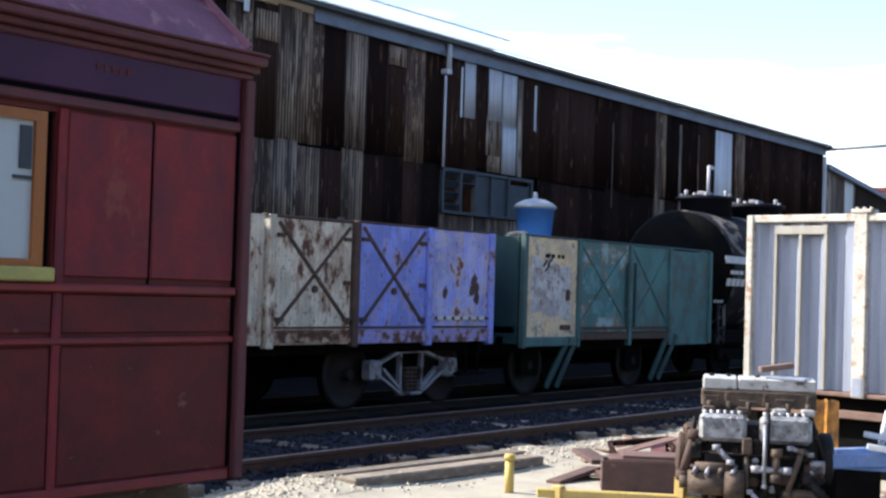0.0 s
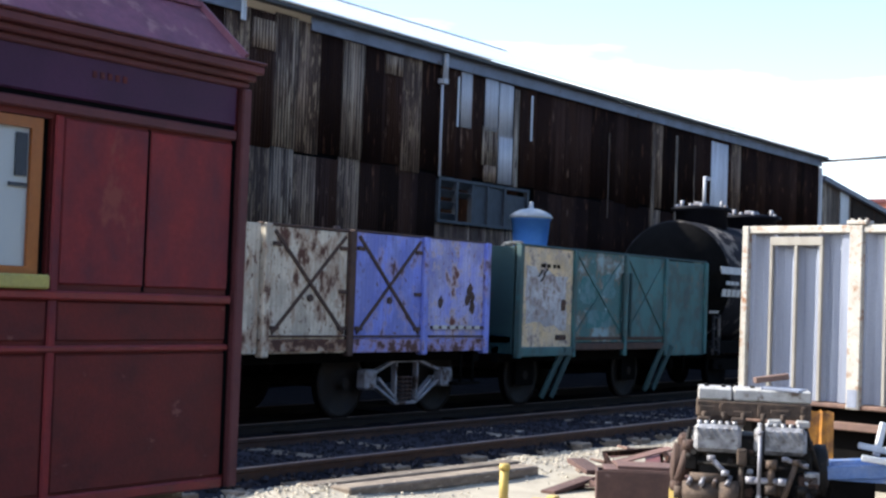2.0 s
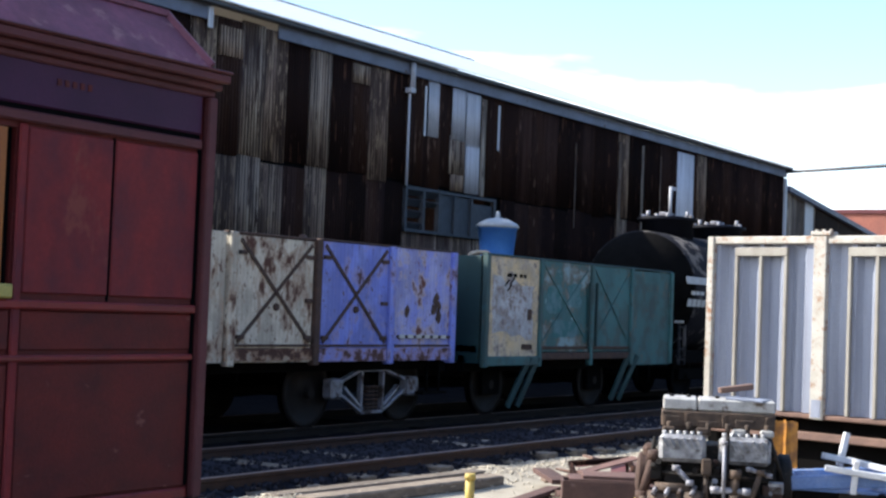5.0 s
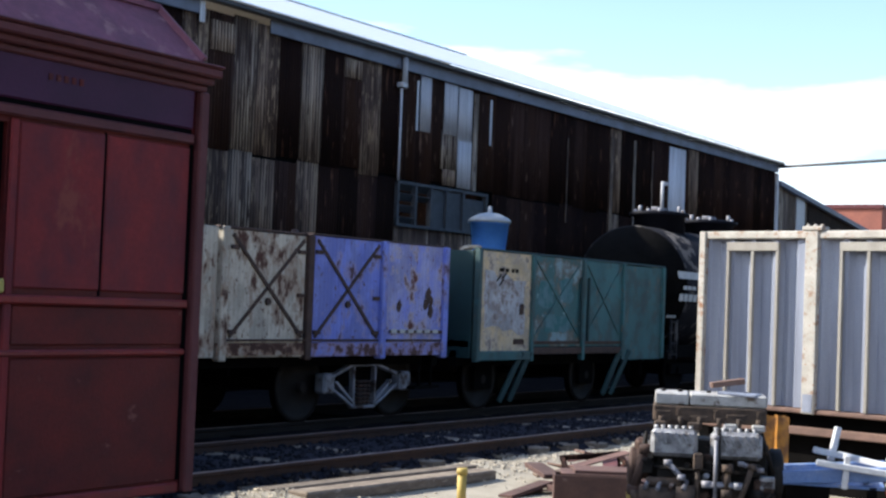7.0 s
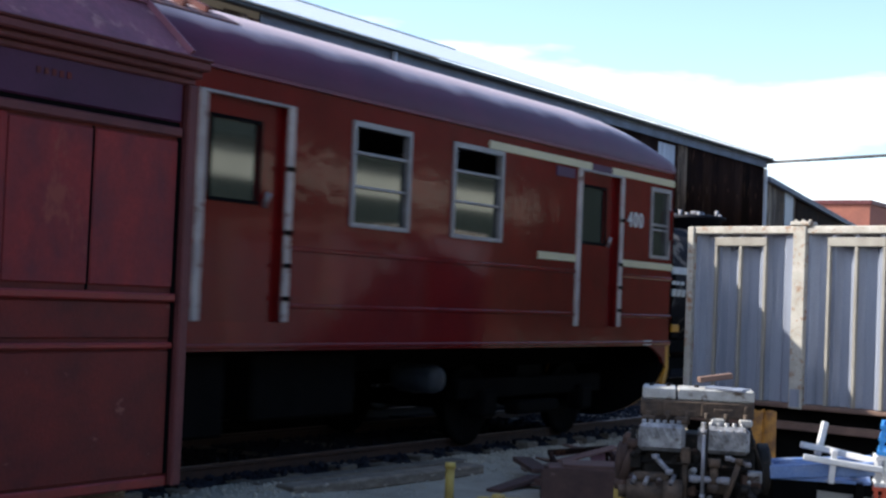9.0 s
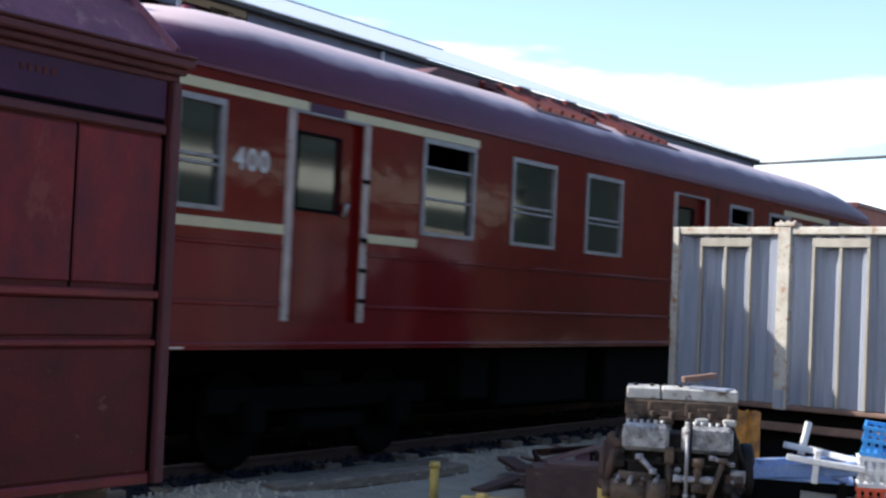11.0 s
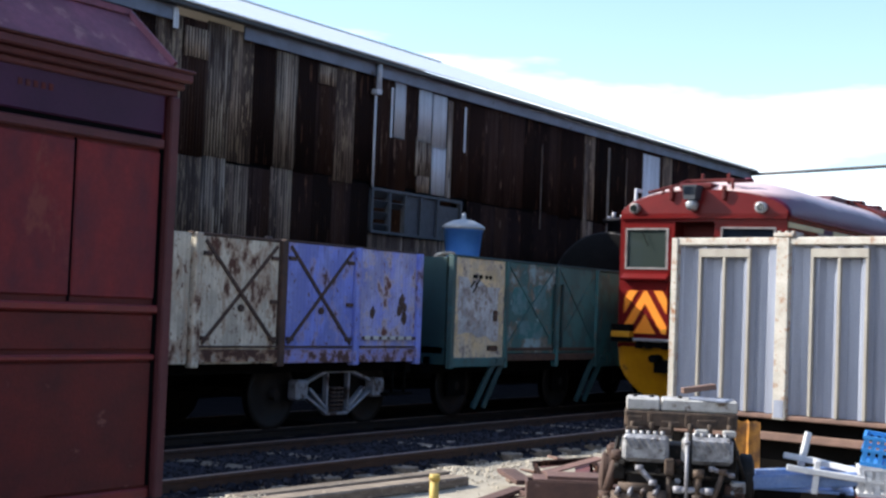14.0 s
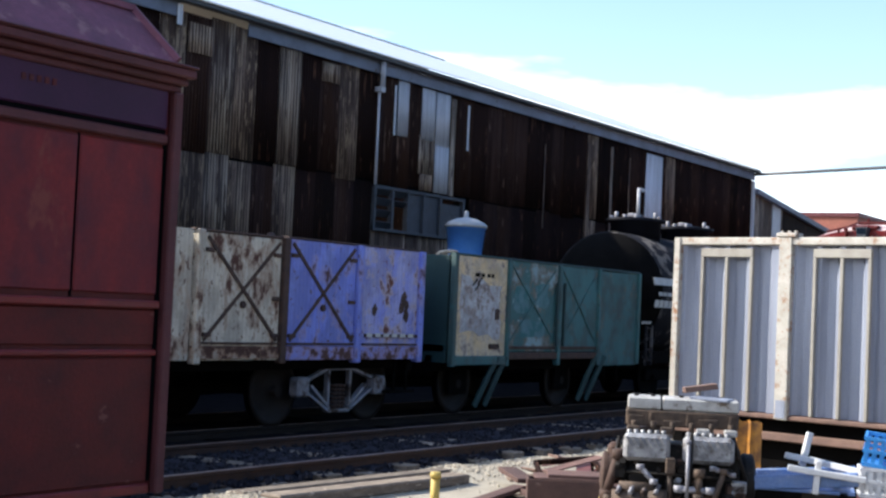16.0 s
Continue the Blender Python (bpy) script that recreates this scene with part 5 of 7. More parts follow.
# ---- silver container ----
def build_container():
    A, B = Vector((16.2, 6.9)), Vector((15.92, 5.46))
    d = (B - A).normalized()
    ang = math.degrees(math.atan2(d.y, d.x))
    c = thing("open_container", "silver-grey corrugated steel container with chipped white frame", "container", Matrix.Translation((0, 0, 0.18055)) @ Matrix.Scale(0.885, 4) @ pose(A.x, A.y, 0, 0, 0, ang))
    # local x runs along the face from the corner near the track, local y goes into the container
    L, D, z0, z1 = 4.42, 2.4, 0.50, 2.56
    def face(length, m, name):
        bm = bmesh.new()
        n_bay = max(1, round(length / 1.47))
        pts = []
        for k in range(n_bay):
            o, f = k * length / n_bay, length / n_bay / 1.47
            for u, dep in ((0.07, 0.02), (0.13, 0.02), (0.20, 0.10), (0.33, 0.10), (0.38, 0.02), (0.44, 0.02), (0.49, 0.10), (0.60, 0.10), (0.66, 0.02), (0.72, 0.02), (0.77, 0.10), (0.90, 0.10), (0.96, 0.02), (1.02, 0.02), (1.07, 0.10), (1.22, 0.10), (1.28, 0.02), (1.38, 0.02)):
                pts.append((o + u * f, dep))
        v = [(bm.verts.new((x, y, z0 + 0.06)), bm.verts.new((x, y, z1 - 0.08))) for x, y in pts]
        for p, q in zip(v, v[1:]):
            bm.faces.new((p[0], q[0], q[1], p[1]))
        ext = bmesh.ops.extrude_face_region(bm, geom=bm.faces[:])
        bmesh.ops.translate(bm, verts=[g for g in ext["geom"] if isinstance(g, bmesh.types.BMVert)], vec=(0, 0.006, 0))
        ob = part(name, bm, M["cont"], c, "corrugated silver-grey wall")
        if m is not None:
            ob.matrix_basis = m
        return ob
    face(L, None, "front_wall")
    face(D, Matrix.Translation((0.02, D, 0)) @ pose(0, 0, 0, 0, 0, -90), "side_wall")
    face(D, Matrix.Translation((L - 0.02, 0, 0)) @ pose(0, 0, 0, 0, 0, 90), "side_wall")
    face(L, Matrix.Translation((L, D, 0)) @ pose(0, 0, 0, 0, 0, 180), "back_wall")
    part("floor", box_mesh(0, L, 0.1, D - 0.1, z0, z0 + 0.06, M["beam"]), None, c)
    for y in (0.0, D - 0.08):
        part("top_rail", box_mesh(0, L, y - 0.03, y + 0.11, z1 - 0.09, z1, M["cont_frame"], 0.012), None, c, "chipped cream top rail")
        part("bottom_rail", box_mesh(0, L, y - 0.02, y + 0.1, z0, z0 + 0.05, M["beam"], 0.01), None, c)
    for x in (0.0, L - 0.1):
        part("top_rail", box_mesh(x, x + 0.1, 0.11, D - 0.11, z1 - 0.09, z1 - 0.002, M["cont_frame"], 0.012), None, c)
    for x in (0.0, 1.42, 2.90, L - 0.09):
        wd = 0.075 if x in (0.0, L - 0.09) else 0.15
        bm = bmesh.new()
        bx(bm, x - 0.01, x + wd, -0.05, 0.06, z0 + 0.0, z1 - 0.002, 0.008)
        post = part("post", bm, M["cont_frame"], c, "chipped white upright")
        if wd > 0.1:
            bm = bmesh.new()
            bx(bm, x - 0.05, x + wd + 0.05, -0.06, 0.12, z1, z1 + 0.05, 0.01)
            for k in (-0.02, 0.07, 0.16):
                cyl(bm, (x + k, 0.03, z1 + 0.05), (x + k, 0.03, z1 + 0.075), 0.02, n=8)
            part("cap", bm, M["cont_frame"], post)
            bm = bmesh.new()
            bx(bm, x + 0.01, x + wd - 0.02, -0.056, -0.05, z0 + 0.02, z0 + 0.22)
            part("plate", bm, M["cont"], post)
    for x0 in (0.36, 1.83, 3.3):
        part("head_strip", box_mesh(x0, x0 + 0.70, -0.03, 0.02, z1 - 0.23, z1 - 0.13, M["cont_rib"], 0.006), None, c)
        for x in (x0, x0 + 0.33, x0 + 0.66):
            part("rib", box_mesh(x, x + 0.04, -0.028, 0.02, z0 + 0.06, z1 - 0.23, M["cont_rib"], 0.006), None, c, "sun-warmed rib")
    # timber and steel it stands on
    s = thing("support_beam", "rusty brown steel beam under the container", "beam", Matrix.Translation((0, 0, 0.18055)) @ Matrix.Scale(0.885, 4) @ pose(A.x, A.y, 0, 0, 0, ang))
    for x in (-0.1,):
        bm = bmesh.new()
        bx(bm, x, L + 0.3, 0.02, 0.12, 0.255, 0.345, 0.01)
        part("flange", bm, M["beam"], s)
        bm = bmesh.new()
        bx(bm, x, L + 0.3, 0.2, 0.5, -0.41, 0.5, 0.01), bx(bm, x, L + 0.3, D - 0.4, D - 0.1, -0.41, 0.5, 0.01)
        part("bearer", bm, M["under"], s)


# ---- the railcar ----
TRAIN_L, TRAIN_Y, HW = 19.4, 9.25, 1.48
WINDOWS = [(3.83, 4.84), (5.62, 6.64), (7.42, 8.43), (12.1, 13.05), (13.8, 14.8)]
DOORS = [(1.80, 2.83), (10.16, 11.18), (16.62, 17.65)]
END_WINDOWS = [(0.28, 0.88), (18.54, 19.14)]


def roof_z(y, crown):
    return 3.36 + crown * math.sqrt(max(0.0, 1 - (y / (HW + 0.02)) ** 2))


def railcar_side(train, sign):
    holes = [(a, b, 2.19, 3.155) for a, b in WINDOWS] + [(a, b, 1.32, 3.13) for a, b in DOORS] + [(a, b, 2.2, 3.11) for a, b in END_WINDOWS]
    bm = bmesh.new()
    holed(bm, 0.11, TRAIN_L - 0.11, 1.08, 3.40, -HW * sign, (-HW + 0.06) * sign, holes)
    side = part("side", bm, M["train_red"], train, "glossy dark red side")
    f = -sign  # outward
    def out(x0, x1, d0, d1, z0, z1, m, bev=0.004):
        ya, yb = sorted((f * (HW + d0), f * (HW + d1)))
        return box_mesh(x0, x1, ya, yb, z0, z1, M[m], bev)
    bm_names = ((1.93, 1.97), (1.44, 1.48), (1.10, 1.14))
    gaps = [0.14] + [v for d in DOORS for v in (d[0] - 0.1, d[1] + 0.1)] + [TRAIN_L - 0.14]
    for z0, z1 in bm_names:
        for a, b in ([(gaps[i], gaps[i + 1]) for i in range(0, len(gaps), 2)] if z1 > 1.3 else [(0.14, TRAIN_L - 0.14)]):
            part("moulding", out(a, b, -0.004, 0.022, z0, z1, "train_red", 0.008), None, side, "dark red half-round moulding")
    # cream bands at the ends
    for a, b, z0, z1 in ((0.14, 1.98, 3.16, 3.245), (2.52, 4.9, 3.16, 3.245), (14.5, 16.85, 3.16, 3.245), (17.4, 19.26, 3.16, 3.245),
                         (0.14, 1.70, 2.06, 2.145), (2.93, 3.78, 2.06, 2.145), (15.62, 16.52, 2.06, 2.145), (17.75, 19.26, 2.06, 2.145)):
        part("band", out(a, b, -0.004, 0.012, z0, z1, "train_cream"), None, side, "cream band")
    for a, b in ((1.99, 2.51), (16.86, 17.39)):
        part("door_sign", out(a, b, -0.004, 0.014, 3.165, 3.24, "car_purple"), None, side, "faded sign over the door")
    for n, (a, b, z0, z1) in enumerate([(a, b, 2.19, 3.155) for a, b in WINDOWS] + [(a, b, 2.2, 3.11) for a, b in END_WINDOWS]):
        ya, yb = sorted((f * (HW - 0.05), f * (HW + 0.02)))
        bm = bmesh.new()
        holed(bm, a, b, z0, z1, ya, yb, [(a + 0.05, b - 0.05, z0 + 0.04, z1 - 0.05)])
        w = part("window", bm, M["alloy"], side, "dull aluminium window frame")
        yg = f * (HW - 0.03)
        opened = n in (0, 3, 4)
        part("pane", box_mesh(a + 0.05, b - 0.05, yg - 0.004, yg + 0.004, z0 + 0.04, z1 - (0.30 if opened else 0.05), M["pane"]), None, w)
        ys = sorted((f * (HW - 0.045), f * (HW + 0.004)))
        zt = z1 - 0.30 if opened else z0 + 0.42
        part("transom", box_mesh(a + 0.05, b - 0.05, ys[0], ys[1], zt, zt + 0.03, M["alloy"], 0.004), None, w)
        part("transom", box_mesh(a + 0.05, b - 0.05, ys[0], ys[1], z0 + 0.36, z0 + 0.385, M["alloy"], 0.004), None, w)
    for a, b in DOORS:
        yd = sorted((f * (HW - 0.10), f * (HW - 0.06)))
        bm = bmesh.new()
        holed(bm, a, b, 1.32, 3.13, yd[0], yd[1], [(a + 0.13, b - 0.30, 2.32, 2.96)])
        door = part("door", bm, M["train_red"], side, "dark red door")
        part("pane", box_mesh(a + 0.12, b - 0.29, f * (HW - 0.08) - 0.004, f * (HW - 0.08) + 0.004, 2.31, 2.97, M["pane"]), None, door)
        bm = bmesh.new()
        yk = sorted((f * (HW - 0.06), f * (HW - 0.045)))
        holed(bm, a + 0.10, b - 0.27, 2.29, 2.99, yk[0], yk[1], [(a + 0.13, b - 0.30, 2.32, 2.96)])
        part("gasket", bm, M["void"], door)
        bm = bmesh.new()
        cyl(bm, (b - 0.2, f * (HW - 0.055), 2.28), (b - 0.2, f * (HW - 0.01), 2.40), 0.022, n=8)
        part("handle", bm, M["alloy"], door, "bright door handle")
        for x0, x1 in ((a - 0.10, a), (b, b + 0.09)):
            part("door_post", out(x0, x1, -0.01, 0.022, 1.32, 3.16, "post_paint", 0.008), None, side, "worn pale door post")
        for z in (1.5, 1.78, 2.06, 2.6):
            part("hinge", out(b - 0.02, b + 0.09, 0.02, 0.034, z, z + 0.04, "under"), None, side, "dark hinge")
        part("head", out(a - 0.1, b + 0.09, -0.005, 0.02, 3.135, 3.16, "alloy"), None, side)
    # the car number in pale metal figures
    for x in (1.02, 17.88):
        cu = bpy.data.curves.new("number", "FONT")
        cu.body, cu.size, cu.extrude, cu.space_character, cu.offset = "400", 0.25, 0.006, 1.25, 0.007
        num = new("number", cu)
        num.data.materials.append(M["white_text"])
        num.parent = side
        num.matrix_basis = pose(x, f * (HW + 0.004), 2.57, 90, 0, 0) if f < 0 else pose(x + 0.55, f * (HW + 0.004), 2.57, 90, 0, 180)
        tagged(num, "pale metal figures")
    part("plaque", out(15.98, 16.43, 0.0, 0.012, 3.02, 3.13, "car_purple"), None, side, "faded grey-purple plaque")
    part("lamp_plate", out(0.3, 0.5, 0.0, 0.02, 1.09, 1.13, "white"), None, side, "small white plate")
    part("lamp_plate", out(18.45, 18.68, 0.0, 0.02, 1.09, 1.15, "white"), None, side, "small white plate")


def railcar_front(train, at_x, turn):
    """One cab end, built facing -x at x = 0 and turned for the other end."""
    m = Matrix.Translation((at_x, 0, 0)) @ pose(0, 0, 0, 0, 0, turn)
    def put(name, bm, material, parent, label="", bow=True):
        if bow:
            for v in bm.verts:
                v.co.x += 0.11 * (abs(v.co.y) / HW) ** 2
        bm.transform(m)
        return part(name, bm, material, parent, label)
    def yz(bm, y0, y1, z0, z1, x0, x1, holes, step=0.25):
        b2 = bmesh.new()
        holed(b2, y0, y1, z0, z1, x0, x1, holes, step)
        b2.transform(Matrix(((0, 1, 0, 0), (1, 0, 0, 0), (0, 0, 1, 0), (0, 0, 0, 1))))
        join(bm, b2)
    bm = bmesh.new()
    holes = [(-1.29, -0.40, 2.44, 3.14), (0.56, 1.36, 2.44, 3.12), (-0.27, 0.44, 1.32, 3.24)]
    yz(bm, -HW, HW, 1.10, 3.38, 0.0, 0.06, holes)
    front = put("cab_front", bm, M["train_front"], train, "bowed dark red cab front")
    # arched head above the gutter
    bm = bmesh.new()
    cols = [(-HW + 2 * HW * i / 24) for i in range(25)]
    v = [[bm.verts.new((0.0 + k * 0.06, y, z)) for k in (0, 1) for z in (3.37, max(3.38, roof_z(y, 0.42)))] for y in cols]
    for col in v:  # the head leans back into the dome
        for vert in col:
            vert.co.x += 0.16 * max(0.0, vert.co.z - 3.38)
    for a, b in zip(v, v[1:]):
        for i, j in ((0, 1), (1, 3), (3, 2), (2, 0)):
            bm.faces.new((a[i], b[i], b[j], a[j]))
    put("arched_head", bm, M["train_front"], front)
    bm = bmesh.new()
    yz(bm, -HW, HW, 3.29, 3.325, -0.05, 0.0, [])
    put("gutter", bm, M["train_front"], front)
    for y0, y1, z0, z1, k in ((-1.29, -0.40, 2.44, 3.14, "pane_cab"), (0.56, 1.36, 2.44, 3.12, "pane_green")):
        bm = bmesh.new()
        yz(bm, y0 - 0.012, y1 + 0.012, z0 - 0.012, z1 + 0.012, -0.015, 0.03, [(y0 + 0.025, y1 - 0.012, z0 + 0.018, z1 - 0.018)])
        w = put("windscreen", bm, M["frame_grey"], front, "aluminium windscreen frame")
        bm = bmesh.new()
        bx(bm, 0.015, 0.022, y0, y1, z0, z1)
        put("pane", bm, M[k], w)
        bm = bmesh.new()
        bar(bm, (-0.035, (y0 + y1) / 2 + 0.1, z1 - 0.02), (-0.035, (y0 + y1) / 2 - 0.05, z1 - 0.3), 0.008, 0.012)
        put("wiper", bm, M["void"], w)
        bm = bmesh.new()
        hood = bmesh.new()
        prism(hood, [(0.02, z0 - 0.20), (-0.13, z0 - 0.20), (-0.14, z0 - 0.17), (0.02, z0 - 0.07)], y0 - 0.04, y1 + 0.04)
        join(bm, hood)
        put("sill_hood", bm, M["train_front"], front)
    # recessed gangway door
    bm = bmesh.new()
    yz(bm, -0.29, 0.46, 1.32, 3.24, 0.40, 0.44, [(-0.16, 0.33, 2.35, 3.0)])
    door = put("gangway_door", bm, M["recess"], front, "recessed dark red door", bow=False)
    bm = bmesh.new()
    bx(bm, 0.415, 0.425, -0.16, 0.33, 2.35, 3.0)
    put("pane", bm, M["pane_deep"], door, bow=False)
    bm = bmesh.new()
    bx(bm, 0.05, 0.44, -0.31, -0.27, 1.32, 3.26), bx(bm, 0.05, 0.44, 0.44, 0.48, 1.32, 3.26), bx(bm, 0.05, 0.44, -0.31, 0.48, 3.24, 3.28)
    put("reveal", bm, M["recess"], front, bow=False)
    # chevron boards
    for yc, z0, z1, hw in ((-0.86, 1.30, 2.10, 0.50), (0.94, 1.30, 2.08, 0.44)):
        bm = bmesh.new()
        bx(bm, -0.022, -0.001, yc - hw, yc + hw, z0, z1, 0.004)
        board = put("chevron_board", bm, M["train_front"], front, "dark red board with orange chevrons")
        def clip_poly(pts):
            def cut(ps, inside, cross):
                res = []
                for p, q in zip(ps, ps[1:] + ps[:1]):
                    if inside(p):
                        res.append(p)
                    if inside(p) != inside(q):
                        res.append(cross(p, q))
                return res
            for ax, lim, s in ((0, yc - hw + 0.03, 1), (0, yc + hw - 0.03, -1), (1, z0 + 0.03, 1), (1, z1 - 0.02, -1)):
                if not pts:
                    return pts
                pts = cut(pts, lambda p: (p[ax] - lim) * s >= 0, lambda p, q: tuple(p[k] + (q[k] - p[k]) * (lim - p[ax]) / (q[ax] - p[ax]) for k in (0, 1)))
            return pts
        slope = 1.55
        for top, width in ((z0 + 0.36, 0.9), (z0 + 0.80, 0.26), (z0 + 1.26, 0.26)):
            for s in (-1, 1):
                pts = [(yc, top), (yc + s * 1.2, top - 1.2 * slope), (yc + s * 1.2, top - 1.2 * slope - width), (yc, top - width)]
                pts = clip_poly(pts)
                if len(pts) > 2:
                    bm = bmesh.new()
                    prism_yz(bm, pts, -0.030, -0.021)
                    bmesh.ops.subdivide_edges(bm, edges=bm.edges[:], cuts=1)
                    put("chevron", bm, M["orange"], board, "orange chevron stripe")
        for s in (-1, 1):
            bm = bmesh.new()
            cyl(bm, (-0.045, yc + s * (hw - 0.07), z0 + 0.09), (-0.02, yc + s * (hw - 0.07), z0 + 0.09), 0.035, n=10)
            put("marker_lamp", bm, M["yellow"], board)
    # footplate, coupler and apron
    bm = bmesh.new()
    bx(bm, -0.22, 0.05, -0.50, 1.05, 1.20, 1.25, 0.01)
    put("footplate", bm, M["alloy"], front, "worn steel footplate", bow=False)
    bm = bmesh.new()
    for y in (-0.3, 0.0, 0.25, 0.5, 0.8, 0.98):
        bx(bm, -0.2, 0.0, y - 0.03, y + 0.03, 1.08, 1.2, 0.006)
    bx(bm, -0.10, 0.2, -0.45, 1.0, 1.10, 1.19)
    put("headstock", bm, M["under"], front, bow=False)
    def tuck(z):
        h = max(0.0, 1.14 - z)
        return 0.12 * h + 0.34 * h * h
    bm = bmesh.new()
    hole = (-0.26, 0.42, 0.52, 1.08)
    cols = sorted({-1.46, 1.46, hole[0], hole[1], *[-1.4 + 0.1 * i for i in range(29)]})
    def floor_z(y):
        t = max(0.0, (abs(y) - 0.55) / 0.92)
        return 0.13 + 0.78 * (1 - math.sqrt(max(0.0, 1 - min(1, t) ** 2)))
    for a, b in zip(cols, cols[1:]):
        if b - a < 1e-6:
            continue
        spans = [(None, 1.20)]
        if hole[0] - 1e-6 <= a and b <= hole[1] + 1e-6:
            spans = [(None, hole[2]), (hole[3], 1.20)]
        for lo, hi in spans:
            za, zb = (floor_z(a), floor_z(b)) if lo is None else (lo, lo)
            vs = [bm.verts.new(c) for c in ((-0.03, a, za), (-0.03, b, zb), (-0.03, b, hi), (-0.03, a, hi), (0.02, a, za), (0.02, b, zb), (0.02, b, hi), (0.02, a, hi))]
            for q in ((0, 1, 2, 3), (7, 6, 5, 4), (0, 4, 5, 1), (3, 2, 6, 7), (0, 3, 7, 4), (1, 5, 6, 2)):
                bm.faces.new([vs[i] for i in q])
    bmesh.ops.remove_doubles(bm, verts=bm.verts[:], dist=1e-5)
    for v in bm.verts:
        v.co.x += 0.018 + tuck(v.co.z)
    inner = bm.copy()
    bmesh.ops.translate(inner, verts=inner.verts[:], vec=(0.056, 0, 0))
    apron = put("apron", bm, M["yellow"], front, "yellow rounded apron plate")
    put("apron_back", inner, M["under"], apron, "black back of the apron")
    bm = bmesh.new()
    bx(bm, 0.03, 0.2, -0.28, 0.44, 0.5, 1.1)
    bx(bm, -0.34, 0.05, -0.12, 0.26, 0.70, 1.02, 0.04), bx(bm, -0.42, -0.30, -0.16, 0.10, 0.74, 0.98, 0.04)
    put("coupler", bm, M["under"], front, "black automatic coupler", bow=False)
    for y in (-0.43, 0.59):
        bm = bmesh.new()
        cyl(bm, (-0.3, y + 0.06, 0.92), (0.0, y + 0.06, 0.92), 0.07, n=12)
        put("jumper_socket", bm, M["under"], apron, bow=False)
        bm = bmesh.new()
        bx(bm, -0.06, -0.03, y - 0.13, y + 0.13, 0.68, 0.9, 0.01)
        put("recess_plate", bm, M["under"], apron, bow=False)
    for k, y in enumerate((-0.62, -0.74, -0.86, -1.12)):
        bm = bmesh.new()
        pts = [Vector((-0.05, y, 0.86)), Vector((-0.12, y - 0.01, 0.72)), Vector((-0.14, y + 0.02, 0.56)), Vector((-0.12, y + 0.1, 0.44)), Vector((-0.09, y + 0.24, 0.40))]
        sweep(bm, [p + Vector((tuck(p.z) + 0.03, 0, 0)) for p in pts], 0.013, 7)
        put("hose", bm, M["under"], apron, "black brake hose")
    bm = bmesh.new()
    cyl(bm, (-0.06, -0.82, 0.88), (0.06, -0.82, 0.88), 0.038, n=12)
    put("tap", bm, M["sill"], apron, "brass tap")
    bm = bmesh.new()
    bx(bm, -0.12, 0.1, 1.16, 1.50, 1.18, 1.26, 0.01), bx(bm, -0.12, 0.1, 1.16, 1.50, 1.36, 1.48, 0.01)
    put("step_block", bm, M["under"], front, bow=False)
    bm = bmesh.new()
    bx(bm, -0.13, 0.1, 1.16, 1.50, 1.26, 1.36, 0.01)
    put("step_stripe", bm, M["yellow"], front, bow=False)
    # destination box with the shield, lamps, roof pipes
    bm = bmesh.new()
    prism_yz(bm, [(0.01, 3.60), (0.21, 3.60), (0.24, 3.84), (-0.02, 3.84)], -0.2, 0.15)
    sign = put("destination_box", bm, M["louvre"], front, "grey destination box", bow=False)
    bm = bmesh.new()
    bx(bm, -0.206, -0.2, 0.01, 0.21, 3.68, 3.81)
    put("blind", bm, M["pane_cab"], sign, bow=False)
    bm = bmesh.new()
    lathe(bm, [(0.03, 0), (0.07, 0.02), (0.095, 0.08), (0.095, 0.2)], 16, Matrix.Translation((-0.20, 0.11, 3.51)) @ Euler((0, radians(90), 0)).to_matrix().to_4x4())
    put("headlamp", bm, M["steel_lid"], sign, "round headlamp below the box", bow=False)
    for y in (-1.06, 1.2):
        bm = bmesh.new()
        rot = Matrix.Translation((-0.09, y, 3.47)) @ Euler((0, radians(90), 0)).to_matrix().to_4x4()
        lathe(bm, [(0.06, 0.0), (0.085, 0.0), (0.095, 0.03), (0.095, 0.16)], 16, rot)
        lamp = put("tail_lamp", bm, M["steel_lid" if y < 0 else "frame_grey"], front, "round marker lamp")
        bm = bmesh.new()
        cyl(bm, (-0.096, y, 3.47), (-0.088, y, 3.47), 0.065, n=14)
        put("lens", bm, M["pane"], lamp)
    for a, b, w, k in (((0.3, 0.32, 3.95), (0.3, -0.5, 3.96), 0.06, "roof_kit"), ((0.08, 0.98, 3.74), (0.14, 0.5, 3.86), 0.05, "roof_kit"), ((0.14, 0.5, 3.86), (0.3, 0.32, 3.97), 0.05, "roof_kit"),
                       ((0.2, -0.5, 3.93), (0.55, -0.72, 3.97), 0.06, "roof_kit"), ((0.10, 0.72, 3.55), (0.10, 0.70, 3.84), 0.05, "roof_kit"), ((0.10, -0.52, 3.55), (0.2, -0.5, 3.97), 0.05, "roof_kit"), ((0.35, 0.1, 3.9), (0.35, 0.1, 4.08), 0.05, "roof_kit"), ((0.4, -0.35, 3.9), (0.4, -0.35, 4.09), 0.06, "roof_kit")):
        bm = bmesh.new()
        bar(bm, a, b, w, w, 0.012)
        put("roof_pipe", bm, M[k], front, "red pipe over the cab roof", bow=False)
    bm = bmesh.new()
    bx(bm, 0.06, 0.5, -0.2, 0.42, 3.78, 3.90, 0.04)
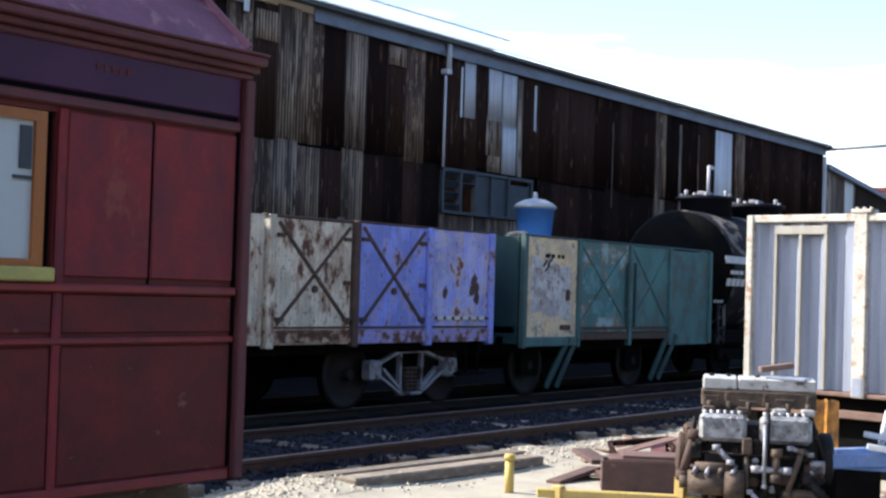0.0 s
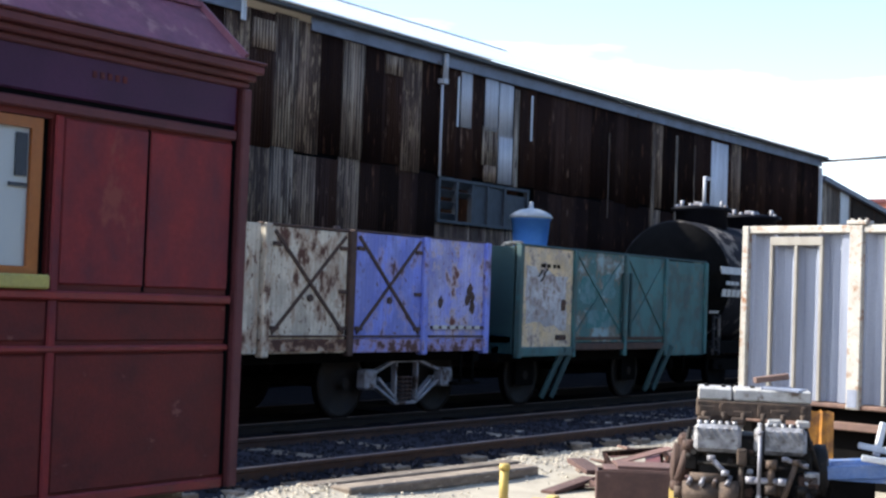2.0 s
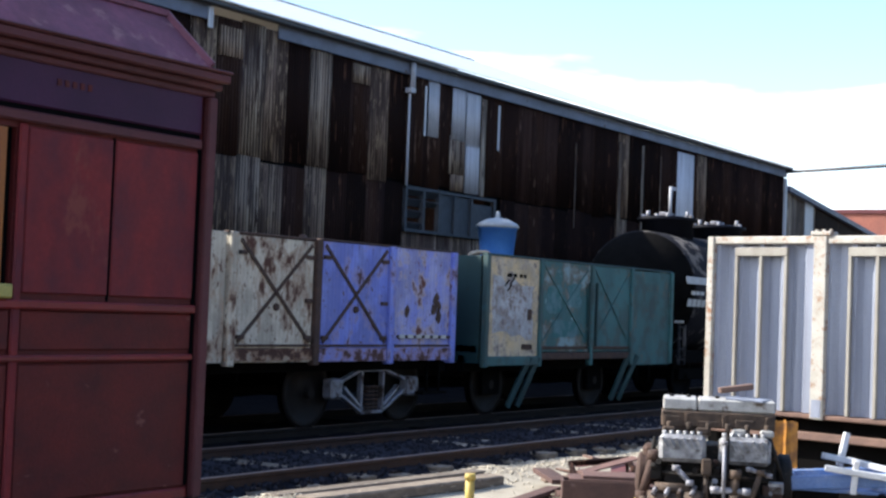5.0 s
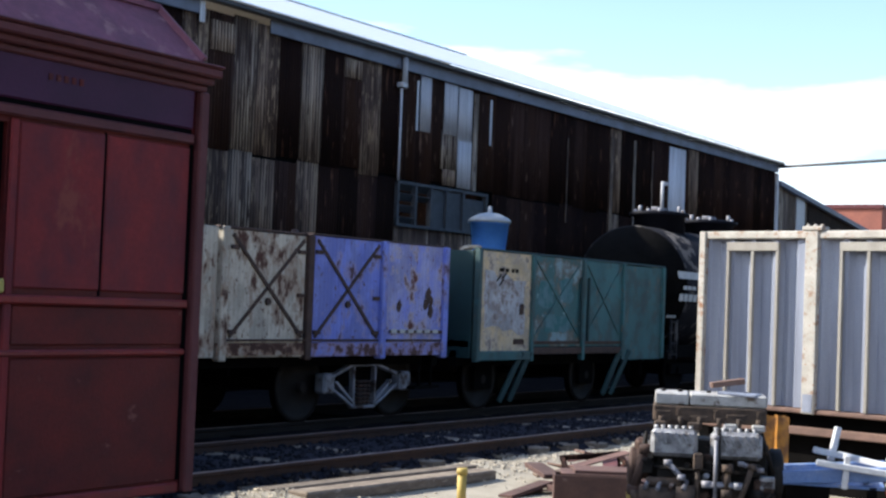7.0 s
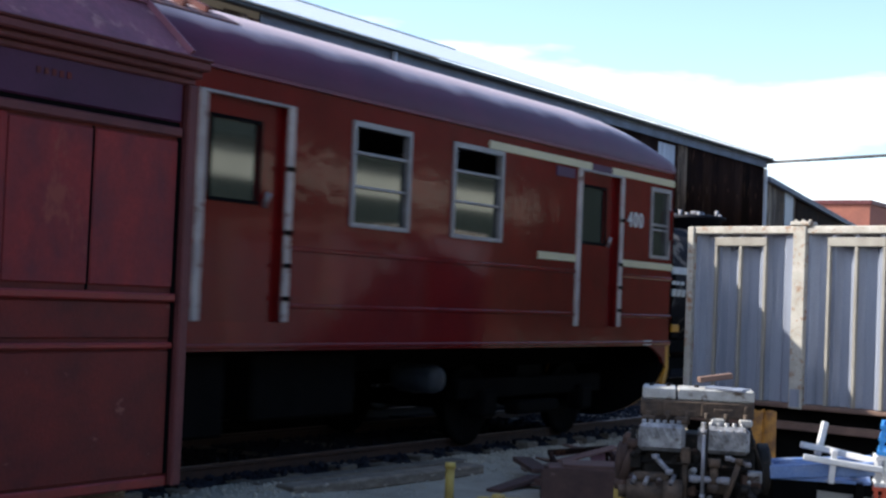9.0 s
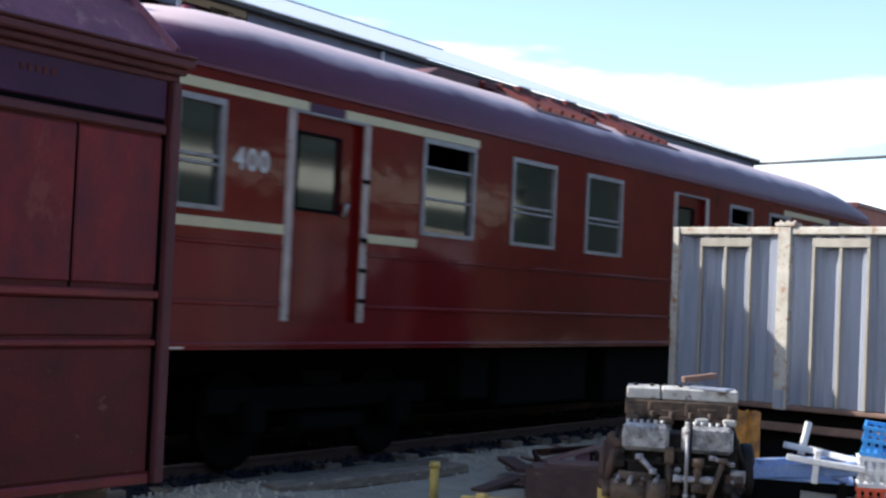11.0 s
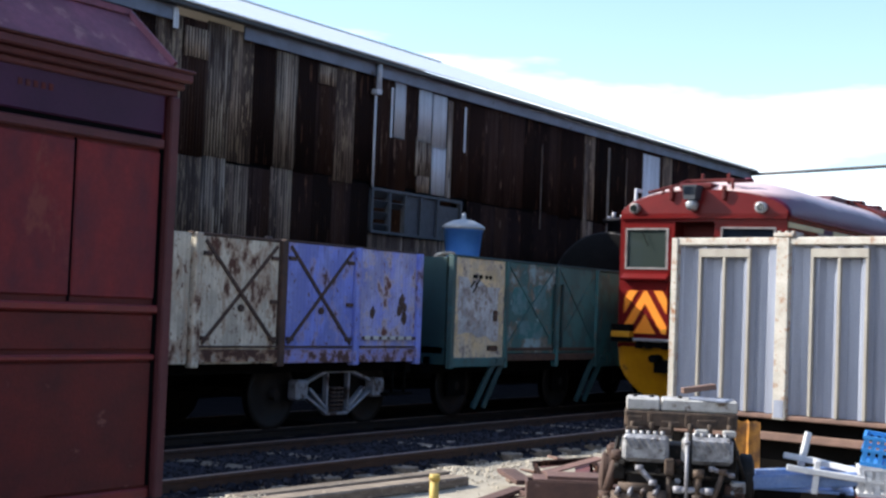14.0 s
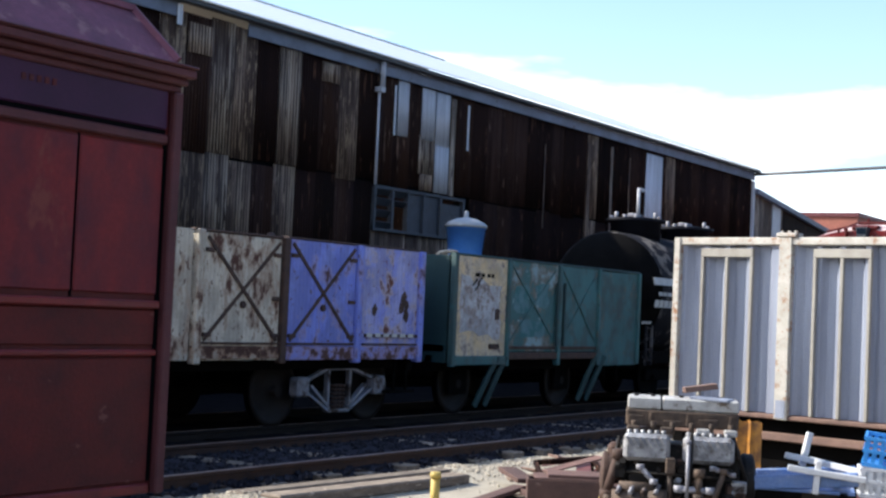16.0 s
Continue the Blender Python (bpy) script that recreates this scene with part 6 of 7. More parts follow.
    put("horn_box", bm, M["roof_kit"], front, "red box on the cab roof", bow=False)
    for y in (0.52, -0.42):
        bm = bmesh.new()
        bx(bm, -0.02, 0.06, y - 0.035, y + 0.035, 3.6, 3.84, 0.015)
        put("bracket", bm, M["roof_kit"], front, bow=False)
    for y in (-0.33, 0.5):
        bm = bmesh.new()
        cyl(bm, (-0.06, y, 1.9), (-0.06, y, 2.9), 0.014, n=6)
        for z in (2.0, 2.8):
            bar(bm, (-0.06, y, z), (0.02, y, z), 0.02, 0.02)
        put("handrail", bm, M["train_red"], front, bow=False)
    for s in (-1, 1) if turn else ():
        bm = bmesh.new()
        prism(bm, [(0.14, 1.12), (0.13, 0.78), (0.28, 0.46), (0.62, 0.28), (0.65, 0.30), (0.36, 0.50), (0.22, 0.78), (0.23, 1.12)], s * (HW - 0.05), s * (HW - 0.005))
        put("apron_return", bm, M["yellow"], apron, "yellow curved side of the apron", bow=False)
        bm = bmesh.new()
        prism(bm, [(0.235, 1.12), (0.225, 0.80), (0.36, 0.94), (0.62, 1.05), (0.95, 1.12)], s * (HW - 0.05), s * (HW - 0.008))
        put("apron_gusset", bm, M["train_front"], apron, "dark red rounded corner behind the apron", bow=False)
    for s in (-1, 1):
        bm = bmesh.new()
        bx(bm, 0.24, 0.30, s * (HW + 0.01), s * (HW + 0.05), 2.45, 2.85, 0.01)
        put("mirror", bm, M["train_red"], front, bow=False)


WHEELSETS = []


def build_railcar():
    train = thing("railcar", "dark red railcar with chevron cab ends, rolling along the track", "railcar", pose(0, TRAIN_Y, 0))
    railcar_side(train, 1), railcar_side(train, -1)
    railcar_front(train, 0.0, 0), railcar_front(train, TRAIN_L, 180)
    # roof, drooping at both ends
    bm = bmesh.new()
    xs = [0.04, 0.2, 0.4, 0.7, 1.0, 1.4, 1.9, 2.6, *[4 + i for i in range(12)], 16.8, 17.5, 18.0, 18.4, 18.7, 19.0, 19.2, 19.36]
    ys = [-(HW + 0.02) * math.cos(math.pi * j / 22) for j in range(23)]
    def crown(x):
        e = min(x, TRAIN_L - x)
        return 0.72 - 0.30 * max(0.0, 1 - e / 1.9) ** 2
    def pull(x, y):
        e = min(x, TRAIN_L - x)
        k = (0.11 * (abs(y) / HW) ** 2 + 0.16 * max(0.0, roof_z(y, 0.42) - 3.38)) * max(0.0, 1 - e / 0.8)
        return x + k if x < 9 else x - k
    grid = [[bm.verts.new((pull(x, y), y, roof_z(y, crown(x)) + 0.012)) for y in ys] for x in xs]
    for a, b in zip(grid, grid[1:]):
        for j in range(len(ys) - 1):
            bm.faces.new((a[j], a[j + 1], b[j + 1], b[j])).smooth = True
    ext = bmesh.ops.extrude_face_region(bm, geom=bm.faces[:])
    bmesh.ops.translate(bm, verts=[g for g in ext["geom"] if isinstance(g, bmesh.types.BMVert)], vec=(0, 0, -0.03))
    roof = part("roof", bm, M["train_top"], train, "maroon curved roof, crown painted pale as if in sun")
    bm = bmesh.new()
    for s in (-1, 1):
        bx(bm, 0.2, TRAIN_L - 0.2, s * (HW + 0.02) - 0.015, s * (HW + 0.02) + 0.015, 3.33, 3.36, 0.004)
    part("rain_strip", bm, M["train_roof"], roof)
    # raised radiator housing and vents near the middle
    bm = bmesh.new()
    prism(bm, [(5.0, 3.95), (5.5, 4.16), (9.9, 4.16), (10.4, 3.95)], -0.55, 0.7)
    part("roof_housing", bm, M["roof_rust"], roof, "red oxide roof housing")
    for x0, x1 in ((6.6, 8.6), (9.0, 10.8)):
        bm = bmesh.new()
        v = [bm.verts.new((x, y, roof_z(y, 0.72) + 0.03 + dz)) for x in (x0, x1) for y, dz in ((-1.22, 0.0), (-0.5, 0.06))]
        bm.faces.new((v[0], v[1], v[3], v[2]))
        ext = bmesh.ops.extrude_face_region(bm, geom=bm.faces[:])
        bmesh.ops.translate(bm, verts=[g for g in ext["geom"] if isinstance(g, bmesh.types.BMVert)], vec=(0, 0, -0.05))
        hatch = part("hatch", bm, M["roof_rust"], roof, "red oxide hatch panel")
        bm = bmesh.new()
        for i in range(6):
            x = x0 + 0.15 + i * (x1 - x0 - 0.2) / 6
            bar(bm, (x, -1.15, roof_z(-1.15, 0.72) + 0.05), (x + 0.12, -0.5, roof_z(-0.5, 0.72) + 0.12), 0.05, 0.05)
        part("slat", bm, M["roof_kit"], hatch, "dark slats on the hatch")
    bm = bmesh.new()
    for i in range(9):
        x = 6.4 + i * 0.42
        bx(bm, x, x + 0.30, -0.62, -0.3, 4.05, 4.15 + 0.03 * (i % 3), 0.02)
    part("grille", bm, M["roof_kit"], roof, "dark roof grilles")
    for x in (1.75, 17.65):
        bm = bmesh.new()
        cyl(bm, (x, -0.2, 3.95), (x, -0.2, 4.14), 0.1, 0.06, n=12)
        part("vent", bm, M["train_roof"], roof)
    # inside: floor, seats, ceiling
    part("floor", box_mesh(0.2, TRAIN_L - 0.2, -HW + 0.06, HW - 0.06, 1.10, 1.2, M["under"]), None, train)
    part("ceiling", box_mesh(0.5, TRAIN_L - 0.5, -HW + 0.08, HW - 0.08, 3.30, 3.33, M["louvre"]), None, train)
    for x in (3.2, 9.9, 15.9):
        part("partition", box_mesh(x, x + 0.04, -HW + 0.06, HW - 0.06, 1.2, 3.3, M["louvre"]), None, train)
    seat = bmesh.new()
    bx(seat, -0.25, 0.2, -0.9, 0.0, 0.35, 0.5, 0.05), bx(seat, -0.3, -0.2, -0.9, 0.0, 0.4, 1.15, 0.04)
    seat_me = mesh("seat", seat, M["void"])
    for i in range(10):
        for y in (-0.45, 1.35):
            ob = part("seat", seat_me, None, train)
            ob.location = (3.9 + i * 1.2, y, 1.2)
    # underneath
    bm = bmesh.new()
    bx(bm, 0.3, TRAIN_L - 0.3, -0.5, -0.35, 0.8, 1.1), bx(bm, 0.3, TRAIN_L - 0.3, 0.35, 0.5, 0.8, 1.1)
    part("underframe", bm, M["under"], train)
    for x0, x1, y0, y1, z0 in ((6.0, 8.2, -1.2, -0.5, 0.4), (8.6, 10.8, -1.25, 0.6, 0.35), (11.2, 12.7, -1.2, -0.4, 0.45), (6.4, 9.0, 0.3, 1.2, 0.4), (11.0, 13.0, 0.2, 1.2, 0.4), (5.2, 5.8, -1.2, 0.9, 0.5)):
        part("equipment_box", box_mesh(x0, x1, y0, y1, z0, 1.05, M["under"], 0.03), None, train)
    bm = bmesh.new()
    lathe(bm, [(0.03, 0), (0.12, 0.03), (0.15, 0.1), (0.15, 0.5), (0.12, 0.57), (0.03, 0.6)], 18, Matrix.Translation((14.2, -1.2, 0.74)) @ Euler((radians(-90), 0, 0)).to_matrix().to_4x4())
    part("air_reservoir", bm, M["louvre"], train, "grey round reservoir end")
    for bc in (3.0, 16.4):
        bm = bmesh.new()
        for s in (-1, 1):
            bx(bm, bc - 1.7, bc + 1.7, s * 1.02 - 0.06, s * 1.02 + 0.06, 0.5, 0.72, 0.02)
            for dx in (-1.15, 1.15):
                bx(bm, bc + dx - 0.16, bc + dx + 0.16, s * 1.06 - 0.12, s * 1.06 + 0.12, 0.3, 0.6, 0.04)
            bx(bm, bc - 0.5, bc + 0.5, s * 1.05 - 0.1, s * 1.05 + 0.1, 0.3, 0.45, 0.03)
        bx(bm, bc - 0.3, bc + 0.3, -1.0, 1.0, 0.55, 0.85)
        bogie = part("bogie", bm, M["under"], train)
        for dx in (-1.15, 1.15):
            WHEELSETS.append((wheelset(bogie, bc + dx, 0, 0.42, M["under"]), bc + dx))
    return train


# ---- yard clutter ----
def build_engine():
    e = thing("scrap_engine", "greasy old diesel engine block with pale rocker covers", "engine", pose(10.15, 4.22, -0.17, 0, 0, -66))
    # local x across the view, local y away from it
    def p(name, bm, m, label=""):
        return part(name, bm, M[m], e, label)
    bm = bmesh.new()
    bx(bm, -0.44, 0.42, -0.18, 0.28, 0.30, 0.82, 0.02), bx(bm, -0.40, 0.30, -0.14, 0.24, 0.06, 0.30, 0.03)
    p("block", bm, "engine_black", "oily black block")
    bm = bmesh.new()
    bx(bm, -0.42, 0.40, -0.2, 0.24, 0.95, 1.07, 0.012)
    for x0, x1, h in ((-0.40, -0.29, 1.03), (-0.25, -0.22, 1.05), (-0.15, -0.02, 1.0), (0.02, 0.05, 1.05), (0.11, 0.25, 1.02), (0.33, 0.36, 1.05)):
        bx(bm, x0, x1, -0.212, -0.2, 0.955, h, 0.004)
    p("cylinder_head", bm, "engine_brown", "grimy brown cylinder head")
    for x0, x1 in ((-0.41, -0.165), (-0.155, 0.40)):
        bm = bmesh.new()
        bx(bm, x0, x1, -0.19, 0.22, 1.072, 1.16, 0.011)
        cov = p("rocker_cover", bm, "cover", "pale rocker cover")
        for k in range(2):
            bm = bmesh.new()
            xx = x0 + (x1 - x0) * (0.25 + 0.5 * k)
            cyl(bm, (xx, 0.0, 1.158), (xx, 0.0, 1.178), 0.018, n=8)
            part("nut", bm, M["engine_black"], cov)
    for x0, x1 in ((-0.43, -0.09), (0.0, 0.37)):
        bm = bmesh.new()
        bx(bm, x0, x1, -0.30, -0.17, 0.70, 0.90, 0.03)
        for i in range(6):
            xx = x0 + 0.02 + i * (x1 - x0 - 0.04) / 6
            bar(bm, (xx, -0.305, 0.88), (xx + 0.045, -0.305, 0.80), 0.02, 0.018, 0.004)
            cyl(bm, (xx + 0.02, -0.24, 0.88), (xx + 0.02, -0.24, 0.925), 0.018, n=7)
        p("manifold_cover", bm, "alu", "cast aluminium manifold cover")
    for i in range(6):
        xx = -0.36 + i * 0.14
        bm = bmesh.new()
        cyl(bm, (xx, -0.19, 0.90), (xx, -0.21, 0.99), 0.02, n=7)
        p("stud", bm, "engine_brown")
    for a, b in (((-0.4, -0.26, 0.62), (0.36, -0.27, 0.60)), ((0.06, -0.32, 0.92), (0.05, -0.33, 0.30)), ((0.05, -0.33, 0.30), (-0.12, -0.28, 0.26)), ((-0.1, -0.24, 0.66), (-0.1, -0.26, 0.30)), ((0.36, -0.22, 0.9), (0.46, -0.2, 0.6)), ((0.46, -0.2, 0.6), (0.40, -0.25, 0.3)), ((-0.46, -0.1, 0.86), (-0.52, -0.12, 0.5)), ((0.3, -0.25, 0.5), (0.28, -0.3, 0.1))):
        bm = bmesh.new()
        cyl(bm, a, b, 0.016, n=7)
        p("fuel_pipe", bm, "engine_black", "greasy fuel pipe")
    bm = bmesh.new()
    cyl(bm, (-0.50, -0.30, 0.40), (-0.16, -0.30, 0.40), 0.085, n=18), cyl(bm, (-0.56, -0.30, 0.40), (-0.50, -0.30, 0.40), 0.045, n=12)
    cyl(bm, (-0.24, -0.30, 0.40), (-0.10, -0.30, 0.40), 0.105, n=18), cyl(bm, (-0.45, -0.30, 0.51), (-0.2, -0.30, 0.51), 0.04, n=12)
    p("starter_motor", bm, "engine_brown", "brown starter motor")
    for i in range(4):
        bm = bmesh.new()
        cyl(bm, (-0.46 + i * 0.09, -0.38, 0.47), (-0.43 + i * 0.09, -0.3, 0.53), 0.018, n=7)
        p("terminal", bm, "bogie_grey")
    bm = bmesh.new()
    rot = Matrix.Translation((-0.50, -0.02, 0.55)) @ Euler((0, radians(-90), 0)).to_matrix().to_4x4()
    lathe(bm, [(0.05, 0), (0.17, 0.0), (0.19, 0.02), (0.16, 0.04), (0.19, 0.06), (0.17, 0.08), (0.05, 0.1)], 22, rot)
    bx(bm, -0.55, -0.45, -0.06, 0.12, 0.6, 0.80, 0.03)
    p("pulley", bm, "ironwork", "rusty front pulley")
    bm = bmesh.new()
    lathe(bm, [(0.1, 0), (0.19, 0.0), (0.22, 0.03), (0.22, 0.10), (0.17, 0.12), (0.17, 0.05)], 26, Matrix.Translation((0.42, 0.05, 0.55)) @ Euler((0, radians(90), 0)).to_matrix().to_4x4())
    p("flywheel_housing", bm, "engine_black", "black flywheel housing")
    bm = bmesh.new()
    pts = [Vector((0.30 + 0.16 * math.cos(a), -0.30, 0.22 + 0.14 * math.sin(a))) for a in [math.pi * (1.05 - 0.16 * i) for i in range(9)]]
    sweep(bm, pts, 0.035, 9)
    p("water_pipe", bm, "engine_brown", "curved brown water pipe")
    bm = bmesh.new()
    bx(bm, -0.12, -0.05, -0.34, -0.27, 0.62, 0.74, 0.01), cyl(bm, (-0.085, -0.3, 0.35), (-0.085, -0.3, 0.62), 0.02, n=8)
    p("valve", bm, "engine_brown", "dull brass valve")
    bm = bmesh.new()
    bx(bm, -0.5, 0.5, -0.12, 0.0, 0.0, 0.08, 0.01), bx(bm, -0.5, 0.5, 0.14, 0.26, 0.0, 0.08, 0.01)
    p("skid", bm, "timber", "timber skids")
    for k, (a, b, r, m) in enumerate((((0.04, -0.34, 0.86), (0.04, -0.35, 0.40), 0.014, "bogie_grey"), ((0.30, -0.33, 0.66), (0.20, -0.35, 0.36), 0.020, "engine_brown"), ((-0.02, -0.33, 0.52), (0.20, -0.34, 0.52), 0.024, "bogie_grey"),
                                      ((-0.46, -0.22, 0.74), (-0.54, -0.24, 0.44), 0.034, "ironwork"), ((-0.06, -0.36, 0.36), (0.12, -0.37, 0.20), 0.016, "bogie_grey"), ((0.34, -0.30, 0.46), (0.50, -0.32, 0.30), 0.030, "engine_black"),
                                      ((-0.30, -0.31, 0.66), (-0.20, -0.33, 0.56), 0.020, "bogie_grey"), ((0.12, -0.33, 0.64), (0.12, -0.34, 0.46), 0.030, "engine_brown"), ((0.22, -0.32, 0.68), (0.36, -0.33, 0.64), 0.016, "bogie_grey"))):
        bm = bmesh.new()
        cyl(bm, a, b, r, n=10)
        for e_pt in (a, b):
            cyl(bm, Vector(e_pt) + Vector((0, 0, -r)), Vector(e_pt) + Vector((0, 0, r)), r * 1.5, n=8)
        p("rod" if k % 2 == 0 else "hose_stub", bm, m, {"bogie_grey": "dull grey metal rod", "engine_brown": "grimy brown pipe", "ironwork": "rusty pipe stub", "engine_black": "black pipe stub"}[m])
    for x in (-0.36, -0.12, 0.14, 0.34):
        bm = bmesh.new()
        bx(bm, x - 0.05, x + 0.05, -0.235, -0.2, 0.90, 0.955, 0.012)
        p("port_flange", bm, "cover" if x > 0 else "engine_brown", "stained port flange")
    r5 = random.Random(3)
    for i in range(70):
        x, z = r5.uniform(-0.5, 0.46), r5.uniform(0.12, 0.70)
        s = r5.uniform(0.015, 0.05)
        bm = bmesh.new()
        if i % 3:
            cyl(bm, (x, -0.20, z), (x + r5.uniform(-0.06, 0.06), -0.24 - s, z + r5.uniform(-0.05, 0.05)), s * 0.7, s * 0.5, n=8)
        else:
            bx(bm, x - s, x + s * r5.uniform(0.6, 2.2), -0.26, -0.18, z - s, z + s, 0.008)
        p("fitting", bm, r5.choice(("engine_black", "engine_black", "engine_brown", "alu", "ironwork")))
    # offcuts on the covers
    for lab, dims, m, rz in (("rusty offcut lying on the rocker cover", (0.0, 0.25, -0.05, 0.04, 0.0, 0.042), "beam", 12), ("dented grey sheet scrap on the rocker cover", (0.08, 0.36, -0.14, 0.10, 0.0, 0.02), "cont", -16)):
        o = tagged(new("metal_offcut", box_mesh(*dims, M[m], 0.004)), lab, "scrap")
        o.matrix_world = e.matrix_world @ pose(0, 0, 1.163 + (0.035 if m == "beam" else 0.0), 0, -9 if m == "beam" else 2, rz)


def build_clutter():
    # timbers lying along the track
    for x, y, L, w, h, rz, lab in ((10.95, 7.55, 2.75, 0.24, 0.10, -4, "weathered grey-brown sleeper lying beside the rail"), (11.05, 7.88, 3.1, 0.2, 0.07, -3, "long weathered timber lying beside the rail")):
        t = tagged(new("loose_sleeper", box_mesh(-L / 2, L / 2, -w / 2, w / 2, 0, h, M["sleeper"], 0.015)), lab, "sleeper", "timbers beside the rail")
        t.matrix_world = pose(x, y, ground_height(x, y) + 0.0, 0, 0, rz)
    post = thing("marker_post", "short faded yellow marker post", "post", pose(10.6, 6.66, -0.2))
    bm = bmesh.new()
    cyl(bm, (0, 0, 0), (0, 0, 0.32), 0.04, n=14)
    part("pipe", bm, M["yellow_post"], post)
    bm = bmesh.new()
    cyl(bm, (0, 0, 0.32), (0, 0, 0.37), 0.05, 0.045, n=14)
    part("cap", bm, M["yellow_post"], post)
    # steel box and plates
    b = thing("steel_box", "open rusty brown steel box", "box", pose(11.55, 5.92, -0.17, 0, 0, -60))
    bm = bmesh.new()
    bx(bm, -0.32, 0.32, -0.2, -0.18, 0, 0.29, 0.004), bx(bm, -0.32, 0.32, 0.25, 0.27, 0, 0.27, 0.004)
    bx(bm, -0.32, -0.30, -0.18, 0.25, 0, 0.28, 0.004), bx(bm, 0.30, 0.32, -0.18, 0.25, 0, 0.28, 0.004), bx(bm, -0.3, 0.3, -0.18, 0.25, 0, 0.02)
    part("shell", bm, M["scrap"], b)
    bm = bmesh.new()
    bx(bm, -0.26, 0.34, -0.19, 0.24, 0.292, 0.306, 0.004), bx(bm, -0.14, 0.36, -0.16, 0.26, 0.306, 0.336, 0.004)
    part("flap", bm, M["scrap"], b, "bent rusty lid")
    # empty frame lying on the gravel behind it
    o = thing("metal_stand", "dark rusty rectangular stand tilted on the gravel", "stand", pose(12.35, 6.28, 0.10, 14, -6, -52), "scrap heap")
    for x0, x1, y0, y1 in ((-0.30, 0.30, -0.22, -0.18), (-0.30, 0.30, 0.18, 0.22), (-0.30, -0.26, -0.18, 0.18), (0.26, 0.30, -0.18, 0.18)):
        part("rail", box_mesh(x0, x1, y0, y1, 0, 0.05, M["rust_dark"], 0.006), None, o)
    for i, (x0, y0) in enumerate(((-0.27, -0.19), (0.27, -0.19), (-0.27, 0.19), (0.27, 0.19))):
        part("leg", box_mesh(x0 - 0.015, x0 + 0.015, y0 - 0.015, y0 + 0.015, -0.36, 0, M["rust_dark"]), None, o)
    # boards stacked before the orange-brown sheet
    base = tagged(new("scrap_box", box_mesh(-0.34, 0.34, -0.14, 0.14, 0, 0.36, M["under"], 0.01)), "black greasy box under the stacked boards", "box")
    base.matrix_world = pose(12.25, 4.36, -0.17, 0, 0, -60)
    for i, (k, L, dx, rz) in enumerate((("beam", 0.86, 0.02, -57), ("roof_rust", 0.72, 0.10, -63), ("scrap", 0.60, -0.05, -54), ("cont_rib", 0.52, 0.06, -60))):
        o = tagged(new("loose_board", box_mesh(-L / 2, L / 2, -0.07, 0.07, 0, 0.026, M[k], 0.004)), "dusty reddish board stacked on a greasy box", "board", "scrap heap")
        o.matrix_world = pose(12.25 + dx * 0.5, 4.36 - dx * 0.85, 0.192 + i * 0.027, 0, 0, rz)
    r3 = random.Random(21)
    for i in range(16):
        x, y = r3.uniform(11.6, 13.6), r3.uniform(5.6, 6.9)
        L = r3.uniform(0.25, 0.75)
        o = tagged(new("scrap_plate", box_mesh(-L / 2, L / 2, -r3.uniform(0.05, 0.14), 0.08, 0, r3.uniform(0.015, 0.05), M["scrap"], 0.004)), "rusty scrap metal strip on the ground", "scrap", "scrap heap")
        o.matrix_world = pose(x, y, -0.13 + 0.025 * (i % 7) * (x > 12), r3.uniform(-8, 8), r3.uniform(-10, 10), r3.uniform(0, 180))
    for i in range(34):
        u = r3.random()
        x, y = 9.6 + 2.6 * r3.random() + 0.6 * u, 2.7 + 1.2 * r3.random()
        L = r3.uniform(0.12, 0.5)
        m = r3.choice(("scrap", "scrap", "under", "beam", "white_steel", "cont", "blue_steel", "ironwork"))
        what = {"scrap": "rusty scrap strip", "under": "black greasy scrap part", "beam": "rusty angle offcut", "white_steel": "white painted steel offcut", "cont": "grey sheet offcut", "blue_steel": "blue painted steel offcut", "ironwork": "rusty iron fitting"}[m]
        o = tagged(new("scrap_piece", box_mesh(-L / 2, L / 2, -r3.uniform(0.02, 0.06), 0.03, 0, r3.uniform(0.02, 0.07), M[m], 0.005)), what + " lying in the heap", "scrap", "scrap heap")
        o.matrix_world = pose(x, y, -0.17 + 0.06 * (i % 5), r3.uniform(-15, 15), r3.uniform(-14, 14), r3.uniform(0, 180))
    for i in range(14):
        x, y = 12.0 + 1.6 * r3.random(), 5.9 + 0.9 * r3.random()
        L = r3.uniform(0.3, 0.8)
        o = tagged(new("scrap_plate", box_mesh(-L / 2, L / 2, -r3.uniform(0.06, 0.16), 0.08, 0, r3.uniform(0.012, 0.03), M[r3.choice(("scrap", "roof_rust", "beam", "timber"))], 0.004)), "reddish rusty plate in the scrap heap", "scrap", "scrap heap")
        o.matrix_world = pose(x, y, -0.10 + 0.04 * (i % 8), r3.uniform(-12, 12), r3.uniform(-14, 14), r3.uniform(0, 180))
    # low yellow barrier in front of the scrap
    y = thing("yellow_barrier", "low faded yellow steel barrier rail", "barrier", pose(0, 0, -0.2))
    bm = bmesh.new()
    bar(bm, (9.55, 5.75, 0.24), (10.2, 4.3, 0.25), 0.06, 0.07, 0.01)
    part("rail", bm, M["yellow_post"], y)
    for px, py, h in ((9.62, 5.6, 0.30), (10.0, 4.76, 0.42)):
        bm = bmesh.new()
        bx(bm, px - 0.04, px + 0.04, py - 0.04, py + 0.04, 0, h, 0.008)
        part("post", bm, M["yellow_post"], y)
    # amber sheet leaning at the container's foot
    s = tagged(new("plastic_sheet", None), "translucent-looking orange-brown ribbed sheet leaning by the container", "sheet")
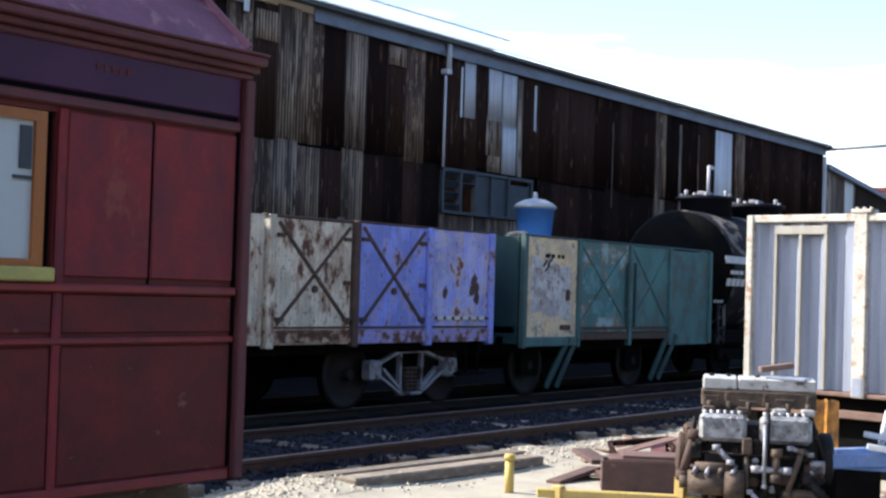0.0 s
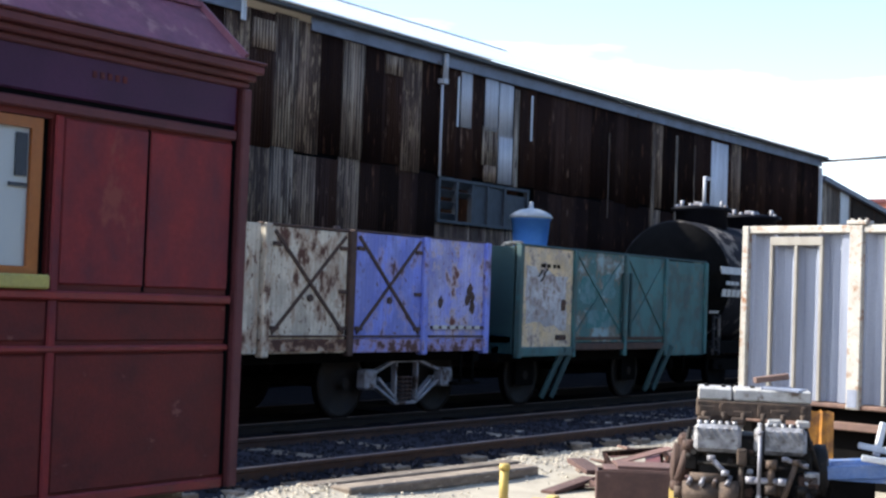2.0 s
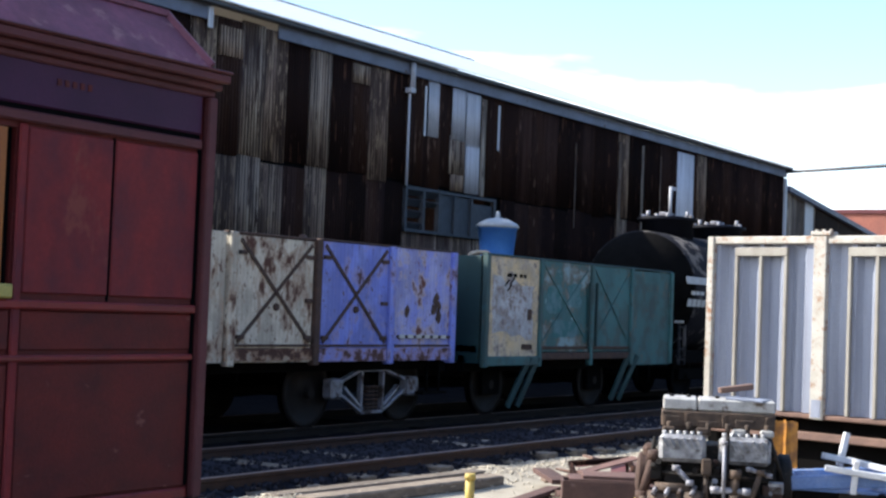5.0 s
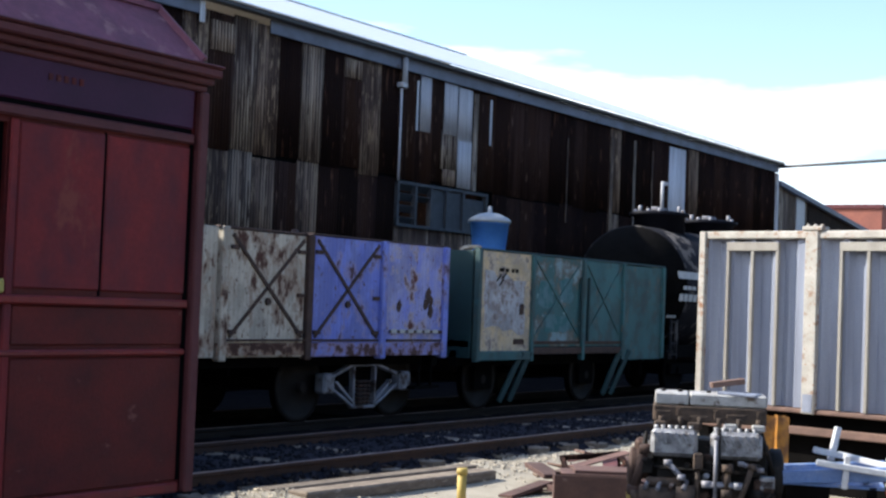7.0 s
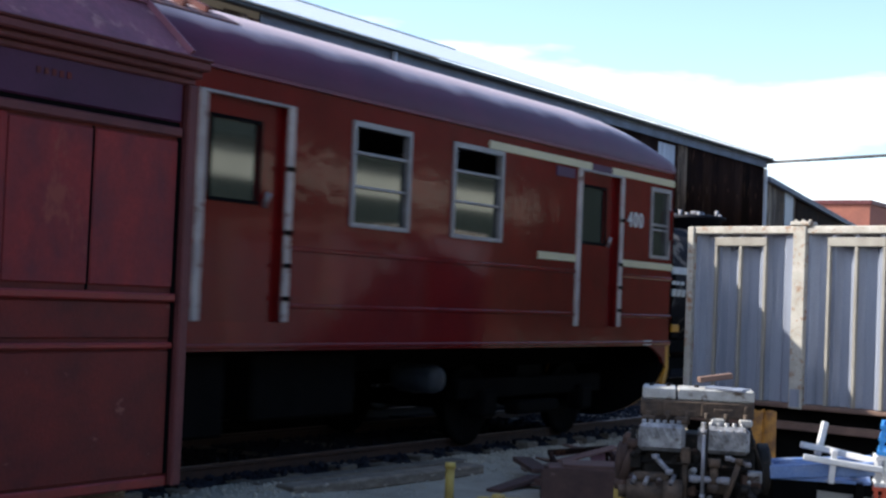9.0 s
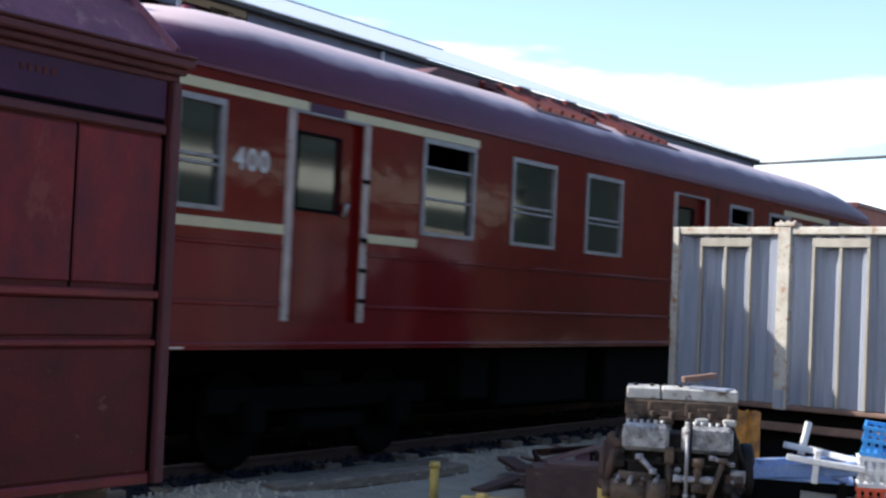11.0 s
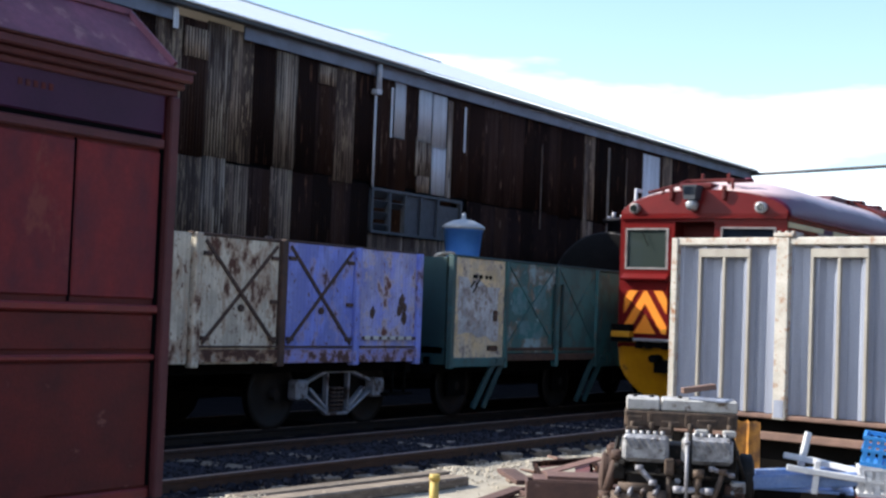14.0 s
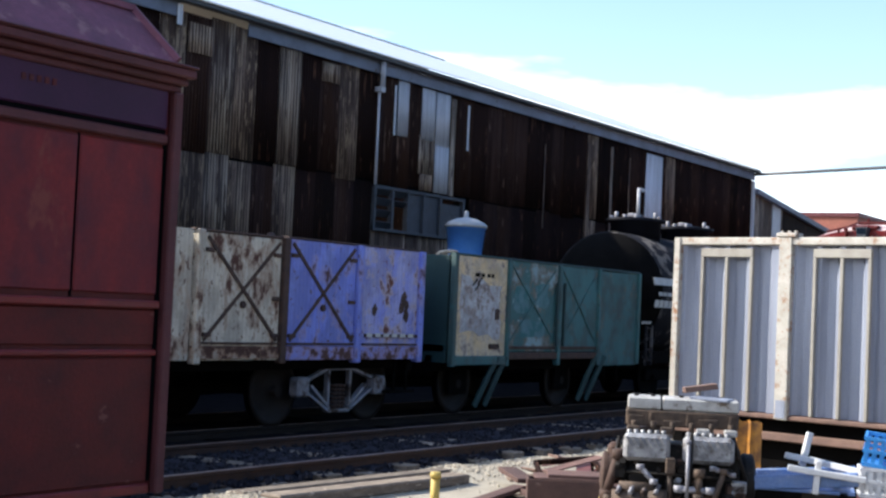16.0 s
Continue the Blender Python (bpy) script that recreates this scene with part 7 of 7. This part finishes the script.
    s.matrix_world = pose(13.05, 4.78, -0.18, -10, 0, -70)
    bm = bmesh.new()
    n = 14
    vs = [(bm.verts.new((-0.17 + 0.30 * i / n, 0.006 * (i % 2) + 0.03 * noise.noise((i * 0.5, 0, 0)), 0)), bm.verts.new((-0.16 + 0.29 * i / n, 0.006 * (i % 2) + 0.05 * noise.noise((i * 0.6, 3, 0)), 0.84 + 0.03 * noise.noise((i * 0.7, 9, 0))))) for i in range(n + 1)]
    for a, c in zip(vs, vs[1:]):
        bm.faces.new((a[0], c[0], c[1], a[1]))
    ext = bmesh.ops.extrude_face_region(bm, geom=bm.faces[:])
    bmesh.ops.translate(bm, verts=[g for g in ext["geom"] if isinstance(g, bmesh.types.BMVert)], vec=(0, 0.006, 0))
    part("sheet", bm, M["amber"], s)
    # blue steel frame with white rails
    f = thing("metal_rack", "blue steel frame with white tubes lying in the scrap", "frame", pose(10.6, 3.45, -0.08, 0, 0, -72))
    bm = bmesh.new()
    for yy in (-0.25, 0.25):
        bar(bm, (-0.42, yy, 0.48), (0.40, yy, 0.56), 0.05, 0.10, 0.008)
    for xx in (-0.35, -0.05, 0.25):
        bar(bm, (xx, -0.25, 0.50), (xx, 0.25, 0.50), 0.05, 0.04, 0.006)
    bx(bm, -0.4, 0.38, -0.25, 0.25, 0.44, 0.46)
    part("tray", bm, M["blue_steel"], f)
    bm = bmesh.new()
    for a, c in (((-0.1, -0.32, 0.62), (0.45, -0.30, 0.56)), ((0.0, 0.1, 0.60), (0.05, 0.12, 0.85)), ((-0.12, 0.0, 0.68), (0.08, 0.1, 0.64)), ((0.1, -0.3, 0.44), (0.12, -0.3, 0.68)), ((0.05, 0.2, 0.64), (0.46, 0.0, 0.58))):
        bar(bm, a, c, 0.045, 0.045, 0.006)
    part("tube", bm, M["white_steel"], f, "white steel tubes")
    for xx in (-0.35, 0.3):
        for yy in (-0.22, 0.22):
            bm = bmesh.new()
            bx(bm, xx - 0.03, xx + 0.03, yy - 0.03, yy + 0.03, -0.11, 0.46, 0.005)
            part("leg", bm, M["under"], f)
    # crates
    def crate(m, label, mm):
        c = thing("plastic_crate", label, "crate", mm, "stacked crates")
        slat = box_mesh(0, 0.03, -0.0075, 0.0075, 0.03, 0.19, m)
        for i in range(8):
            for y in (-0.1425, 0.1425):
                ob = part("slat", slat, None, c)
                ob.location = (-0.2 + i * 0.055, y, 0)
        for z in (0.0, 0.1, 0.19):
            bm = bmesh.new()
            holed(bm, -0.21, 0.235, -0.155, 0.155, 0.0, 0.025, [(-0.19, 0.215, -0.13, 0.13)])
            bm.transform(Matrix.Translation((0, 0, z)) @ Matrix(((1, 0, 0, 0), (0, 0, 1, 0), (0, 1, 0, 0), (0, 0, 0, 1))))
            part("rim", bm, m, c)
        part("base", box_mesh(-0.2, 0.22, -0.14, 0.14, 0, 0.012, m), None, c)
        return c
    base = tagged(new("steel_drum_stand", box_mesh(-0.35, 0.35, -0.25, 0.25, 0, 0.3, M["scrap"], 0.01)), "rusty box that carries the crates", "box")
    base.matrix_world = pose(10.75, 2.82, -0.17, 0, 0, -74)
    crate(M["red_plastic"], "red-orange plastic crate at the bottom of the stack", pose(10.68, 2.84, 0.135, 0, 0, -74))
    crate(M["white_steel"], "white plastic crate in the stack", pose(10.7, 2.84, 0.352, 0, 0, -70))
    crate(M["blue"], "bright blue plastic crate on top of the stack", pose(10.7, 2.82, 0.57, 4, 6, -76))


build_ground()
build_track(9.3, "broad-gauge track with rusty rails on timber sleepers", 0.06)
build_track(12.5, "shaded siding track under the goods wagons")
build_shed()
build_far()
# the shed and what hangs on it stand a little further back than first laid out
further = Matrix.Translation((0, 0, 1.57)) @ Matrix.Scale(1.055, 4) @ Matrix.Translation((0, 0, -1.57))
for ob in [o for o in scene.objects if o.parent is None]:
    if ob.name in ("wall_shed", "roof_shed", "wall_shed_ends", "window_1", "wall_annexe", "overhead_cable", "cable_pole"):
        ob.matrix_basis = further @ ob.matrix_basis
build_bogie_wagon()
build_green_wagon()
build_tank_wagon()
build_carriage()
build_container()
railcar = build_railcar()
build_engine()
build_clutter()
build_stones()


def motions():
    """The railcar rolls by at a steady pace, its wheels turning with it."""
    speed = 4.87  # metres a second
    times = [0, 7.3, 8.0, 8.7, 10.8, 11.5, 12.0, 12.5, 13.0, 13.5, 14.0, 16.0]
    rear = [-9.9 - 7.3 * speed, -9.9, -6.5, -3.07, 7.09, 10.47, 12.91, 15.34, 17.78, 20.25, 22.69, 22.69 + 2 * speed]
    walk(railcar, [(k * 0.25, pose(float(np.interp(k * 0.25, times, rear)), TRAIN_Y, 0)) for k in range(65)])
    for ob, x in WHEELSETS:
        walk(ob, [(k * 0.1, pose(x, 0, 0.42, 0, math.degrees(speed * k * 0.1 / 0.42) % 360, 0)) for k in range(161)])


motions()
